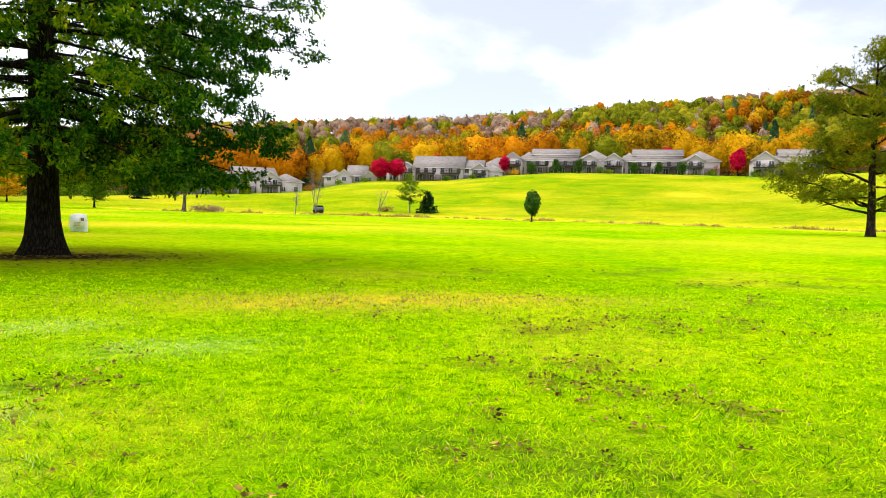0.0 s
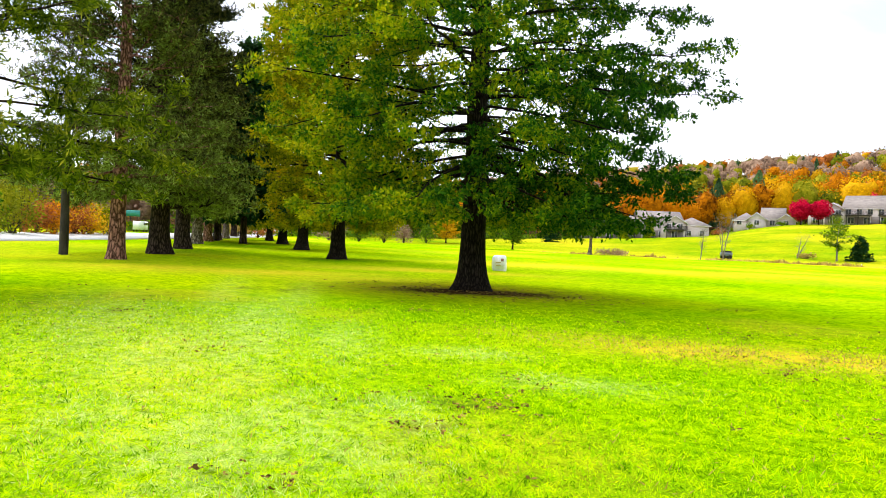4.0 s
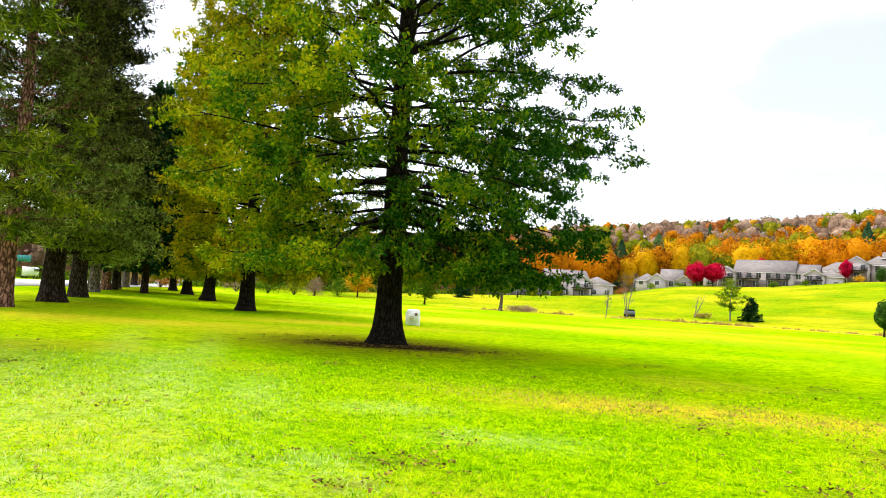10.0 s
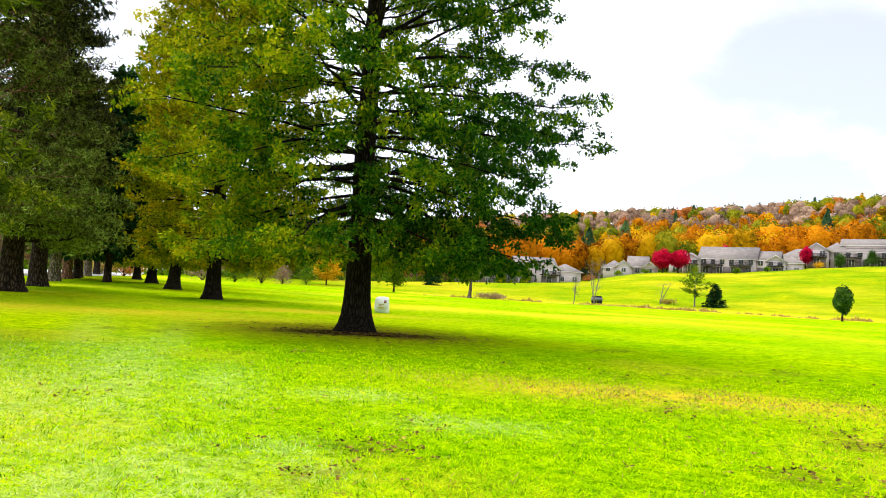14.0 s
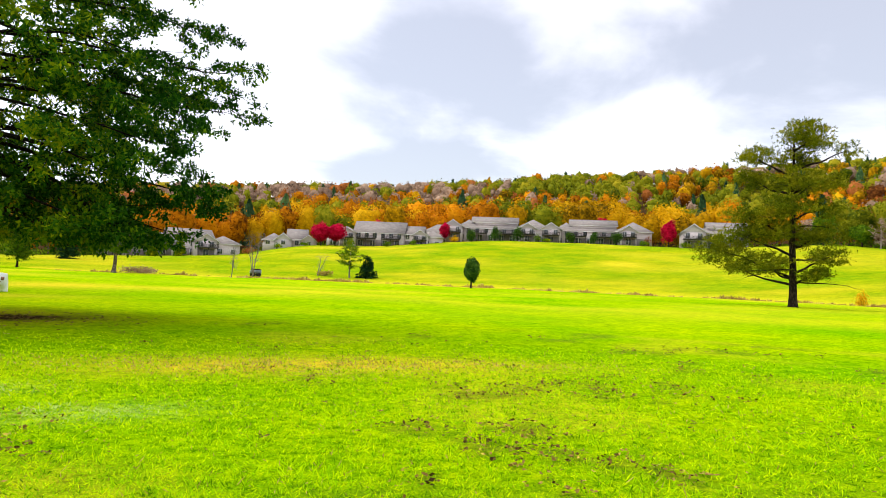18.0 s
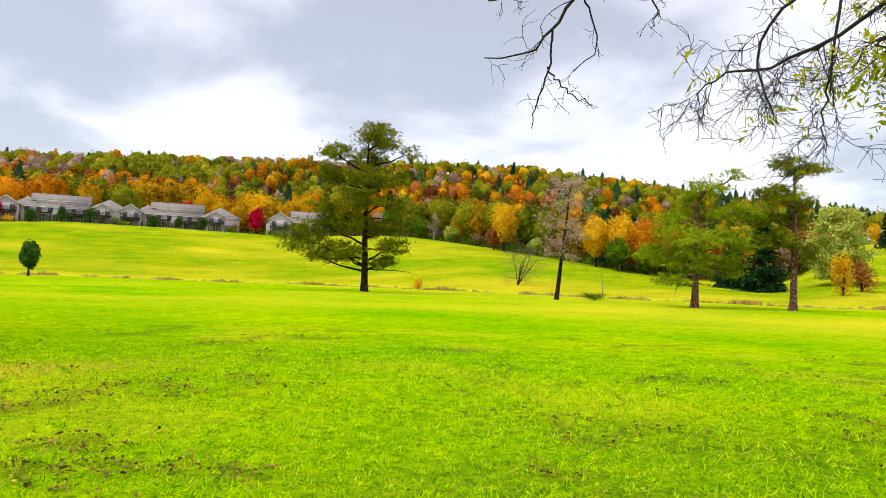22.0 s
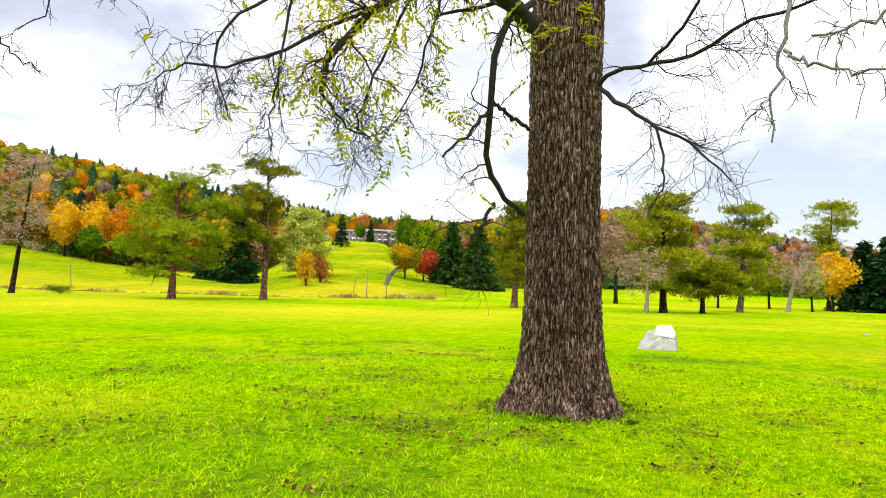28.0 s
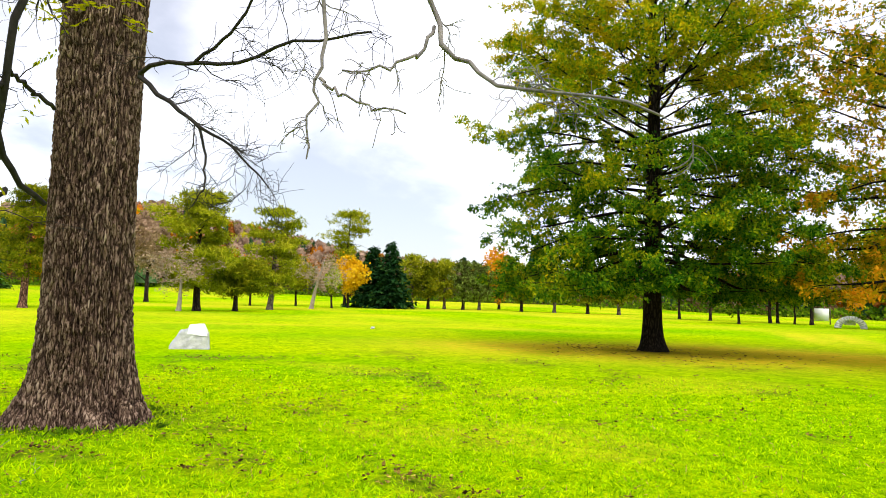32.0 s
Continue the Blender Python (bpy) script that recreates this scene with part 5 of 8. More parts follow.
house("townhouse", -25.3, 262, "taupe townhouse partly behind the pine, with a balcony",
      [(-9, -1, -1, 10, 5.2, 8.0, 'y', 1, 2, 1), (-1.5, 13, 1, 12, 5.0, 7.0, 'x', 1, 4, 1), (0, 13, 4.5, 13, 7.4, 9.4, 'x', 0, 3, 0)], 6)
house("townhouse", 14.4, 238, "taupe hillside house with a grey roof, gable and dark balcony",
      [(-14, -7, 0, 10, 4.4, 6.6, 'h', 1, 2, 1), (-7.5, 6, 3, 15, 5.2, 8.6, 'x', 0, 3, 1), (-1, 6, -0.8, 8, 4.8, 7.0, 'y', 1, 2, 1), (5.5, 14, 1.5, 12, 4.4, 6.8, 'h', 0, 2, 0)], 14)
house("townhouse", 19.6, 240, "taupe hillside house partly hidden by the oak",
      [(-7, 1, 0, 10, 4.6, 7.0, 'h', 1, 2, 1), (0.5, 8, 2, 12, 4.8, 7.4, 'x', 0, 2, 1)], 4)
house("bungalow", 7.6, 256, "low taupe bungalow with grey roofs and a garage",
      [(-9, -2, 1, 10, 2.6, 5.0, 'h', 0, 2, 0), (-4.5, 1, -1, 9, 2.7, 4.9, 'y', 0, 1, 0), (-0.5, 6, 2, 11, 3.4, 6.8, 'x', 0, 1, 0), (4.5, 9.5, -1, 8, 2.7, 4.6, 'y', 0, 1, 0)], -4)
house("white_cottage", 9.0, 310, "small white gabled house among the trees", [(-4, 4, 0, 9, 5.0, 9.0, 'y', 0, 2, 0)], 0, "white_paint")


def long_lodge():
    root = thing("lodge", pose(*at(-71.7, 342), 0, 0, -71.7), "long low brick lodge with a pale grey roof on the hilltop", "building")
    for x0, x1, y0, h in ((-24, -2, 0, 4.9), (-3, 10, 3, 5.8), (9, 31, -2, 4.7)):
        g = Geo()
        g.box((x0, y0, -1.5), (x1, y0 + 12, h))
        part("wall", g, M["brick_far"], root)
        g = Geo()
        g.box((x0 - 0.8, y0 - 0.8, h + 0.004), (x1 + 0.8, y0 + 12.8, h + 0.9))
        part("roof", g, M["stone"], root, "pale grey flat roof edge")
        for row in (0.5, 2.9):
            for cx in np.arange(x0 + 1.6, x1 - 1, 2.9):
                g = Geo()
                g.box((cx - 0.85, y0 - 0.12, row), (cx + 0.85, y0 - 0.003, row + 1.7))
                w = part("window", g, M["trim_white"], root)
                g = Geo()
                g.box((cx - 0.62, y0 - 0.15, row + 0.2), (cx + 0.62, y0 - 0.124, row + 1.1))
                part("pane", g, M["glass"], w)


long_lodge()


# ---- boulders ----
def boulder(name, az, r, sx, sy, sz, label, seed, body="stone", slab=False, turn=0.0, squeeze=0.0):
    root = thing(name, pose(*at(az, r), 0, 0, az + turn), label, "boulder")
    rng = np.random.default_rng(seed)
    bm = bmesh.new()
    bmesh.ops.create_icosphere(bm, subdivisions=4, radius=1.0)
    planes = [unit(rng.normal(0, 1, 3)) for _ in range(9)]
    for v in bm.verts:
        p = np.array(v.co)
        for n in planes:
            d = p @ n - 0.72
            if d > 0:
                p = p - n * d * 0.92
        if slab:
            p = np.sign(p) * np.abs(p) ** 0.55
        q = 0.05 * noise.noise(Vector(p * 3.0)) + 0.02 * noise.noise(Vector(p * 9.0))
        p = p * (1 + q)
        v.co = (p[0] * sx * (1 - squeeze * max(0, p[2])) / (1.5 if not slab else 1.05), p[1] * sy / (1.5 if not slab else 1.05), max(-0.1, sz * (0.42 + 0.62 * p[2])))
    me = bpy.data.meshes.new("body")
    bm.to_mesh(me)
    bm.free()
    me.materials.append(M[body])
    ob = new("body", me)
    ob.parent = root
    return root


b1 = boulder("memorial_stone", 27.2, 46, 0.58, 0.34, 1.02, "pale upright memorial stone with a small plaque on the grass", 3, "stone_top", True, squeeze=0.18)
g = Geo()
g.box((-0.30, -0.40, 0.18), (0.32, -0.345, 0.92))
p1 = part("face", g, M["stone_top"], b1, "smooth white face")
g = Geo()
g.box((0.10, -0.43, 0.62), (0.26, -0.404, 0.80))
part("plaque", g, M["bark_pine"], p1, "small brown plaque")
g = Geo()
for k, w in enumerate((0.34, 0.28, 0.34)):
    g.box((-0.24, -0.415, 0.52 - 0.1 * k), (-0.24 + w, -0.403, 0.56 - 0.1 * k))
part("lettering", g, M["straw"], p1, "faded lines of lettering")
def hewn(corners, mat, name, parent, label, rough):
    """A block of stone with broken faces, shaped round its corners."""
    bm = bmesh.new()
    for c in corners:
        bm.verts.new(c)
    bmesh.ops.convex_hull(bm, input=bm.verts[:])
    bmesh.ops.triangulate(bm, faces=bm.faces[:])
    bmesh.ops.subdivide_edges(bm, edges=bm.edges[:], cuts=5, use_grid_fill=True)
    for v in bm.verts:
        n = noise.noise(v.co * 5.0) * rough + noise.noise(v.co * 14.0) * rough * 0.4
        v.co += Vector((v.co.x, v.co.y, v.co.z - 0.3)).normalized() * n
    me = bpy.data.meshes.new(name)
    bm.to_mesh(me)
    bm.free()
    me.materials.append(M[mat])
    return part(name, me, M[mat], parent, label)


b2 = thing("memorial_stone", pose(*at(-94.7, 25.4), 0, 0, -94.7), "rough grey boulder with a bright cut top on the grass", "boulder")
hewn([(-0.68, -0.42, -0.1), (0.62, -0.45, -0.1), (0.66, 0.4, -0.1), (-0.6, 0.42, -0.1), (-0.62, -0.35, 0.12), (-0.42, -0.3, 0.4), (-0.12, -0.3, 0.66), (0.55, -0.38, 0.5), (0.6, 0.3, 0.55), (-0.3, 0.3, 0.6), (-0.55, 0.3, 0.2)], "stone", "body", b2, "", 0.05)
hewn([(-0.1, -0.36, 0.5), (0.5, -0.43, 0.42), (0.52, 0.2, 0.4), (-0.15, 0.2, 0.5), (-0.02, -0.3, 0.8), (0.42, -0.34, 0.84), (0.44, 0.15, 0.82), (-0.04, 0.15, 0.78), (0.55, -0.3, 0.6)], "stone_top", "cut_face", b2, "bright white cut face", 0.025)
boulder("small_stone", 15.3, 129, 0.45, 0.4, 0.45, "small white stone near the stream", 5)
boulder("small_stone", -108.5, 44, 0.22, 0.15, 0.14, "small pale stone in the grass", 6)
boulder("small_stone", -74.6, 118, 0.5, 0.4, 0.7, "small white stone near the orange tree", 7)


# ---- the oaks of the avenue ----
AVENUE = "oaks of the avenue"
MAIN = [(2, 5.2), (4, 6.4), (6.5, 7.5), (9, 7.5), (12, 6.8), (16, 5.6), (20, 3.6), (24, 1.2)]
TALL = [(2, 4.2), (5, 5.0), (10, 5.2), (18, 5.4), (24, 4.6), (31, 1.2)]
LONE = [(1.5, 6.2), (4, 6.8), (7, 6.7), (10, 6.4), (14, 5.6), (18, 4.0), (22, 1.2)]
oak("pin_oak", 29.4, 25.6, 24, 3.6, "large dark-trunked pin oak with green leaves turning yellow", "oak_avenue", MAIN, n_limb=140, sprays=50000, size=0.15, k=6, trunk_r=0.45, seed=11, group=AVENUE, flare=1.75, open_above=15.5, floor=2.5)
oak("pin_oak", 40.3, 53, 31, 3.0, "tall pin oak with yellow-green leaves", "oak_yellow", TALL, n_limb=120, sprays=20000, size=0.25, k=5, trunk_r=0.5, seed=12, group=AVENUE, flare=1.6, rise=(-6, 62))
oak("pin_oak", 43.1, 75, 26, 3.2, "pin oak with olive green leaves in the avenue", "oak_yellow", TALL, n_limb=70, sprays=8000, size=0.38, k=5, trunk_r=0.55, seed=13, parts=False, group=AVENUE)
oak("pin_oak", 44.6, 97, 25, 3.0, "pin oak farther down the avenue", "oak", TALL, n_limb=60, sprays=5000, size=0.5, k=5, trunk_r=0.55, seed=14, parts=False, group=AVENUE)
oak("pin_oak", 45.6, 120, 24, 2.8, "pin oak at the far end of the avenue", "oak_yellow", TALL, n_limb=50, sprays=3600, size=0.6, k=5, trunk_r=0.5, seed=15, parts=False, group=AVENUE)
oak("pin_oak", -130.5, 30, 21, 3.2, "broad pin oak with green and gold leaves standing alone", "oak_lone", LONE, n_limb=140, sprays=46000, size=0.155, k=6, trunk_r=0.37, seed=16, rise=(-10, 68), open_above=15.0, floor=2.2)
oak("pin_oak", -151, 31, 21, 2.8, "pin oak with orange and green autumn leaves", "oak_orange", LONE, n_limb=80, sprays=12500, size=0.19, k=5, trunk_r=0.38, seed=17, rise=(-6, 62), open_above=13.0)

# ---- the pine row by the road ----
conifer("red_pine", 56.6, 42, 27, 6.4, 3.6, "tall red pine with reddish bark and dark needles", "pine_dark", n_limb=84, clusters=17000, plates=10, needles=7, length=0.27, width=0.027, subs=6, trunk_r=0.42, seed=21, parts=True, group="pine row", spread=(0.34, 0.14))
conifer("red_pine", 53.6, 50, 29, 6.2, 2.8, "dark broad-based pine in the row", "pine_dark", "bark_dark", n_limb=80, clusters=14000, plates=10, needles=6, length=0.34, width=0.038, subs=6, trunk_r=0.62, seed=22, group="pine row", flare=1.5, spread=(0.42, 0.16))
conifer("red_pine", 52.0, 62, 30, 6.4, 2.8, "dark pine in the row", "pine_dark", "bark_dark", n_limb=70, clusters=10000, plates=10, needles=6, length=0.42, width=0.05, subs=6, trunk_r=0.6, seed=23, group="pine row", spread=(0.5, 0.2))
for k, (a, rr, m) in enumerate(((51.0, 82, "bark_grey"), (50.2, 96, "bark_pine"), (49.5, 110, "bark_dark"), (48.9, 126, "bark_grey"), (48.3, 142, "bark_dark"))):
    conifer("red_pine", a, rr, 22 + k % 2 * 2, 6.4, 3.4, "pine in the row along the road", "pine_dark", m, n_limb=24, clusters=1700, needles=7, length=0.85, width=0.12, trunk_r=0.55, seed=24 + k, group="pine row", spread=(0.7, 0.3))
conifer("white_pine", 65.6, 21.5, 12, 5.6, 2.6, "pine with long green needles beside the lawn", "pine_near", "bark_dark", n_limb=36, clusters=4200, plates=9, needles=12, length=0.26, width=0.022, trunk_r=0.26, seed=30, parts=True, spread=(0.3, 0.1), sparse_above=11.0, rise=(-14, 30))
spruce("dark_spruce", 47.6, 90, 25, 5.6, "tall dark spruce between the oaks and the pines", seed=32, trunk_r=0.4, clear=4.0, layers=32, density=1.0)
spruce("dark_spruce", 49.6, 104, 20, 5.0, "dark spruce behind the pine row", seed=33, trunk_r=0.4, clear=3.6, layers=24, density=0.9)

# ---- trees of the middle field ----
BIG_PINE = [(0.6, 19.0, 2.7, 1.3), (1.6, 18.2, 2.2, 0.9), (4.8, 17.1, 1.1, 1.0), (-4.4, 16.7, 2.2, 1.2), (0.2, 16.7, 2.6, 1.2), (-4.4, 14.2, 2.3, 1.2), (0.2, 13.8, 3.0, 1.5), (3.3, 14.0, 1.6, 1.4), (-5.2, 10.1, 2.5, 1.0), (-1.0, 10.9, 3.3, 1.3), (2.9, 10.9, 1.8, 1.1),
            (-7.9, 6.3, 2.7, 1.6), (-5.2, 7.8, 2.6, 1.3), (-2.1, 8.6, 3.0, 1.4), (-2.9, 4.7, 3.0, 1.4), (2.1, 7.8, 2.6, 1.4), (3.3, 5.5, 2.0, 1.4), (2.1, 3.6, 1.8, 1.1), (-6.0, 4.2, 1.7, 0.9)]
BROAD_PINE = [(3.6, 13.2, 1.2, 0.6), (1.6, 12.2, 2.1, 1.0), (-1.0, 10.9, 1.8, 1.0), (0.9, 9.4, 3.9, 1.1), (4.6, 9.8, 2.1, 1.2), (-2.1, 8.7, 2.1, 1.0), (0.1, 6.9, 4.5, 1.2), (4.2, 6.9, 2.1, 1.4), (-3.6, 5.4, 2.1, 1.3), (-0.6, 4.6, 3.1, 1.3), (3.1, 4.3, 2.1, 1.3), (-2.1, 2.8, 1.8, 0.9)]
TALL_PINE = [(-1.2, 15.0, 1.6, 0.65), (1.9, 14.2, 1.4, 0.75), (0.0, 13.8, 1.4, 0.45), (-1.3, 11.3, 2.7, 0.9), (-2.7, 9.4, 1.7, 1.1), (0.0, 9.0, 1.8, 0.9), (0.8, 10.6, 1.1, 0.7), (-1.5, 7.1, 2.2, 1.1), (1.3, 6.0, 0.9, 1.5)]
conifer("scots_pine", -31.1, 87, 20.2, 7.8, 2.4, "large spreading pine with a dark green two-tiered crown", "pine", "bark_dark", n_limb=14, clusters=10500, plates=16, needles=8, length=0.32, width=0.036, trunk_r=0.42, seed=41,
        spread=(0.48, 0.2), rise=(-10, 48), masses=BIG_PINE)
bare_tree("dead_pine", -46.5, 84, 14.6, 3.4, "leaning dead pine with bare pinkish-grey branches", seed=42, wood="bark_dark", trunk_r=0.26, n_limb=30, base=0.34, rise=(-5, 50), lean=(0.075, -0.075), depth=2, length=1.4, n=6, haze=("dead_twig", 4, 0.42), twig="twig_pale")
conifer("scots_pine", -56.9, 76, 13.2, 5.6, 2.2, "broad Scots pine with light green needles", "pine_light", "bark_pine", n_limb=12, clusters=6400, plates=15, needles=8, length=0.30, width=0.034, trunk_r=0.36, seed=43, spread=(0.48, 0.15), rise=(-10, 35), shape="open", masses=BROAD_PINE)
conifer("scots_pine", -63.6, 79, 14.9, 2.6, 5.0, "tall Scots pine with a flat detached top", "pine", "bark_pine", n_limb=14, clusters=3600, plates=15, needles=8, length=0.30, width=0.034, trunk_r=0.36, seed=44, spread=(0.42, 0.14), rise=(-14, 20), shape="open", masses=TALL_PINE)
bush("yellow_bush", -35.4, 121, 3.1, 1.5, "yellow autumn bush by the stream", "yellow", 46, 900, 0.22)
bare_tree("bare_shrub", -43.4, 132, 6.2, 4.6, "many-stemmed bare shrub by the stream", 47, "bark_dark", 0.07, 10, 0.1, (0, 45), stems=6, depth=2, length=2.0, n=7, spill=0.5, lean=(0.2, -0.1), twig="twig_bush")
bush("low_shrub", -49.5, 86, 1.1, 2.0, "low green shrub in the grass", "bush", 48, 1200, 0.14)
bare_tree("sapling", -50.1, 116, 3.6, 0.9, "thin bare sapling in the meadow", 49, "twig_grey", 0.05, 5, 0.4, depth=1, length=0.6)
bare_tree("sapling", -70.5, 112, 3.4, 0.6, "thin bare sapling by the stream", 50, "twig_grey", 0.05, 5, 0.4, depth=1, length=0.5)
bare_tree("sapling", -71.6, 113, 4.2, 0.8, "thin bare sapling by the stream", 51, "twig_grey", 0.06, 6, 0.3, depth=1, length=0.7)
bare_tree("sapling", -73.2, 106, 4.8, 0.5, "slender pale sapling by the stream", 52, "twig_grey", 0.07, 5, 0.5, depth=1, length=0.4)
broadleaf("green_willow", -66.4, 150, 14.0, 5.8, 0.8, "rounded pale green willow by the stream", "willow", "bark_grey", "oval", (10, 70), 26, 3, 16000, 0.5, 0.3, 53, 0.7, prof="oval", clumps=460)
bush("yellow_bush", -66.8, 128, 6.6, 2.1, "tall yellow autumn shrub by the stream", "yellow", 54, 2400, 0.3)
bush("rust_bush", -67.9, 136, 6.0, 2.2, "rust-brown autumn shrub by the stream", "rust", 55, 1800, 0.32)
spruce("dark_spruce", -61.6, 152, 15.5, 4.6, "dark spruce behind the pines", "spruce", 56, 0.3, 0.5, 26)
spruce("dark_spruce", -59.6, 160, 12, 4.2, "dark spruce behind the pines", "spruce", 156, 0.3, 0.5, 22)
bare_tree("bare_sapling_tree", 11.8, 122, 4.8, 1.0, "bare young tree near the stream", 57, "twig_grey", 0.05, 7, 0.3, depth=2, length=0.8, stems=3, spill=0.2)
bare_tree("bare_sapling_tree", 10.2, 136, 8.0, 1.8, "bare upright tree near the stream", 58, "twig_grey", 0.06, 8, 0.25, depth=2, length=1.2, stems=4, rise=(45, 70), spill=0.2)
bare_tree("bare_sapling_tree", 5.2, 146, 4.4, 1.0, "thin bare tree with brushwood at its foot", 59, "twig_grey", 0.09, 6, 0.2, depth=2, length=1.0, stems=2)
bush("brush", 4.7, 146, 1.3, 1.6, "brown brushwood round a bare tree", "straw", 60, 500, 0.3)
broadleaf("young_tree", 2.7, 145, 6.6, 2.9, 2.0, "young tree with sparse green leaves", "bush", "twig_grey", "open", (5, 50), 12, 3, 2600, 0.3, 0.13, 61, 0.35, prof="dome", clumps=90)
spruce("spruce_bush", 1.3, 146, 4.6, 2.2, "low dark spruce bush on the slope", "spruce", 62, 0.12, 0.2, 14)
broadleaf("leaning_pine", 20.1, 124, 11.5, 3.6, 3.2, "sparse pine with a pale trunk by the stream", "bush", "bark_grey", "open", (-5, 40), 18, 3, 5200, 0.36, 0.28, 63, 0.5, prof="dome", clumps=160)
broadleaf("small_tree", 26.2, 140, 6.4, 2.3, 1.2, "small round green tree in the meadow", "bush", "bark_dark", "oval", (10, 60), 14, 3, 4200, 0.34, 0.16, 64, 0.45, prof="oval", clumps=170)
conifer("tall_pine", 28.6, 132, 12.5, 3.6, 3.0, "pine beyond the memorial stone", "pine_light", "bark_pine", n_limb=20, clusters=1300, needles=6, length=0.6, width=0.08, trunk_r=0.26, seed=65)
spruce("young_spruce", 23.2, 190, 11, 2.6, "young dark spruce before the woods", "spruce", 66, 0.2, 0.5, 20)
broadleaf("golden_tree", 31.6, 170, 7.2, 3.2, 1.0, "golden yellow tree at the wood's edge", "yellow", "bark_dark", "oval", (10, 60), 14, 3, 3600, 0.45, 0.16, 67, 0.5, prof="oval", clumps=140)
bush("grey_brush", 18.2, 128, 1.5, 3.2, "low brown brush by the stream", "wood_brown", 68, 900, 0.3)


# ---- crimson and garden trees near the houses ----
def crown_tree(name, az, r, h, rad, label, leaf, seed, leaves=3600, size=0.42, base=0.6, wood="bark_dark", dz=0.0, lobes=11):
    """A tree seen from afar: trunk, forked limbs and a crown of leafy lobes."""
    rng = np.random.default_rng(seed)
    root = thing(name, pose(*at(az, r, dz)), label, "tree")
    g = Geo()
    trunk, tr = trunk_tube(g, h * 0.8, 0.018 * h + 0.04, rng, (0, 0), 1.3, 8)
    part("trunk", g, M[wood], root, smooth=True)
    g = Geo()
    for k in range(7):
        z, a = rng.uniform(base * 0.9 + 0.1, h * 0.6), rng.uniform(0, 2 * math.pi)
        s = np.array([np.interp(z, trunk[:, 2], trunk[:, 0]), np.interp(z, trunk[:, 2], trunk[:, 1]), z])
        g.tube(curve_points(s, unit(np.array([math.cos(a), math.sin(a), 0.8])), rad * 0.8, 4, rng, 0.2, 0.1), np.linspace(0.008 * h, 0.02, 5), 4)
    tagged(part("branchwork", g, M[wood], root), kind="stuff")
    g = Geo()
    n = int(leaves * 0.75)
    crown = Crown(rng, rad * 1.0, h, base, lobes)
    c, a, b = crown.leaves(n, 0.7, (0.72, 1.12))
    ln = size * rng.uniform(0.6, 1.3, n)
    g.kites(c, a, b, ln, ln * 0.4)
    vb, fb = crown.mass(12, 9, 0.74)
    g.add(vb, fb)
    mean = np.clip(rng.normal(0.36, 0.06), 0, 1)
    part("crown", g.mesh("crown", M[leaf], tone=np.full(g.n, mean)), M[leaf], root)
    return root


crown_tree("small_conifer", -7.1, 113, 4.9, 1.45, "small rounded dark conifer in the meadow", "spruce_small", 45, 5200, 0.26, 0.5, lobes=22)
crown_tree("red_maple", 5.1, 250, 8.2, 4.0, "crimson red maple beside the townhouse", "red", 71, 4600, 0.42, lobes=14)
crown_tree("red_maple", 3.95, 251, 8.2, 4.0, "crimson red maple beside the townhouse", "red", 72, 4600, 0.42, lobes=14)
crown_tree("red_maple", -22.4, 262, 10.0, 3.1, "crimson red maple on the lawn's crest", "red", 73, 5200, 0.42, lobes=16)
crown_tree("red_maple", -4.8, 266, 8.0, 2.1, "dark red maple between the houses", "red", 74, 3000, 0.42)
crown_tree("red_maple", -17.4, 285, 13.0, 3.0, "crimson tree behind the roofs", "red", 75, 2600, 0.5)
crown_tree("red_maple", 0.6, 285, 13.0, 2.2, "crimson tree behind the roofs", "red", 76, 2200, 0.5)
for k, (a, rr, h, w) in enumerate(((-7.0, 264, 5.2, 1.9), (-8.9, 264, 4.8, 1.9), (-10.7, 264, 5.4, 2.0), (-15.0, 263.5, 4.4, 1.8), (-16.7, 263.5, 4.4, 1.8), (-18.5, 263.5, 4.6, 1.8))):
    bush("clipped_shrub", a, rr - 3, h, w * 1.15, "clipped dark green shrub before the townhouse", "spruce_small", 80 + k, 2600, 0.34, group="clipped shrubs")
for k, (a, rr, h, w, lf) in enumerate(((-12.4, 262, 3.2, 2.2, "bush"), (-20.6, 261, 2.0, 2.4, "bush"), (-23.6, 258, 2.0, 2.4, "oak"), (2.9, 247, 3.2, 2.6, "oak"), (-0.2, 252, 2.0, 1.6, "bush"), (-2.3, 252, 1.8, 1.6, "bush"), (-20.9, 268, 3.6, 2.0, "rust"),
                                      (10.6, 236, 2.6, 2.6, "rust"), (8.5, 246, 2.2, 2.0, "oak"), (6.3, 248, 1.6, 2.0, "bush"), (-5.6, 262, 2.4, 1.8, "yellow"), (-13.0, 261, 1.3, 2.2, "oak"))):
    bush("garden_bush", a, rr, h, w, "rounded garden bush beside the houses", lf, 90 + k, 900, 0.28, group="garden bushes")
for k, (a, rr, h, w) in enumerate(((17.6, 231, 7.2, 2.0), (15.6, 230, 6.8, 1.9))):
    spruce("columnar_cedar", a, rr, h, w, "columnar green cedar beside the hillside house", "oak", 104 + k, 0.15, 0.1, 22, category="cedar")
crown_tree("lime_tree", -20.3, 275, 7.5, 1.6, "young lime-green tree behind the crest", "willow", 106, 1600, 0.4)
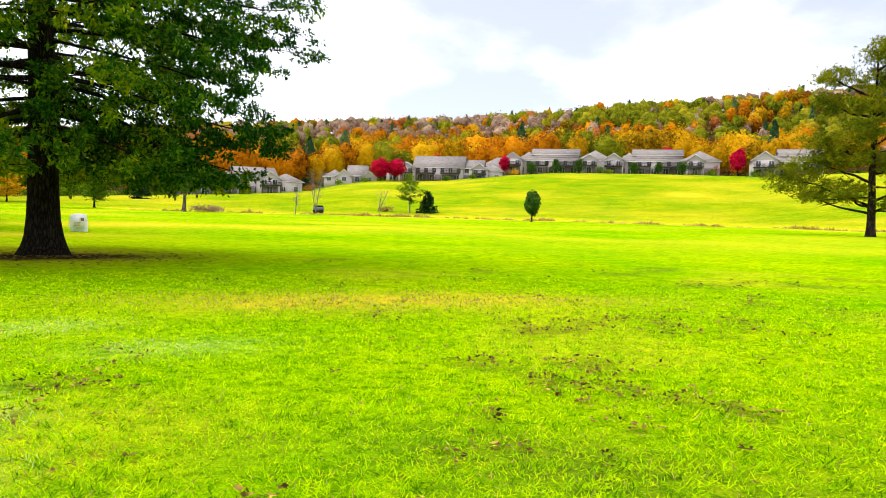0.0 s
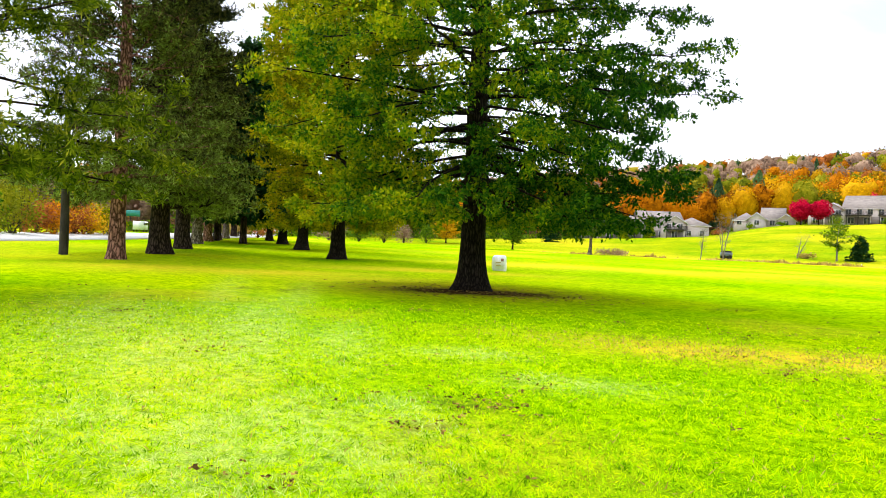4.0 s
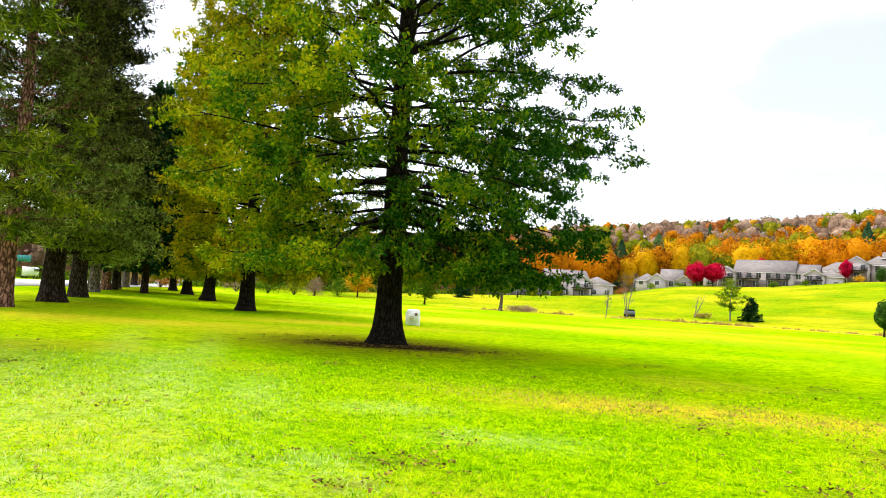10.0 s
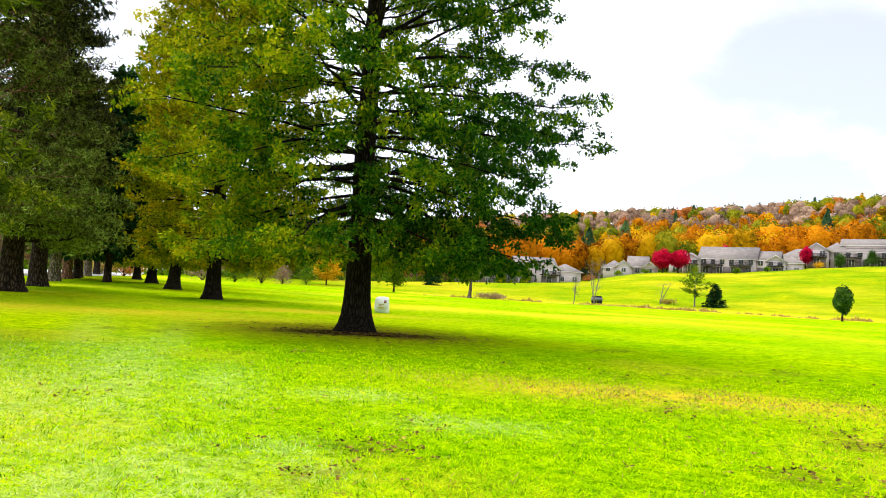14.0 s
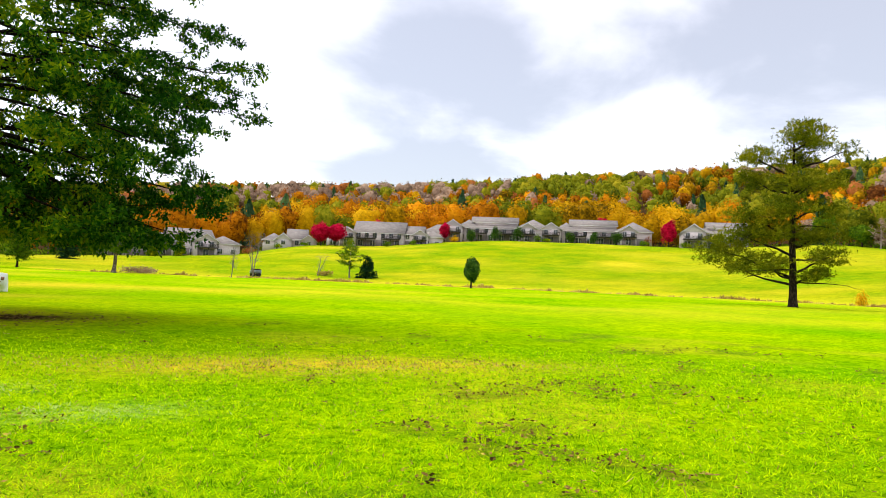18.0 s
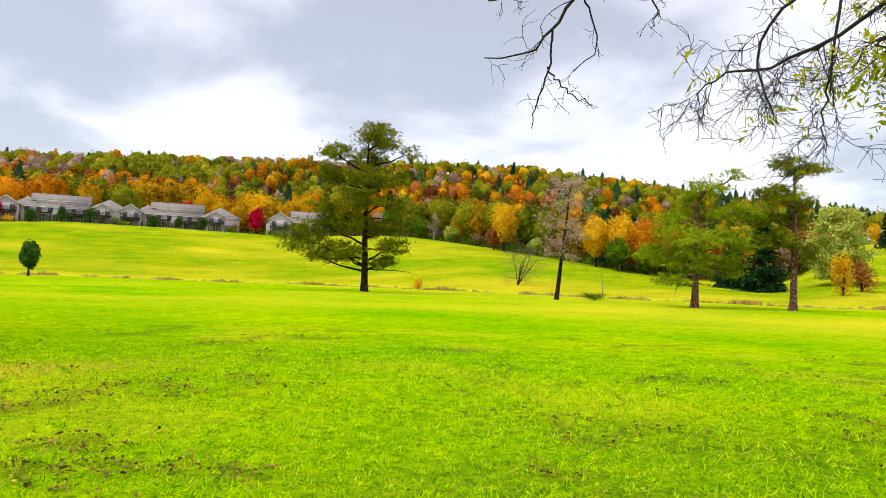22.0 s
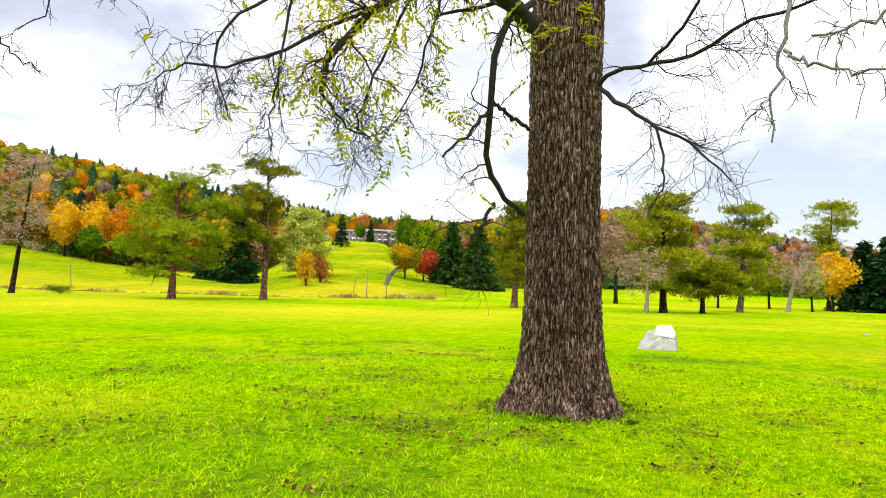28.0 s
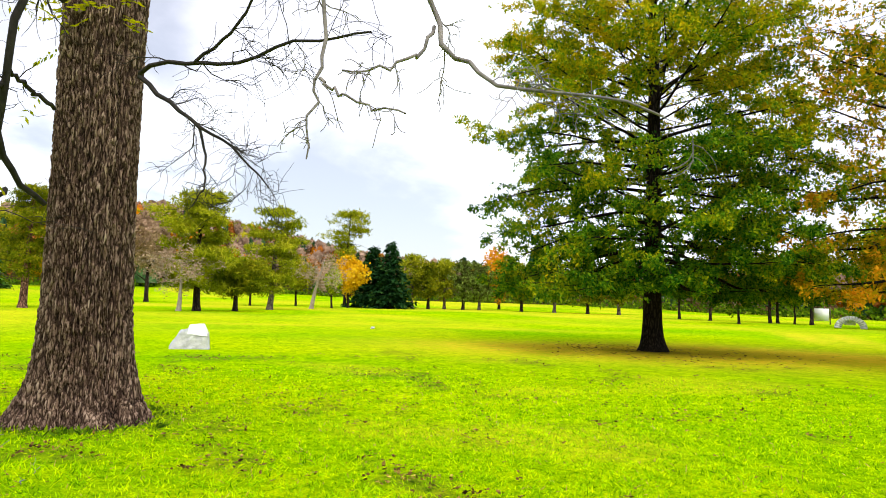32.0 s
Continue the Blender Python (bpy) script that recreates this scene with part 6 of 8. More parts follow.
for k, (a, rr, h, w, lf) in enumerate(((-35.4, 238, 7.0, 3.4, "bush"), (-37.9, 232, 5.4, 2.7, "willow"), (-38.8, 236, 11.2, 3.8, "yellow"), (-40.2, 228, 4.6, 2.4, "wood_brown"), (-42.2, 214, 16.5, 5.0, "yellow"), (-41.4, 214, 7.0, 2.6, "rust"),
                                      (-44.9, 212, 6.0, 3.0, "willow"), (-34.6, 242, 9.0, 4.0, "wood_olive"), (-33.0, 246, 10, 4.0, "bush"))):
    crown_tree("wood_edge_tree", a, rr, h, w, {"yellow": "bright golden tree at the wood's edge", "willow": "light green bush at the wood's edge", "rust": "orange-red bush at the wood's edge"}.get(lf, "tree at the wood's edge"), lf, 110 + k, 4200, 0.5, 0.4)
for k, (a, rr, h, w, lf) in enumerate(((-49.5, 196, 15, 5.0, "yellow"), (-51.5, 194, 16, 5.0, "yellow"), (-53.2, 192, 16, 5.0, "orange"), (-54.8, 192, 15, 4.5, "orange"), (-51.2, 188, 8.5, 3.6, "bush"), (-53.4, 187, 8, 3.4, "bush"), (-56.6, 186, 12, 4.5, "bush"))):
    crown_tree("wood_edge_tree", a, rr, h, w, "tree with autumn leaves at the foot of the woods", lf, 120 + k, 4600, 0.5, 0.6)

bare_tree("pale_bare_tree", -36.5, 234, 8.0, 3.0, "pale pinkish bare tree at the wood's edge", 119, "twig_pale", 0.16, 16, 0.15, (15, 65), depth=1, length=1.6, n=7, haze=("dead_twig", 5, 0.6))

# ---- the lawn below the lodge, and its trees ----
spruce("yew", -69.4, 262, 12.0, 3.0, "dark ragged conifer on the lawn", "spruce", 131, 0.3, 1.2, 18)
spruce("cypress", -71.7, 318, 10.0, 2.1, "dark pointed conifer before the lodge", "spruce", 132, 0.2, 0.1, 22)
crown_tree("garden_tree", -70.9, 322, 8.5, 3.0, "small tree before the lodge", "bush", 133, 2000, 0.5)
crown_tree("golden_tree", -68.7, 275, 9.0, 2.6, "golden tree at the lawn's edge", "yellow", 134, 2000, 0.5)
crown_tree("red_leaved_tree", -67.6, 240, 12.0, 3.2, "orange-red tree at the lawn's edge", "rust", 135, 2600, 0.5)
crown_tree("turning_tree", -74.6, 165, 8.6, 4.6, "rounded green and orange autumn tree", "oak_orange", 136, 5200, 0.4, 1.2)
crown_tree("turning_tree", -76.1, 172, 8.0, 4.2, "spreading red-leaved tree beside the lawn", "scarlet", 137, 3600, 0.4, 0.8)
for k, (a, rr, h, w, lf) in enumerate(((-74.6, 222, 17, 5.0, "bush"), (-76.2, 215, 18, 5.2, "oak"), (-77.4, 230, 17, 4.6, "wood_olive"), (-78.2, 240, 20, 4.0, "rust"), (-82.0, 190, 14, 4.5, "wood_olive"), (-83.4, 200, 15, 4.5, "rust"), (-85.5, 190, 14, 5, "wood_brown"))):
    crown_tree("park_tree", a, rr, h, w, "broad park tree beside the lawn", lf, 140 + k, 3800, 0.55, 1.4)
spruce("dark_spruce", -78.3, 175, 15.5, 5.6, "broad dark spruce at the park's edge", "spruce_small", 147, 0.3, 0.6, 26, density=0.9)
spruce("dark_spruce", -80.5, 165, 15.0, 5.4, "broad dark spruce at the park's edge", "spruce_small", 148, 0.3, 1.0, 26, density=0.9)
conifer("scots_pine", -83.5, 77, 11.8, 3.0, 3.0, "pine with a pinkish forked trunk", "pine", "bark_pine", n_limb=28, clusters=1700, needles=7, length=0.5, width=0.04, trunk_r=0.34, seed=149, lean=(0.0, -0.03), shape="open")

# ---- the row of trees beyond the second boulder ----
conifer("white_pine", -95.0, 76, 12.2, 4.0, 2.2, "full pine with yellow-green needles", "pine_gold", "bark_dark", n_limb=30, clusters=2800, plates=24, needles=7, length=0.5, width=0.055, trunk_r=0.36, seed=151, spread=(0.7, 0.22), shape="open", rise=(-10, 45), group="field trees")
bare_tree("dead_tree", -93.7, 74, 5.4, 4.8, "low spreading dead tree with pinkish twigs", 152, "twig_pale", 0.22, 20, 0.5, (-12, 22), depth=2, length=1.7, n=7, haze=("dead_twig", 3, 0.35), group="field trees")
conifer("cedar", -97.8, 80, 5.4, 3.0, 1.8, "small flat-topped pine in the field row", "pine", "bark_dark", n_limb=22, clusters=1500, needles=9, length=0.5, width=0.04, trunk_r=0.26, seed=153, shape="open", group="field trees")
conifer("white_pine", -100.4, 92, 13.2, 3.6, 2.6, "tall pine with a leaning pale trunk", "pine_gold", "bark_grey", n_limb=28, clusters=2000, plates=24, needles=7, length=0.55, width=0.06, spread=(0.7, 0.22), trunk_r=0.36, seed=154, lean=(0.02, -0.06), shape="open", group="field trees")
bare_tree("dead_tree", -103.6, 104, 8.4, 4.6, "bent dead tree with grey arching limbs", 155, "twig_pale", 0.3, 20, 0.35, (10, -20), lean=(-0.10, -0.16), depth=2, length=1.6, n=7, haze=("dead_twig", 2, 0.4), group="field trees")
conifer("white_pine", -106.2, 125, 17.5, 3.6, 8.5, "tall pine with a sparse high crown", "pine_gold", "bark_dark", n_limb=26, clusters=1300, plates=22, needles=7, length=0.6, width=0.05, spread=(0.75, 0.2), trunk_r=0.3, seed=157, shape="open", group="field trees")
for k, (a, rr, h, w) in enumerate(((-102.4, 128, 9, 4.0), (-105.2, 112, 6.6, 1.6), (-98.9, 118, 8, 3.6), (-106.5, 118, 9, 3.5))):
    crown_tree("field_tree", a, rr, h, w, "tree with olive leaves in the field row", ("wood_olive", "pine_light", "wood_olive", "yellow")[k], 160 + k, 2600, 0.45, 1.6)
spruce("dark_spruce", -108.4, 126, 10.8, 4.6, "broad dark spruce in the field row", "spruce", 165, 0.3, 0.9, 24, group="field trees")
spruce("dark_spruce", -109.8, 123, 11.4, 4.4, "dark spruce in the field row", "spruce", 166, 0.3, 0.9, 24, group="field trees")
for k, (a, rr, h, w, lf) in enumerate(((-111.6, 132, 10.2, 2.8, "pine_gold"), (-112.9, 130, 8.4, 2.4, "pine"), (-114.2, 134, 9.4, 2.6, "pine_gold"), (-115.7, 133, 9.0, 2.6, "pine_dark"), (-117.0, 134, 8.5, 2.6, "pine_dark"), (-120.4, 132, 9, 3, "pine"), (-123, 128, 9, 3, "pine_dark"), (-125.6, 126, 9, 3, "pine"), (-128, 124, 10, 3.2, "pine"))):
    conifer("field_pine", a, rr, h, w, 2.0, "pine with a bare lower trunk in the field row", lf, ("bark_grey", "bark_dark")[k % 2], n_limb=22, clusters=800, needles=6, length=0.65, width=0.09, trunk_r=0.28, seed=170 + k, shape="open", spread=(0.5, 0.25), group="field trees")
crown_tree("bare_tree", -91.4, 128, 17.5, 4.6, "pinkish-brown half-bare tree beyond the field", "wood_brown", 181, 5200, 0.45, 2.5)
crown_tree("orange_tree", -118.6, 150, 13.0, 4.6, "orange and gold autumn tree", "orange", 180, 5000, 0.55, 1.0)
for k, (a, rr, h, w, lf, lab) in enumerate(((-132.5, 104, 8, 3.2, "bush", "green tree at the field's far side"), (-134.7, 100, 8, 3, "oak", "green tree at the field's far side"), (-136.7, 86, 5.4, 2.9, "rust", "small red-brown tree with a short trunk"), (-138.8, 98, 9, 3.4, "oak_yellow", "yellow-green tree at the field's far side"),
                                           (-139.3, 99, 8, 2.6, "oak_yellow", "yellow-green tree at the field's far side"), (-140.4, 97, 5, 2.0, "oak", "low green tree at the field's edge"), (-141.5, 95, 10, 3.4, "oak_yellow", "green tree with a stout trunk"), (-146.5, 84, 13, 5, "oak", "dark green tree beside the stone hut"), (-149, 80, 13, 5, "oak", "dark green tree beside the stone hut"))):
    crown_tree("field_tree", a, rr, h, w, lab, lf, 185 + k, 4200, 0.4, 2.0 if k != 7 else 0.6)


# ---- sign, arched stone shelter, post, cart, road ----
def notice_board():
    root = thing("notice_board", pose(*at(-142.1, 100), 0, 0, -142.1), "white notice board on two posts at the field's edge", "sign")
    g = Geo()
    g.box((-0.75, -0.05, 0.45), (0.85, 0.05, 2.0))
    part("board", g, M["white_paint"], root)
    for x in (-0.95, 0.9):
        g = Geo()
        g.box((x, -0.07, -0.2), (x + 0.13, 0.07, 2.15))
        part("post", g, M["bark_grey"], root)


def stone_shelter():
    root = thing("stone_arch", pose(*at(-143.9, 84), 0, 0, -143.9), "low grey stone arch with a pale opening", "stone arch")
    g = Geo()
    n = 15
    for k in range(n):
        a0, a1 = math.pi * k / n, math.pi * (k + 1) / n - 0.02
        ring = []
        for rr in (0.75, 1.3):
            for a in (a0, a1):
                ring.append((math.cos(a) * rr * 1.15, math.sin(a) * rr))
        v = [(x, y, z) for y in (-0.45, 0.45) for x, z in ring]
        q = Geo()
        q.add(v, [(0, 1, 3, 2), (4, 6, 7, 5), (0, 4, 5, 1), (2, 3, 7, 6), (0, 2, 6, 4), (1, 5, 7, 3)])
        part("stone", q, M["stone"], root)
    g = Geo()
    g.box((-0.6, 0.1, 0.35), (0.45, 0.2, 0.8))
    part("panel", g, M["stone_top"], root, "white panel in the arch")


def weathered_post():
    root = thing("pole", pose(*at(60.0, 46)), "dark weathered wooden pole on the verge", "pole")
    g = Geo()
    g.tube([(0, 0, -0.3), (0.02, 0, 2), (-0.05, 0.0, 4.5), (-0.1, 0.02, 8.0)], [0.26, 0.24, 0.2, 0.16], 12)
    part("shaft", g, M["post"], root, smooth=True)


def white_stake():
    root = thing("marker_stake", pose(*at(1.2, 134)), "thin white marker stake in the meadow", "stake")
    g = Geo()
    g.tube([(0, 0, -0.1), (0, 0, 0.95), (0, 0, 1.0)], [0.06, 0.06, 0.02], 8)
    part("shaft", g, M["white_paint"], root)


def farm_cart():
    root = thing("cart", pose(*at(10.0, 138), 0, 0, 30), "small blue-grey cart beside the bare trees", "cart")
    g = Geo()
    g.box((-0.95, -0.5, 0.55), (0.95, 0.5, 1.15))
    part("body", g, M["blue_grey"], root)
    for x in (-0.55, 0.55):
        for y in (-0.58, 0.5):
            g = Geo()
            g.tube([(x, y, 0.33), (x, y + 0.1, 0.33)], [0.34, 0.34], 16)
            g.tube([(x, y - 0.002, 0.33), (x, y, 0.33)], [0.01, 0.34], 16)
            part("wheel", g, M["rubber"], root)
    g = Geo()
    g.box((-0.8, -0.45, 1.154), (0.8, 0.45, 1.45))
    part("cover", g, M["rubber"], root, "dark cover")


notice_board(), stone_shelter(), weathered_post(), white_stake(), farm_cart()


def road_strip():
    """The pale road beyond the pine row."""
    a0, a1 = np.array(at(80, 45)[:2]), np.array(at(50.5, 118)[:2])
    d = unit(a1 - a0)
    nrm = np.array([-d[1], d[0]])
    g = Geo()
    s = np.linspace(-60, 260, 160)
    near, far = a0 + d * s[:, None], a0 + d * s[:, None] + nrm * 8.0
    z = np.maximum(height(near[:, 0], near[:, 1]), height(far[:, 0], far[:, 1])) + 0.12
    v = np.concatenate([np.c_[near, z], np.c_[far, z + 0.35], np.c_[near, z - 0.3], np.c_[far, z - 0.1]])
    k, n = np.arange(159), 160
    g.add(v, np.concatenate([np.stack([k, k + 1, k + 1 + n, k + n], 1), np.stack([k, k + 2 * n, k + 1 + 2 * n, k + 1], 1)]))
    tagged(new("road", g.mesh("road", M["asphalt"])), "pale worn asphalt road beyond the pines", "road", kind="structure")


road_strip()


def gravel_path():
    """A narrow path that winds up the lawn towards the lodge."""
    way = np.array([at(a, r)[:2] for a, r in ((-73.1, 140), (-73.2, 150), (-73.4, 165), (-73.8, 185), (-74.3, 205), (-74.2, 228))])
    k = np.linspace(0, len(way) - 1, 60)
    mid = np.stack([np.interp(k, np.arange(len(way)), way[:, c]) for c in (0, 1)], 1)
    for _ in range(6):
        mid[1:-1] = (mid[:-2] + 2 * mid[1:-1] + mid[2:]) / 4
    t = unit(np.gradient(mid, axis=0))
    side = np.stack([-t[:, 1], t[:, 0]], 1) * 0.42
    g = Geo()
    le, ri = mid - side, mid + side
    z = np.maximum(height(le[:, 0], le[:, 1]), height(ri[:, 0], ri[:, 1])) + 0.15
    v = np.concatenate([np.c_[le, z], np.c_[ri, z], np.c_[le, z - 0.4], np.c_[ri, z - 0.4]])
    i, n = np.arange(59), 60
    g.add(v, np.concatenate([np.stack([i, i + n, i + n + 1, i + 1], 1), np.stack([i, i + 1, i + 1 + 2 * n, i + 2 * n], 1), np.stack([i + n, i + 3 * n, i + 1 + 3 * n, i + 1 + n], 1)]))
    tagged(new("path", g.mesh("path", M["bark_grey"])), "narrow grey gravel path up the lawn", "path", kind="structure")


gravel_path()


def parked_van(az, r):
    root = thing("van", pose(*at(az, r, 0.2), 0, 0, az + 80), "pale van with a dark window band on the far road", "van")
    g = Geo()
    g.box((-2.4, -0.95, 0.45), (2.4, 0.95, 2.1))
    part("body", g, M["white_paint"], root)
    g = Geo()
    g.box((-2.2, -0.97, 1.35), (2.2, 0.97, 1.85))
    part("window", g, M["glass"], root)
    for x in (-1.5, 1.5):
        for y in (-0.98, 0.78):
            g = Geo()
            g.tube([(x, y, 0.36), (x, y + 0.2, 0.36)], [0.36, 0.36], 14)
            g.tube([(x, y - 0.002, 0.36), (x, y, 0.36)], [0.01, 0.36], 14)
            part("wheel", g, M["rubber"], root)


def teal_sign(az, r):
    root = thing("road_sign", pose(*at(az, r), 0, 0, az), "teal sign on two poles beyond the road", "sign")
    g = Geo()
    g.box((-1.6, -0.06, 3.3), (1.6, 0.06, 4.6))
    part("panel", g, M["teal"], root)
    for x in (-1.2, 1.1):
        g = Geo()
        g.box((x, 0.07, -0.2), (x + 0.12, 0.19, 4.5))
        part("post", g, M["post"], root)


parked_van(55.0, 150)
teal_sign(55.6, 165)
for k, (a, rr, h, w, lf) in enumerate(((63.2, 80, 5, 3, "wood_olive"), (61.8, 86, 4.0, 2.6, "rust"), (60.6, 88, 4.6, 2.8, "orange"), (59.4, 92, 4.4, 2.8, "rust"), (58.4, 94, 4.0, 2.6, "yellow"), (57.2, 98, 4.6, 3.0, "oak_yellow"), (65, 76, 6, 3.2, "oak"), (62.5, 96, 9, 3.5, "wood_olive"), (59.5, 104, 9, 3.6, "oak_yellow"),
                                      (48.0, 150, 4, 4, "straw"), (46.5, 150, 3.5, 4, "rust"), (41, 160, 4.5, 4, "wood_brown"), (38.6, 158, 4, 3.4, "bush"), (36.6, 160, 5, 3.6, "wood_olive"), (35, 165, 4.4, 3.0, "wood_brown"), (33.2, 168, 5, 3.2, "bush"))):
    bush("roadside_bush", a, rr, h, w, "roadside shrub in autumn colours", lf, 200 + k, 1600, 0.3, group="roadside shrubs")


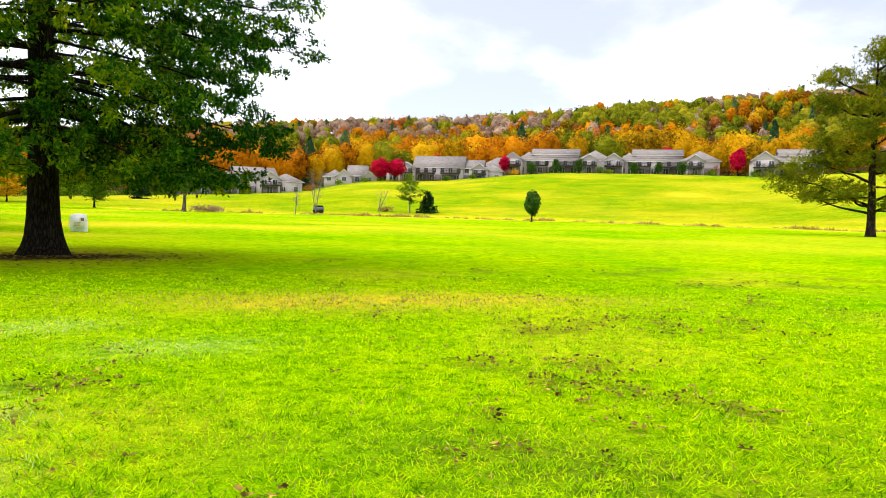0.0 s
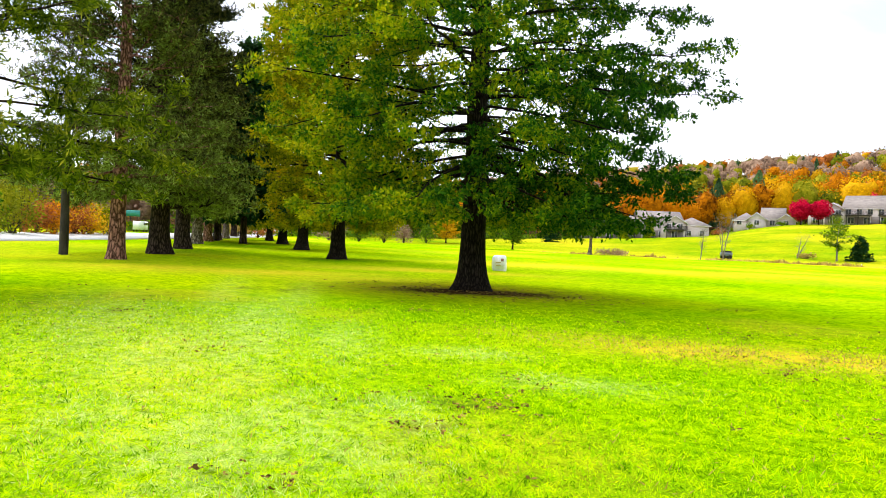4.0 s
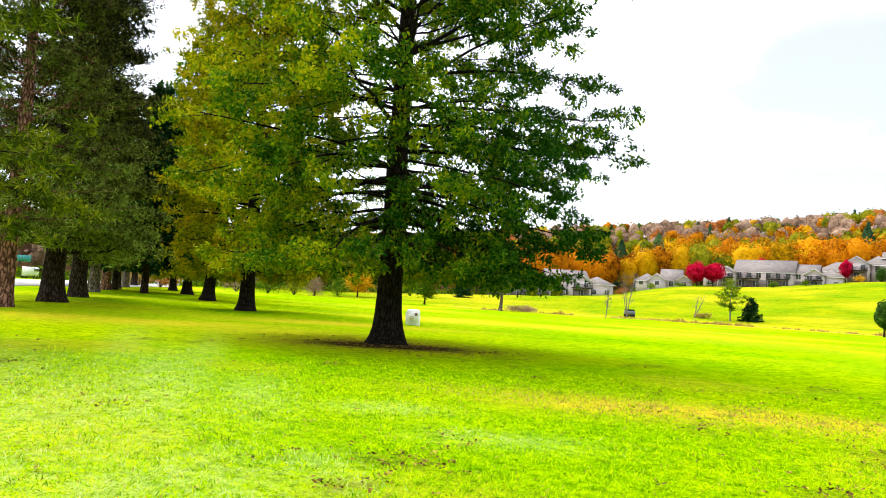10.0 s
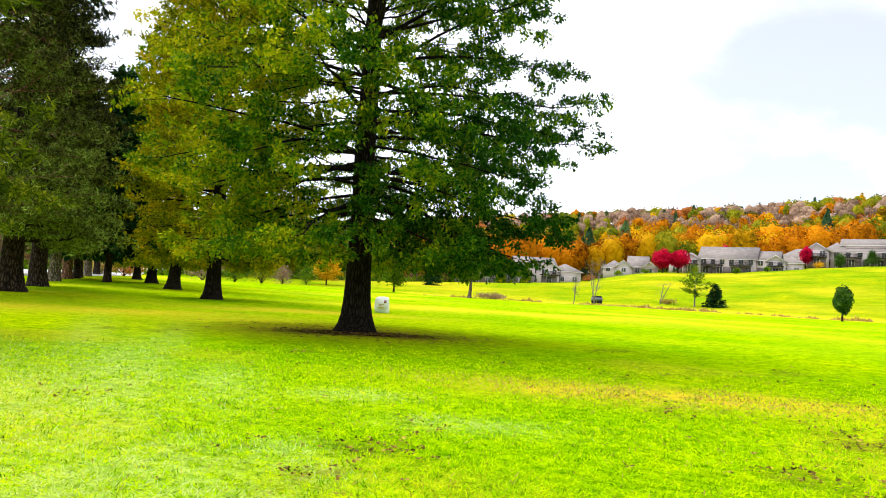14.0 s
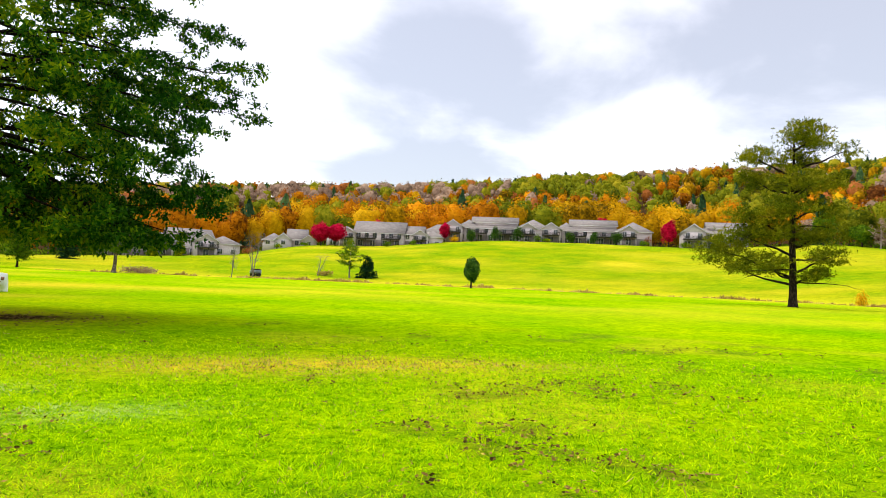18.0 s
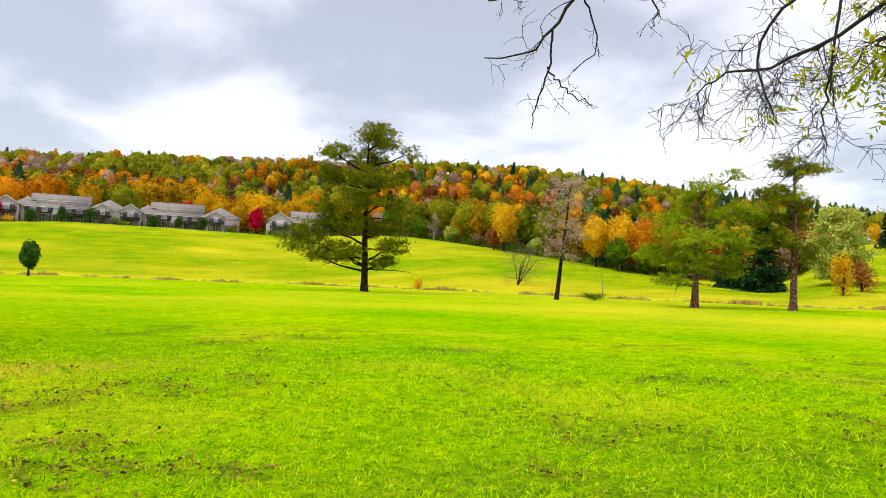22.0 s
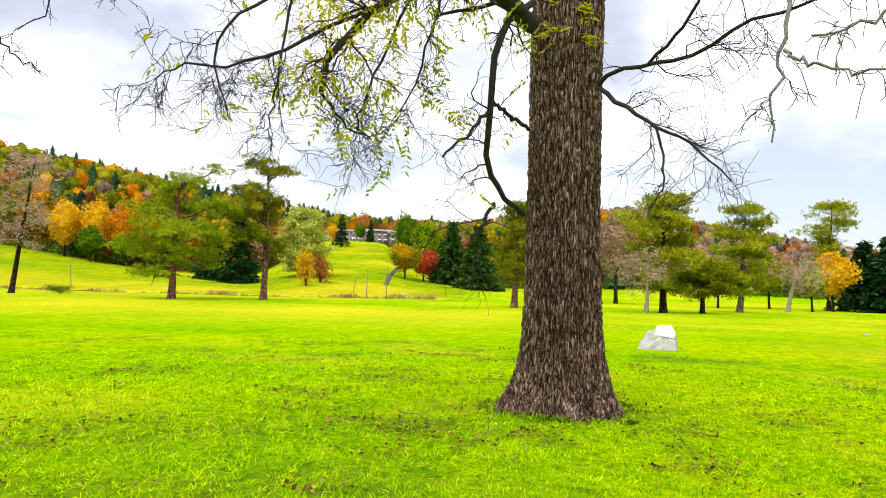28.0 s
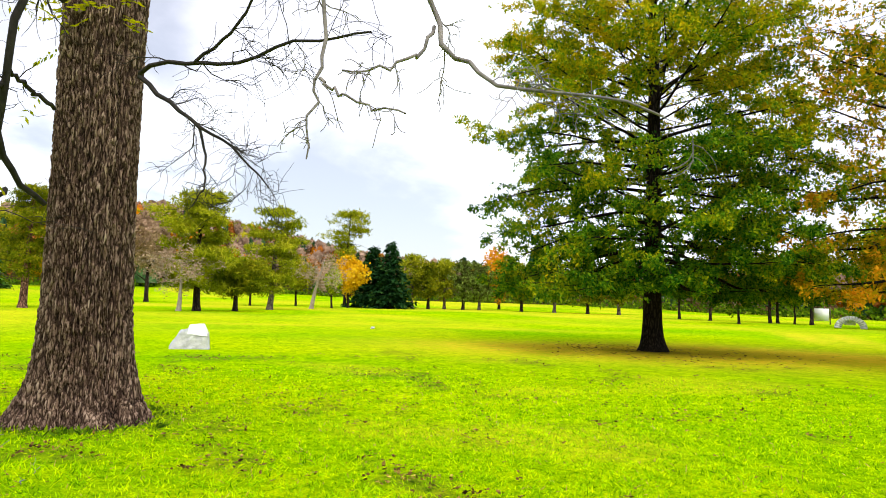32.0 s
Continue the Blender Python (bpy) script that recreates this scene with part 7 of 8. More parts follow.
# ---- the black walnut ----
def walnut_tree():
    cx, cy, cz = at(-87.7, 10.95)
    root = thing("black_walnut", pose(cx, cy, cz), "old black walnut with deeply furrowed bark and drooping, half-bare branches", "tree")
    rng = np.random.default_rng(5)
    # furrowed trunk: ridges run up the stem, fork and break
    na, zs = 320, np.concatenate([np.linspace(-0.15, 1.2, 64), np.linspace(1.22, 6.4, 200), np.linspace(6.6, 9.5, 10)])
    crest = np.empty((len(zs), na))
    ang = np.arange(na) * 2 * np.pi / na
    v = np.empty((len(zs), na, 3))
    for i, z in enumerate(zs):
        zz = max(z, 0)
        r0 = 0.585 - 0.006 * zz + 0.30 * math.exp(-zz / 0.42) + 0.05 * math.exp(-zz / 1.4)
        for j, a in enumerate(ang):
            ca, sa_ = math.cos(a), math.sin(a)
            butt = 0.10 * math.exp(-zz / 0.5) * (math.cos(3 * a + 0.7) + 0.6 * math.cos(5 * a + 2.1))
            wob = 0.02 * math.sin(2 * a + z * 0.5) + 0.012 * math.sin(3 * a - z * 0.9)
            push = noise.noise_vector(Vector((ca * 4, sa_ * 4, z * 2.6)))
            f = noise.noise(Vector((ca * 34, sa_ * 34, z * 11)))
            d1 = noise.noise(Vector((ca * 11 + 1.2 * push.x, sa_ * 11 + 1.2 * push.y, z * 1.8)))
            d2 = noise.noise(Vector((ca * 17 + 1.5 * push.y, sa_ * 17 + 1.5 * push.z, z * 3.6 + 9)))
            d3 = noise.noise(Vector((ca * 30, sa_ * 30, z * 8 + 4)))
            furrow = max(math.exp(-(d1 * 7) ** 2), 0.85 * math.exp(-(d2 * 6) ** 2), 0.5 * math.exp(-(d3 * 5) ** 2))
            rise_ = max(0.0, min(1.0, 1.0 - furrow + 0.35 * f))
            fold = math.exp(-((a - 3.72) / 0.14) ** 2)
            rr = r0 + butt + wob - 0.055 * (1 - rise_) + 0.012 * f - 0.11 * fold
            crest[i, j] = 0.6 * rise_
            v[i, j] = (ca * rr, sa_ * rr, z)
    g = Geo()
    i, j = np.meshgrid(np.arange(len(zs) - 1), np.arange(na), indexing="ij")
    j2 = (j + 1) % na
    g.add(v, np.stack([i * na + j, i * na + j2, (i + 1) * na + j2, (i + 1) * na + j], -1))
    me = g.mesh("trunk", M["bark_walnut"], True)
    me.attributes.new("crest", 'FLOAT', 'POINT').data.foreach_set("value", crest.astype(np.float32).ravel())
    part("trunk", me, M["bark_walnut"], root, "deeply furrowed brown-grey bark")

    def local(pts):
        return np.array([aloft(*p) for p in pts]) - np.array([cx, cy, cz])

    def smooth_line(p, n=14):
        p = np.array(p)
        k = np.linspace(0, len(p) - 1, n)
        q = np.stack([np.interp(k, np.arange(len(p)), p[:, c]) for c in range(3)], 1)
        for _ in range(2):
            q[1:-1] = (q[:-2] + 2 * q[1:-1] + q[2:]) / 4
        return q + np.concatenate([[[0, 0, 0]], rng.normal(0, 0.018, (n - 2, 3)), [[0, 0, 0]]])

    leafy = []
    limbs = (
        # points as azimuth, elevation, distance; thickness at both ends; side twigs; twig length; leaves
        ([(-84.6, 6.2, 10.55), (-83.0, 7.3, 10.2), (-81.5, 9.5, 10.0), (-81.7, 13.2, 9.8), (-81.9, 18.4, 9.7), (-82.7, 21.0, 10.0), (-85.0, 22.2, 10.5)], 0.035, 0.048, 9, 0.8, 0.6),
        ([(-82.2, 7.0, 10.15), (-81.4, 5.3, 10.0), (-80.4, 3.9, 9.8)], 0.032, 0.012, 8, 1.1, 0.0),
        ([(-85.0, 20.6, 10.5), (-82.2, 22.8, 9.9), (-79.5, 25.4, 9.5), (-74, 28, 9)], 0.13, 0.07, 6, 0.9, 0.9),
        ([(-85.6, 26.0, 10.7), (-80, 25.6, 10), (-75.8, 23.3, 9.5), (-72.2, 21.1, 9.0), (-68.8, 18.1, 8.6), (-68.4, 14.9, 8.3)], 0.085, 0.03, 18, 1.0, 1.2),
        ([(-68.8, 18.1, 8.6), (-68.0, 15.5, 8.4), (-70.0, 13.0, 8.4), (-72.5, 11.6, 8.5)], 0.026, 0.009, 10, 0.8, 0.35),
        ([(-72.2, 21.5, 9.0), (-66.8, 18.6, 8.5), (-61.6, 16.0, 8.2), (-58.4, 16.4, 8.0), (-56.2, 14.6, 7.9)], 0.026, 0.006, 16, 0.55, 0.12),
        ([(-70, 24, 8.8), (-64, 21.5, 8.4), (-60, 18.5, 8.1), (-60.5, 15.5, 8.0), (-61.5, 12.5, 8.0)], 0.024, 0.006, 16, 0.55, 0.1),
        ([(-76, 23.6, 9.4), (-72.5, 17.0, 9.0), (-71.5, 13.5, 8.8), (-70.8, 11.2, 8.7)], 0.02, 0.005, 14, 0.7, 0.4),
        ([(-78, 25, 9.6), (-76.5, 18, 9.2), (-75.2, 14.6, 9.0), (-73.8, 12.6, 8.9)], 0.018, 0.005, 14, 0.6, 0.5),
        ([(-66, 22, 8.4), (-65, 15.5, 8.2), (-64.4, 12.5, 8.1), (-64.8, 10.2, 8.0)], 0.016, 0.005, 12, 0.6, 0.1),
        ([(-81.9, 14.3, 9.8), (-80.4, 12.7, 9.5), (-78.1, 10.5, 9.2)], 0.03, 0.014, 7, 0.5, 0.7),
        ([(-81.8, 15.1, 9.75), (-83.0, 14.0, 10.1), (-84.8, 12.8, 10.45)], 0.026, 0.028, 2, 0.4, 0.3),
        ([(-90.2, 16.1, 10.5), (-92.7, 17.6, 10.0), (-96.3, 17.1, 9.5), (-99.5, 19.1, 9.0), (-104.2, 20.1, 8.5), (-107.5, 20.9, 8.0)], 0.032, 0.012, 11, 0.9, 0.0),
        ([(-90.2, 15.9, 10.5), (-92.7, 14.0, 10.0), (-95.1, 12.6, 9.7), (-97.6, 11.2, 9.4), (-100.0, 8.6, 9.2)], 0.036, 0.008, 15, 0.8, 0.0),
        ([(-94.5, 13.0, 9.75), (-95.2, 10.4, 9.6), (-95.4, 8.2, 9.5), (-94.2, 6.6, 9.5)], 0.02, 0.006, 6, 0.5, 0.0),
        ([(-94.0, 17.4, 9.8), (-97, 20.2, 9.4), (-98.5, 23.5, 9.2), (-101, 26, 9)], 0.022, 0.012, 9, 0.8, 0.0),
        ([(-104.0, 27.5, 6.2), (-104.0, 20.9, 5.8), (-103.6, 17.1, 5.6), (-102.7, 14.8, 5.5), (-102.8, 10.9, 5.4)], 0.02, 0.006, 7, 0.3, 0.0),
        ([(-103.6, 17.1, 5.6), (-105.6, 15.7, 5.4), (-110.5, 14.8, 5.2)], 0.013, 0.006, 4, 0.3, 0.0),
        ([(-109.7, 29.2, 6.2), (-112.3, 21.8, 5.8), (-113.8, 19.7, 5.6), (-115.7, 18.0, 5.5), (-118.6, 16.8, 5.2), (-124.5, 16.7, 5.0), (-130.7, 14.5, 5.0)], 0.026, 0.008, 10, 0.4, 0.0),
        ([(-112.6, 21.4, 5.8), (-111.2, 19.2, 5.5), (-108.7, 18.2, 5.4), (-105.3, 17.8, 5.4)], 0.016, 0.006, 6, 0.3, 0.0),
        ([(-52, 27, 9.5), (-47.3, 22.3, 9.3), (-45.8, 20.0, 9.2), (-43.8, 18.0, 9.0), (-40.1, 17.6, 8.9)], 0.03, 0.007, 5, 0.5, 0.0),
        ([(-45.4, 19.6, 9.2), (-45.2, 17.0, 9.1), (-44.4, 14.4, 9.0), (-44.0, 12.4, 9.0)], 0.016, 0.006, 5, 0.35, 0.0),
        ([(-45.1, 17.0, 9.1), (-46.7, 15.1, 9.0), (-48.6, 14.2, 9.0)], 0.012, 0.005, 4, 0.3, 0.0),
        ([(-47.8, 22.1, 9.3), (-48.7, 20.0, 9.2), (-48.9, 17.9, 9.2), (-47.1, 16.6, 9.0)], 0.014, 0.005, 4, 0.35, 0.0),
        ([(-46.9, 22.5, 9.3), (-43.6, 22.2, 9.2), (-39.9, 21.8, 9.0), (-36.7, 21.9, 9.0)], 0.014, 0.005, 5, 0.3, 0.0),
        ([(-50.5, 27, 9.2), (-51.5, 23.5, 9.0), (-53.5, 20.8, 8.9), (-52.8, 19.5, 8.9)], 0.018, 0.005, 5, 0.4, 0.0),
    )
    for pts, r0, r1, n, L, lv in limbs:
        g, ends = Geo(), []
        line = smooth_line(local(pts))
        bare = M["twig_grey" if pts[0][0] < -101 else "twig"]
        stem = Geo()
        stem.tube(line, np.linspace(r0, r1, len(line)), 8 if r0 > 0.03 else 6)
        limb = part("limb", stem, bare, root, "", True)
        twiggy(g, rng, line, r0 * 0.9, r1 * 0.9, 2, n, L * 1.1, 0.4, ends, 5, -0.3, 0.36)
        tagged(part("twig_spray", g, bare, limb, "fine bare twigs"), kind="stuff")
        leafy += [(e, lv) for e in ends]
    # limbs above the picture that carry the hanging sprays
    for az, el, r in ((-55, 30, 9.5), (-104, 30, 6.4), (-108, 32, 6.4), (-75, 33, 9)):
        g = Geo()
        tip = aloft(az, el - (2 if r > 7 else 1), r) - np.array([cx, cy, cz])
        top = np.array([0, 0, 8.6])
        mid = (top + tip) / 2 + np.array([0, 0, 0.9])
        g.tube(smooth_line([top, mid, tip]), np.linspace(0.16, 0.03, 14), 8)
        part("limb", g, M["bark_dark"], root, "", True)
    # pinnate leaves: a stalk with paired leaflets
    gl = Geo()
    for e, lv in leafy:
        if rng.random() > lv * 0.5:
            continue
        base = along(e, np.array([rng.uniform(0.3, 1.0)]))[0]
        # the low twigs have shed most of their leaves
        if base[2] < 3.9 and rng.random() < 0.7:
            continue
        d = unit(rng.normal(0, 1, 3) + np.array([0, 0, -1.1]))
        side = unit(np.cross(d, rng.normal(0, 1, 3)))
        n = rng.integers(4, 8)
        L = rng.uniform(0.22, 0.42)
        s = np.linspace(0.2, 1, n)
        q = base + d * (L * s)[:, None] + np.array([0, 0, -0.05]) * (s ** 2)[:, None]
        for sg in (-1, 1):
            a = unit(side * sg + d * 0.55 + rng.normal(0, 0.15, (n, 3)) + np.array([0, 0, -0.25]))
            b = unit(np.cross(a, rng.normal(0, 0.5, (n, 3)) + np.array([0.2, 0.2, 1])))
            ln = rng.uniform(0.06, 0.11, n)
            gl.kites(q, a, b, ln, ln * 0.19)
    part("crown", gl, M["walnut"], root, "sparse yellow-green compound leaves")
    gs = Geo()
    for k in range(26):
        a0 = rng.uniform(2.2, 3.9)
        z = rng.uniform(5.3, 5.9)
        base = np.array([math.cos(a0) * 0.58, math.sin(a0) * 0.58, z])
        d = unit(np.array([math.cos(a0), math.sin(a0), -0.4]) + rng.normal(0, 0.4, 3))
        n = 5
        q = base + d * (np.linspace(0.1, 0.32, n))[:, None]
        for sg in (-1, 1):
            a = unit(np.cross(d, (0, 0, 1)) * sg + d * 0.5 + rng.normal(0, 0.15, (n, 3)))
            gs.kites(q, a, unit(np.cross(a, rng.normal(0, 0.4, (n, 3)) + np.array([0, 0, 1]))), 0.09, 0.018)
    tagged(part("leaf_shoot", gs, M["walnut"], root, "green leaf shoots on the trunk"), kind="stuff")


walnut_tree()


# ---- woods on the hills ----
def woods():
    rng = np.random.default_rng(77)
    kinds = ("orange", "yellow", "olive", "rust", "brown", "conifer")
    bins, tones = {k: Geo() for k in kinds}, {k: [] for k in kinds}
    stems = Geo()
    pos = []
    rings = 22
    for ring in range(rings):
        f = ring / (rings - 1)
        az = -180.0
        while az < 180:
            r0 = float(table(az, WOOD_FOOT))
            r = r0 + (RIDGE_R + 10 - r0) * f
            view = 2 if -106 < az < 30 else 1 if -150 < az < 72 else 0
            gap = math.degrees((6.6 + 2.2 * f) * (2.6, 1.25, 1)[view] / r)
            pos.append((az + rng.uniform(-0.45, 0.45) * gap, r + rng.uniform(-6, 6) * (f > 0), f, view))
            az += gap
    for az, r, f, view in pos:
        x, y, z = at(az, r)
        q = 1.1 * noise.noise((x * 0.014, y * 0.014, 1.0)) + 0.5 * noise.noise((x * 0.05, y * 0.05, 4.0)) + rng.normal(0, 0.3)
        p = noise.noise((x * 0.017, y * 0.017, 8.0)) + rng.normal(0, 0.25)
        front = f < 0.13
        con = 0.04 + 0.15 * math.exp(-((az + 52) / 13) ** 2) + 0.3 * math.exp(-((az + 66) / 5) ** 2) + 0.10 * (az < -58)
        con += 0.3 * math.exp(-((az - 11) / 2.5) ** 2) * (f < 0.2) + 0.03 * (f > 0.9 and az < -25)
        if rng.random() < con:
            kind = "conifer"
        elif front and -30 < az < 24:
            kind = ("orange" if p > -0.1 else "rust" if p < -0.4 else "yellow") if az > 7 else "yellow" if q > 0.02 else "olive" if p > -0.12 else "orange"
        elif az < -85:
            kind = "brown" if p > -0.15 else "rust" if q > 0.3 else "olive" if q > -0.3 else "orange"
        elif az > 24:
            kind = "olive" if q > 0 else "brown" if p > -0.1 else "orange"
        elif f > 0.45 and az > -10:
            kind = "brown" if p > 0.12 else "olive" if q < 0.12 else "rust" if p < -0.3 else "orange" if q > 0.4 else "yellow" if p > -0.1 else "brown"
        elif f > 0.55:
            kind = "olive" if q < 0.28 else "brown" if p > 0.1 else "yellow" if p < -0.2 else "orange"
        elif az < -36:
            kind = "olive" if q < -0.1 else "orange" if p > 0.12 else "rust" if q > 0.25 else "brown" if p < -0.25 else "yellow"
        else:
            kind = "olive" if q < -0.05 else "yellow" if p > 0.15 else "orange" if q > 0.3 else "brown" if p < -0.3 else "rust" if q > 0.15 else "olive"
        h = rng.uniform(9.5, 16) * (1.5 if front and -30 < az < 24 else 1.25 if front else 1) * (0.75 if az < -95 or az > 25 else 1)
        n, size = (540, 0.8) if front else (90, 1.2) if f < 0.6 else (60, 1.4)
        if view < 2:
            n, size = ((n * 3 // 5, size * 1.2) if az < 0 and f < 0.6 else (n // 3, size * 1.5)) if view else (16, 3.0)
        if kind == "conifer":
            h *= 1.04
            w = h * rng.uniform(0.2, 0.3)
            t = rng.random(n) ** 0.75
            a = rng.uniform(0, 2 * math.pi, n)
            rr = w * (1 - t) ** 0.8 * rng.uniform(0.4, 1.2, n) + 0.1
            c = np.stack([np.cos(a) * rr, np.sin(a) * rr, h * (0.06 + 0.94 * t)], 1)
            d = unit(np.stack([np.cos(a), np.sin(a), -0.5 + 0 * a], 1) + rng.normal(0, 0.4, (n, 3)))
            side = unit(np.cross(d, c + rng.normal(0, 0.8, (n, 3))))
            ca, ct = np.meshgrid(np.arange(8) * np.pi / 4, np.linspace(0, 1, 7))
            cr_ = w * 0.85 * (1.02 - ct) ** 0.6 * rng.uniform(0.5, 1.15, ct.shape)
            ci, cj = np.meshgrid(np.arange(6), np.arange(8), indexing="ij")
            cj2 = (cj + 1) % 8
            bins[kind].add(np.stack([np.cos(ca) * cr_, np.sin(ca) * cr_, h * (0.05 + 0.93 * ct)], -1).reshape(-1, 3) + np.array([x, y, z]), np.stack([ci * 8 + cj, ci * 8 + cj2, (ci + 1) * 8 + cj2, (ci + 1) * 8 + cj], -1))
        else:
            w = h * rng.uniform(0.34, 0.46)
            crown = Crown(rng, w * (1.2 if f > 0.7 else 1.0), h, -0.04 * h, rng.integers(9, 16))
            c, d, side = crown.leaves(n, 0.8, (0.72, 1.06))
        size = size * rng.uniform(0.55, 1.3, n)
        here = np.array([x, y, z])
        tone = float(np.clip(rng.normal(0.34, 0.17), 0.0, 0.7))
        if kind == "conifer":
            tones[kind].append(np.full(56, tone))
        if kind != "conifer":
            vb, fb = crown.mass(14 if front else 9, 10 if front else 6, 0.76 if front else 0.84)
            bins[kind].add(vb + here, fb)
            tones[kind].append(np.full(vb.size // 3, tone))
        bins[kind].kites(c + here, d, side, size, size * 0.42)
        tones[kind].append(np.full(n * 4, tone))
        if f < 0.06 and view:
            stems.tube([(x, y, z - 0.5), (x + rng.normal(0, 0.2), y, z + h * 0.4), (x + rng.normal(0, 0.5), y, z + h * 0.75)], [0.22, 0.16, 0.05], 5)
    names = {"orange": "orange autumn woods on the hillside", "yellow": "golden yellow autumn woods on the hillside", "olive": "olive green woods turning on the hillside", "rust": "rust-red autumn woods on the hillside",
             "brown": "bare brownish woods along the ridge", "conifer": "dark green conifers scattered through the woods"}
    for k in kinds:
        tagged(new("woodland", bins[k].mesh("woodland", M["wood_" + k], tone=np.concatenate(tones[k]))), names[k], "woods", kind="stuff")
    tagged(new("woodland_stems", stems.mesh("woodland_stems", M["bark_grey"])), "grey tree stems at the foot of the woods", "woods", kind="stuff")
    # undergrowth along the foot of the woods
    g = Geo()
    for az in np.arange(-150, 72, 0.16):
        r = float(table(az, WOOD_FOOT)) - rng.uniform(0, 5)
        x, y, z = at(az, r)
        n, h = 16, rng.uniform(0.8, 2.8)
        c = np.array([x, y, z]) + rng.normal(0, 1, (n, 3)) * np.array([0.9, 0.9, 0]) + np.array([0, 0, 1]) * rng.uniform(0, h, (n, 1))
        a = unit(rng.normal(0, 1, (n, 3)) + np.array([0, 0, 0.6]))
        g.kites(c, a, unit(np.cross(a, rng.normal(0, 1, (n, 3)))), 0.9 * rng.uniform(0.5, 1.3, n), 0.3)
    tagged(new("undergrowth", g.mesh("undergrowth", M["bush"])), "tangled olive undergrowth at the wood's edge", "undergrowth", kind="stuff")


woods()


# ---- stream bank, turf and fallen leaves ----
def bank_grass():
    rng = np.random.default_rng(9)
    g = Geo()
    n = 90000
    az = rng.uniform(-77, 24, n)
    r = np.interp(az, _az, _bank) + rng.normal(0.5, 1.5, n)
    clump = np.array([noise.noise((a * 0.55, 0.3, 2.0)) for a in az])
    clump = clump + 0.6 * np.array([noise.noise((a * 2.6, 7.3, 1.0)) for a in az])
    ok = rng.random(n) < np.clip(0.5 + clump * 1.1 + 0.25 * (az < -45), 0.22, 1)
    az, r, clump = az[ok], r[ok], clump[ok]
    x, y = -np.sin(np.radians(az)) * r, np.cos(np.radians(az)) * r
    c = np.stack([x, y, height(x, y) - 0.05], 1)
    a = unit(rng.normal(0, 0.6, c.shape) + np.array([0, 0, 0.9]))
    b = unit(np.cross(a, rng.normal(0, 1, c.shape)))
    h = rng.uniform(0.18, 0.62, len(c)) * np.clip(0.75 + clump, 0.3, 1.7) * np.where(az < -55, 1.25, 1.0)
    g.kites(c, a, b, h * 1.15, 0.09)
    tagged(new("bank_grass", g.mesh("bank_grass", M["straw"])), "tall dry tan grass along the little stream", "tall grass", kind="stuff")


def turf():
    rng = np.random.default_rng(10)
    g, gd, gf = Geo(), Geo(), Geo()
    n = 430000
    az = rng.uniform(-150, 70, n)
    r = 3.2 + 16.5 * rng.random(n) ** 1.6
    # underfoot and behind the standpoint the turf goes on
    az, r = np.r_[az, rng.uniform(-180, 180, 16000), rng.uniform(70, 210, 40000)], np.r_[r, 3.4 * rng.random(16000) ** 0.5, 3.4 + 12.0 * rng.random(40000) ** 1.3]
    n = len(az)
    x, y = -np.sin(np.radians(az)) * r, np.cos(np.radians(az)) * r
    # the rougher turf lies between the oak and the walnut
    wild = np.exp(-((az + 62) / 42) ** 2)
    tall = np.array([noise.noise((p * 1.1, q * 1.1, 2.0)) for p, q in zip(x, y)])
    tuft = np.array([noise.noise((p * 5.0, q * 5.0, 4.0)) for p, q in zip(x, y)])
    ok = rng.random(n) < np.clip(0.55 + 0.25 * (1 - wild) + tuft * (0.6 + 1.4 * wild), 0.04, 1) * np.clip((20.0 - r) / 6.0, 0, 1)
    thin = np.array([leaf_drift(p, q) for p, q in zip(x, y)]) - drift_level(az)
    ok &= rng.random(n) > np.clip(thin * 2.0, 0, 0.6)
    x, y, r, tall, tuft, wild = x[ok], y[ok], r[ok], tall[ok], tuft[ok], wild[ok]
    n = len(x)
    c = np.stack([x, y, height(x, y) - 0.004], 1)
    a = unit(rng.normal(0, 0.75, c.shape) * np.array([1, 1, 0.4]) + np.array([0, 0, 0.6]))
    b = unit(np.cross(a, rng.normal(0, 1, c.shape)))
    h = rng.uniform(0.035, 0.085, n) * np.clip(0.95 + 0.8 * tall + 0.7 * tuft * wild + 0.3 * wild, 0.4, 2.2)
    w = 0.0020 + 0.00042 * r
    dead = rng.random(n) < 0.03 + 0.75 * patches(NEAR_DRY, x, y)
    mott = np.array([noise.noise((p * 1.7, q * 1.7, 8.0)) + 0.6 * noise.noise((p * 5.0, q * 5.0, 3.0)) for p, q in zip(x, y)])
    faded = ~dead & (rng.random(n) < patches(PALE, x, y) * np.clip(0.55 + 1.6 * mott, 0, 1))
    gf.kites(c[faded], a[faded], b[faded], h[faded], w[faded])
    tagged(new("faded_grass_blades", gf.mesh("faded_grass_blades", M["blade_faded"])), "bleached pale green blades in the turf", "grass", kind="stuff")
    dead_or = dead | faded
    g.kites(c[~dead_or], a[~dead_or], b[~dead_or], h[~dead_or], w[~dead_or])
    gd.kites(c[dead], a[dead], b[dead], h[dead] * 1.05, w[dead])
    tagged(new("grass_blades", g.mesh("grass_blades", M["blade"])), "short bright green grass blades", "grass", kind="stuff")
    tagged(new("dry_grass_blades", gd.mesh("dry_grass_blades", M["straw"])), "dry straw-coloured blades in the turf", "grass", kind="stuff")


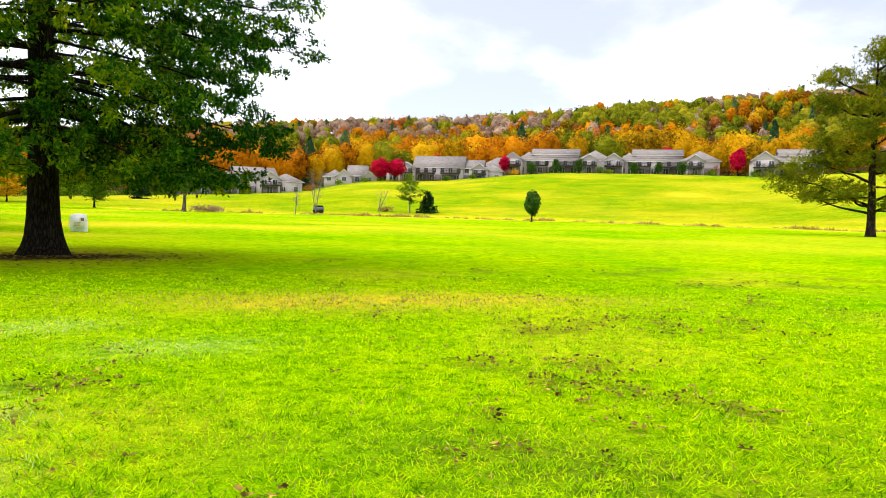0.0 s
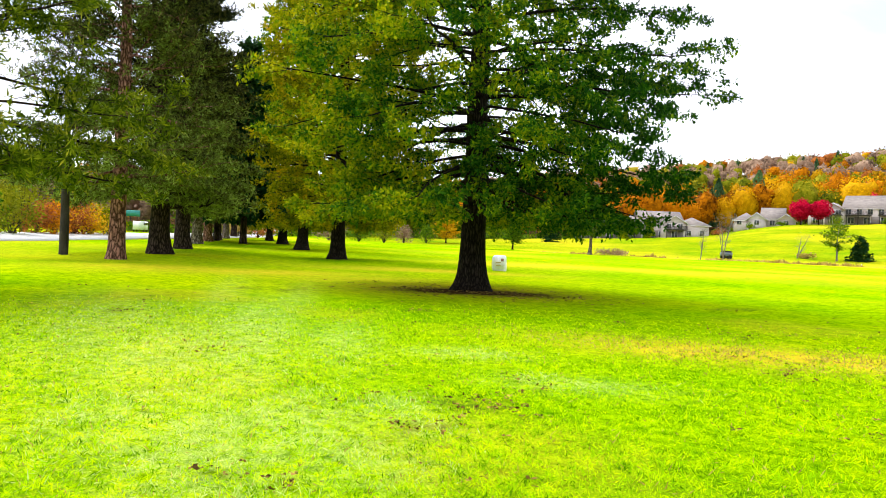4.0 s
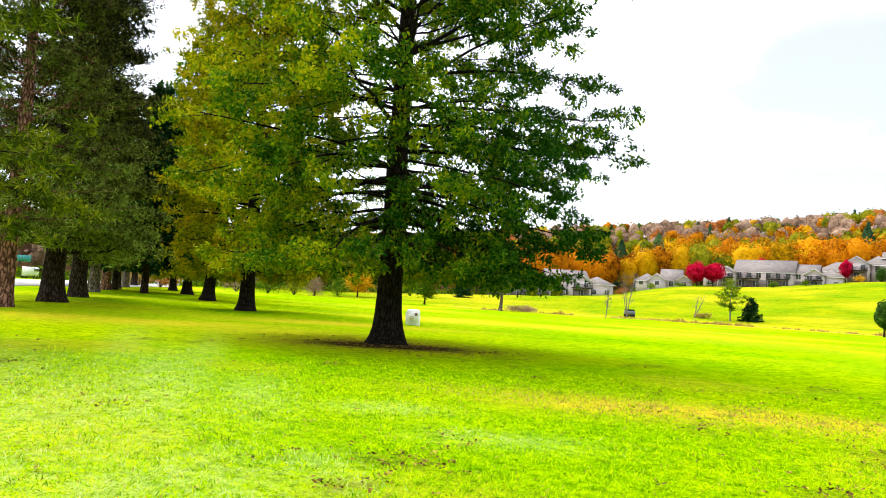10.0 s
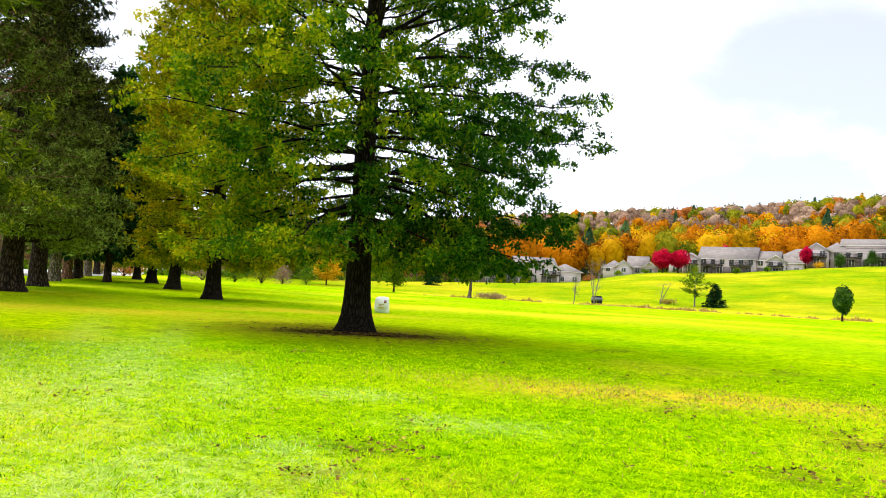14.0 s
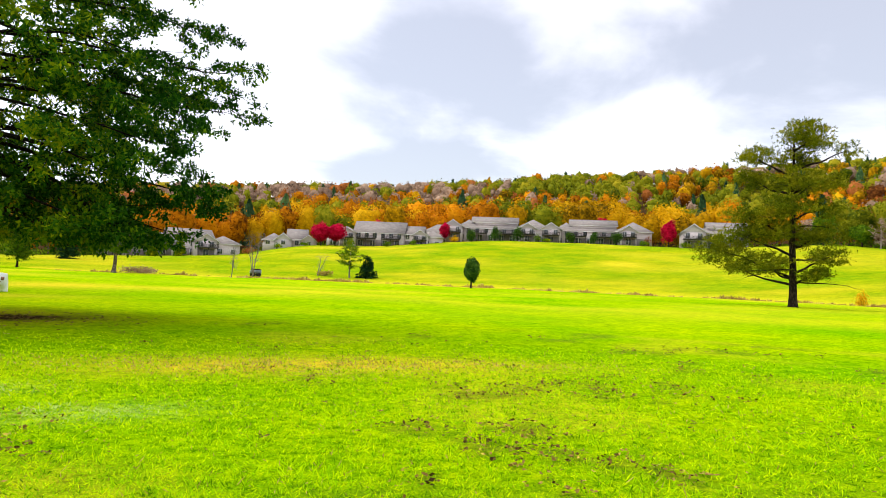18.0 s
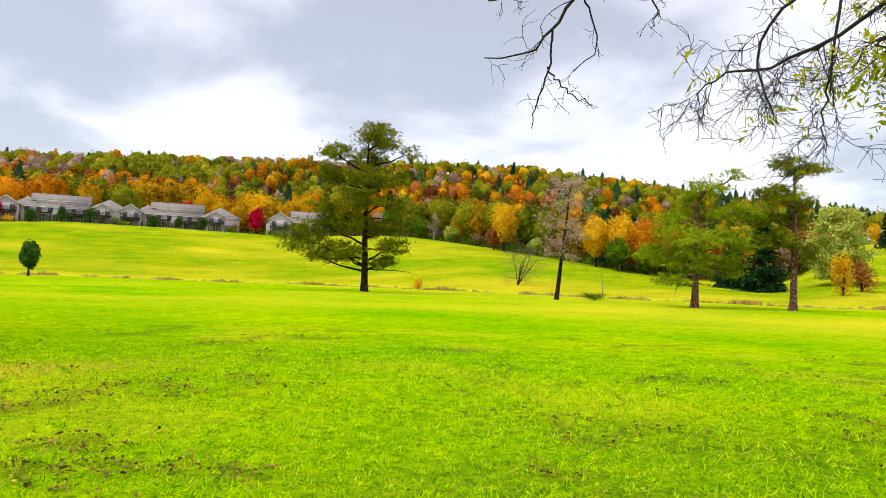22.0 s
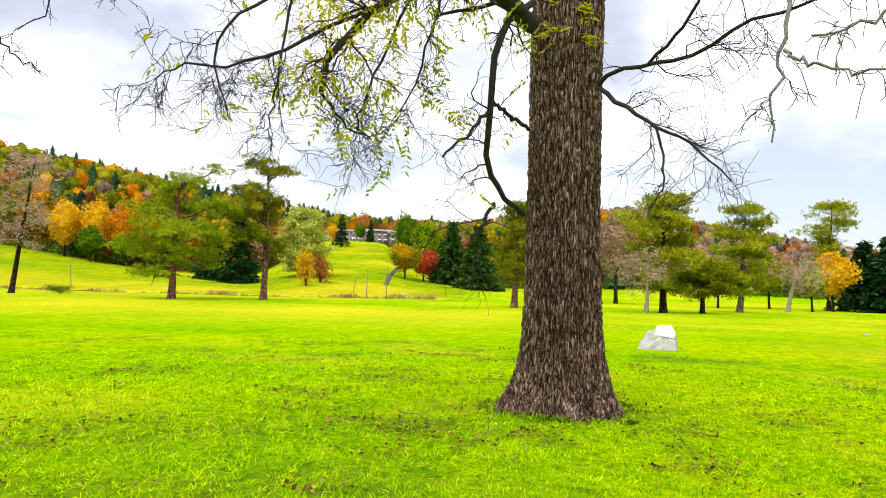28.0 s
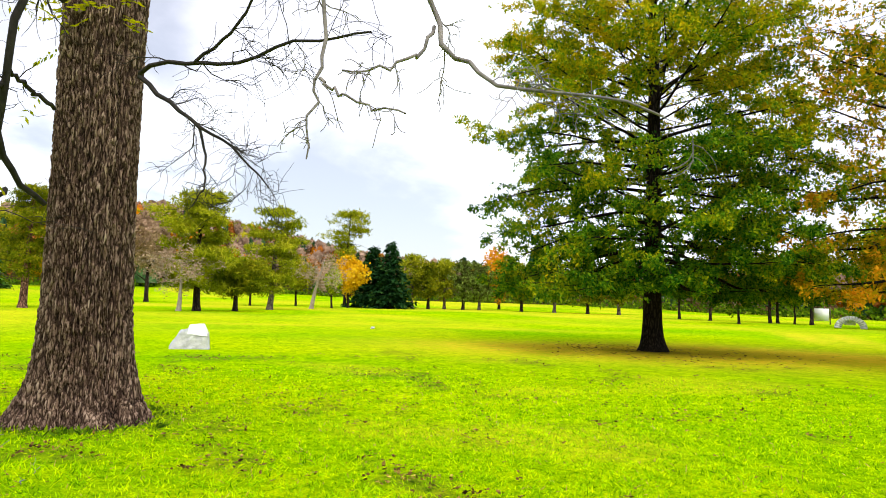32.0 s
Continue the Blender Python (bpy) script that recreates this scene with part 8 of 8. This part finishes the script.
def fallen_leaves():
    rng = np.random.default_rng(12)
    g = Geo()

    def leaf(x, y, size, lift=0.03):
        k = rng.integers(3, 6)
        a0 = rng.uniform(0, 2 * math.pi)
        z = float(height(x, y)) + lift
        an = a0 + np.arange(k) * 2 * math.pi / k * 0.8
        d = unit(np.stack([np.cos(an), np.sin(an), rng.uniform(-0.1, 0.5, k)], 1))
        b = unit(np.cross(d, np.array([0, 0, 1]) + rng.normal(0, 0.3, (k, 3))))
        g.kites(np.tile((x, y, z), (k, 1)), d, b, size * rng.uniform(0.7, 1.2, k), size * 0.27)

    def crumb(x, y, size, k=2):
        z = float(height(x, y)) + rng.uniform(0.02, 0.065)
        d = unit(np.c_[rng.normal(0, 1, (k, 2)), rng.uniform(-0.2, 0.5, k)])
        b = unit(np.cross(d, np.array([0, 0, 1]) + rng.normal(0, 0.5, (k, 3))))
        s = size * rng.uniform(0.7, 1.3, k)
        g.kites(np.tile((x, y, z), (k, 1)), d, b, s, s * 0.36)

    for _ in range(70000):
        az, r = rng.uniform(-180, 180), 0.4 + 23 * rng.random() ** 1.15
        x, y, _z = at(az, r)
        if leaf_drift(x, y) + rng.normal(0, 0.08) > drift_level(az):
            crumb(x, y, rng.uniform(0.022, 0.055), 3)
    for _ in range(700):
        az, r = rng.uniform(-150, 70), 3.6 + 24 * rng.random() ** 1.2
        x, y, _z = at(az, r)
        if noise.noise((x * 0.5, y * 0.5, 9.0)) + rng.normal(0, 0.2) > (0.3 if az > 14 else 0.02 if az > -55 else -0.12):
            leaf(x, y, rng.uniform(0.022, 0.058) * (1.4 if rng.random() < 0.1 else 1), 0.045)
    for az0, r0, n, s in ((29.2, 24.6, 620, 1.8), (-130.5, 29.6, 420, 3.0)):
        cx, cy, _z = at(az0, r0)
        for _ in range(n):
            leaf(cx + rng.normal(0, s * 1.3), cy + rng.normal(0, s * 0.8), rng.uniform(0.05, 0.09))
    # a few large pale leaves
    for az, r in ((-22, 6.9), (-22.6, 6.8), (-20.6, 7.3), (54.5, 7.2), (1, 5.0), (30, 14.5), (36, 9.5)):
        x, y, _z = at(az, r)
        leaf(x, y, 0.055), leaf(x + 0.08, y, 0.045)
    tagged(new("fallen_leaves", g.mesh("fallen_leaves", M["litter"])), "brown and yellow fallen leaves in the grass", "leaves", kind="stuff")


def foot_weeds():
    """Small weeds and tall grass round the foot of the walnut."""
    rng = np.random.default_rng(19)
    g = Geo()
    cx, cy, cz = at(-87.7, 10.95)
    for k in range(70):
        a, rr = rng.uniform(0, 2 * math.pi), rng.uniform(0.8, 1.25)
        x, y = cx + math.cos(a) * rr, cy + math.sin(a) * rr
        m = rng.integers(6, 14)
        c = np.array([x, y, float(height(x, y))]) + rng.normal(0, 0.06, (m, 3)) * np.array([1, 1, 0])
        d = unit(rng.normal(0, 0.7, (m, 3)) * np.array([1, 1, 0.3]) + np.array([0, 0, 0.6]))
        s = rng.uniform(0.05, 0.13, m)
        g.kites(c, d, unit(np.cross(d, rng.normal(0, 1, (m, 3)))), s, s * rng.choice([0.08, 0.2]))
    tagged(new("weeds", g.mesh("weeds", M["bush"])), "low green weeds round the foot of the walnut", "weeds", kind="stuff")


foot_weeds()


def fallen_twigs():
    rng = np.random.default_rng(15)
    for az, r, L in ((-80.5, 8.2, 0.9), (-84.5, 7.4, 0.7), (-78.2, 9.4, 0.8)):
        root = thing("fallen_twig", pose(*at(az, r, 0.03)), "thin fallen twig lying in the grass", "twig", "fallen twigs")
        g = Geo()
        twiggy(g, rng, curve_points((0, 0, 0), unit(np.array([rng.normal(), rng.normal(), 0.12])), L, 6, rng, 0, 0.2), 0.006, 0.003, 1, 4, 0.25, 0.25)
        part("stick", g, M["twig_grey"], root)


bank_grass(), turf(), fallen_leaves(), fallen_twigs()
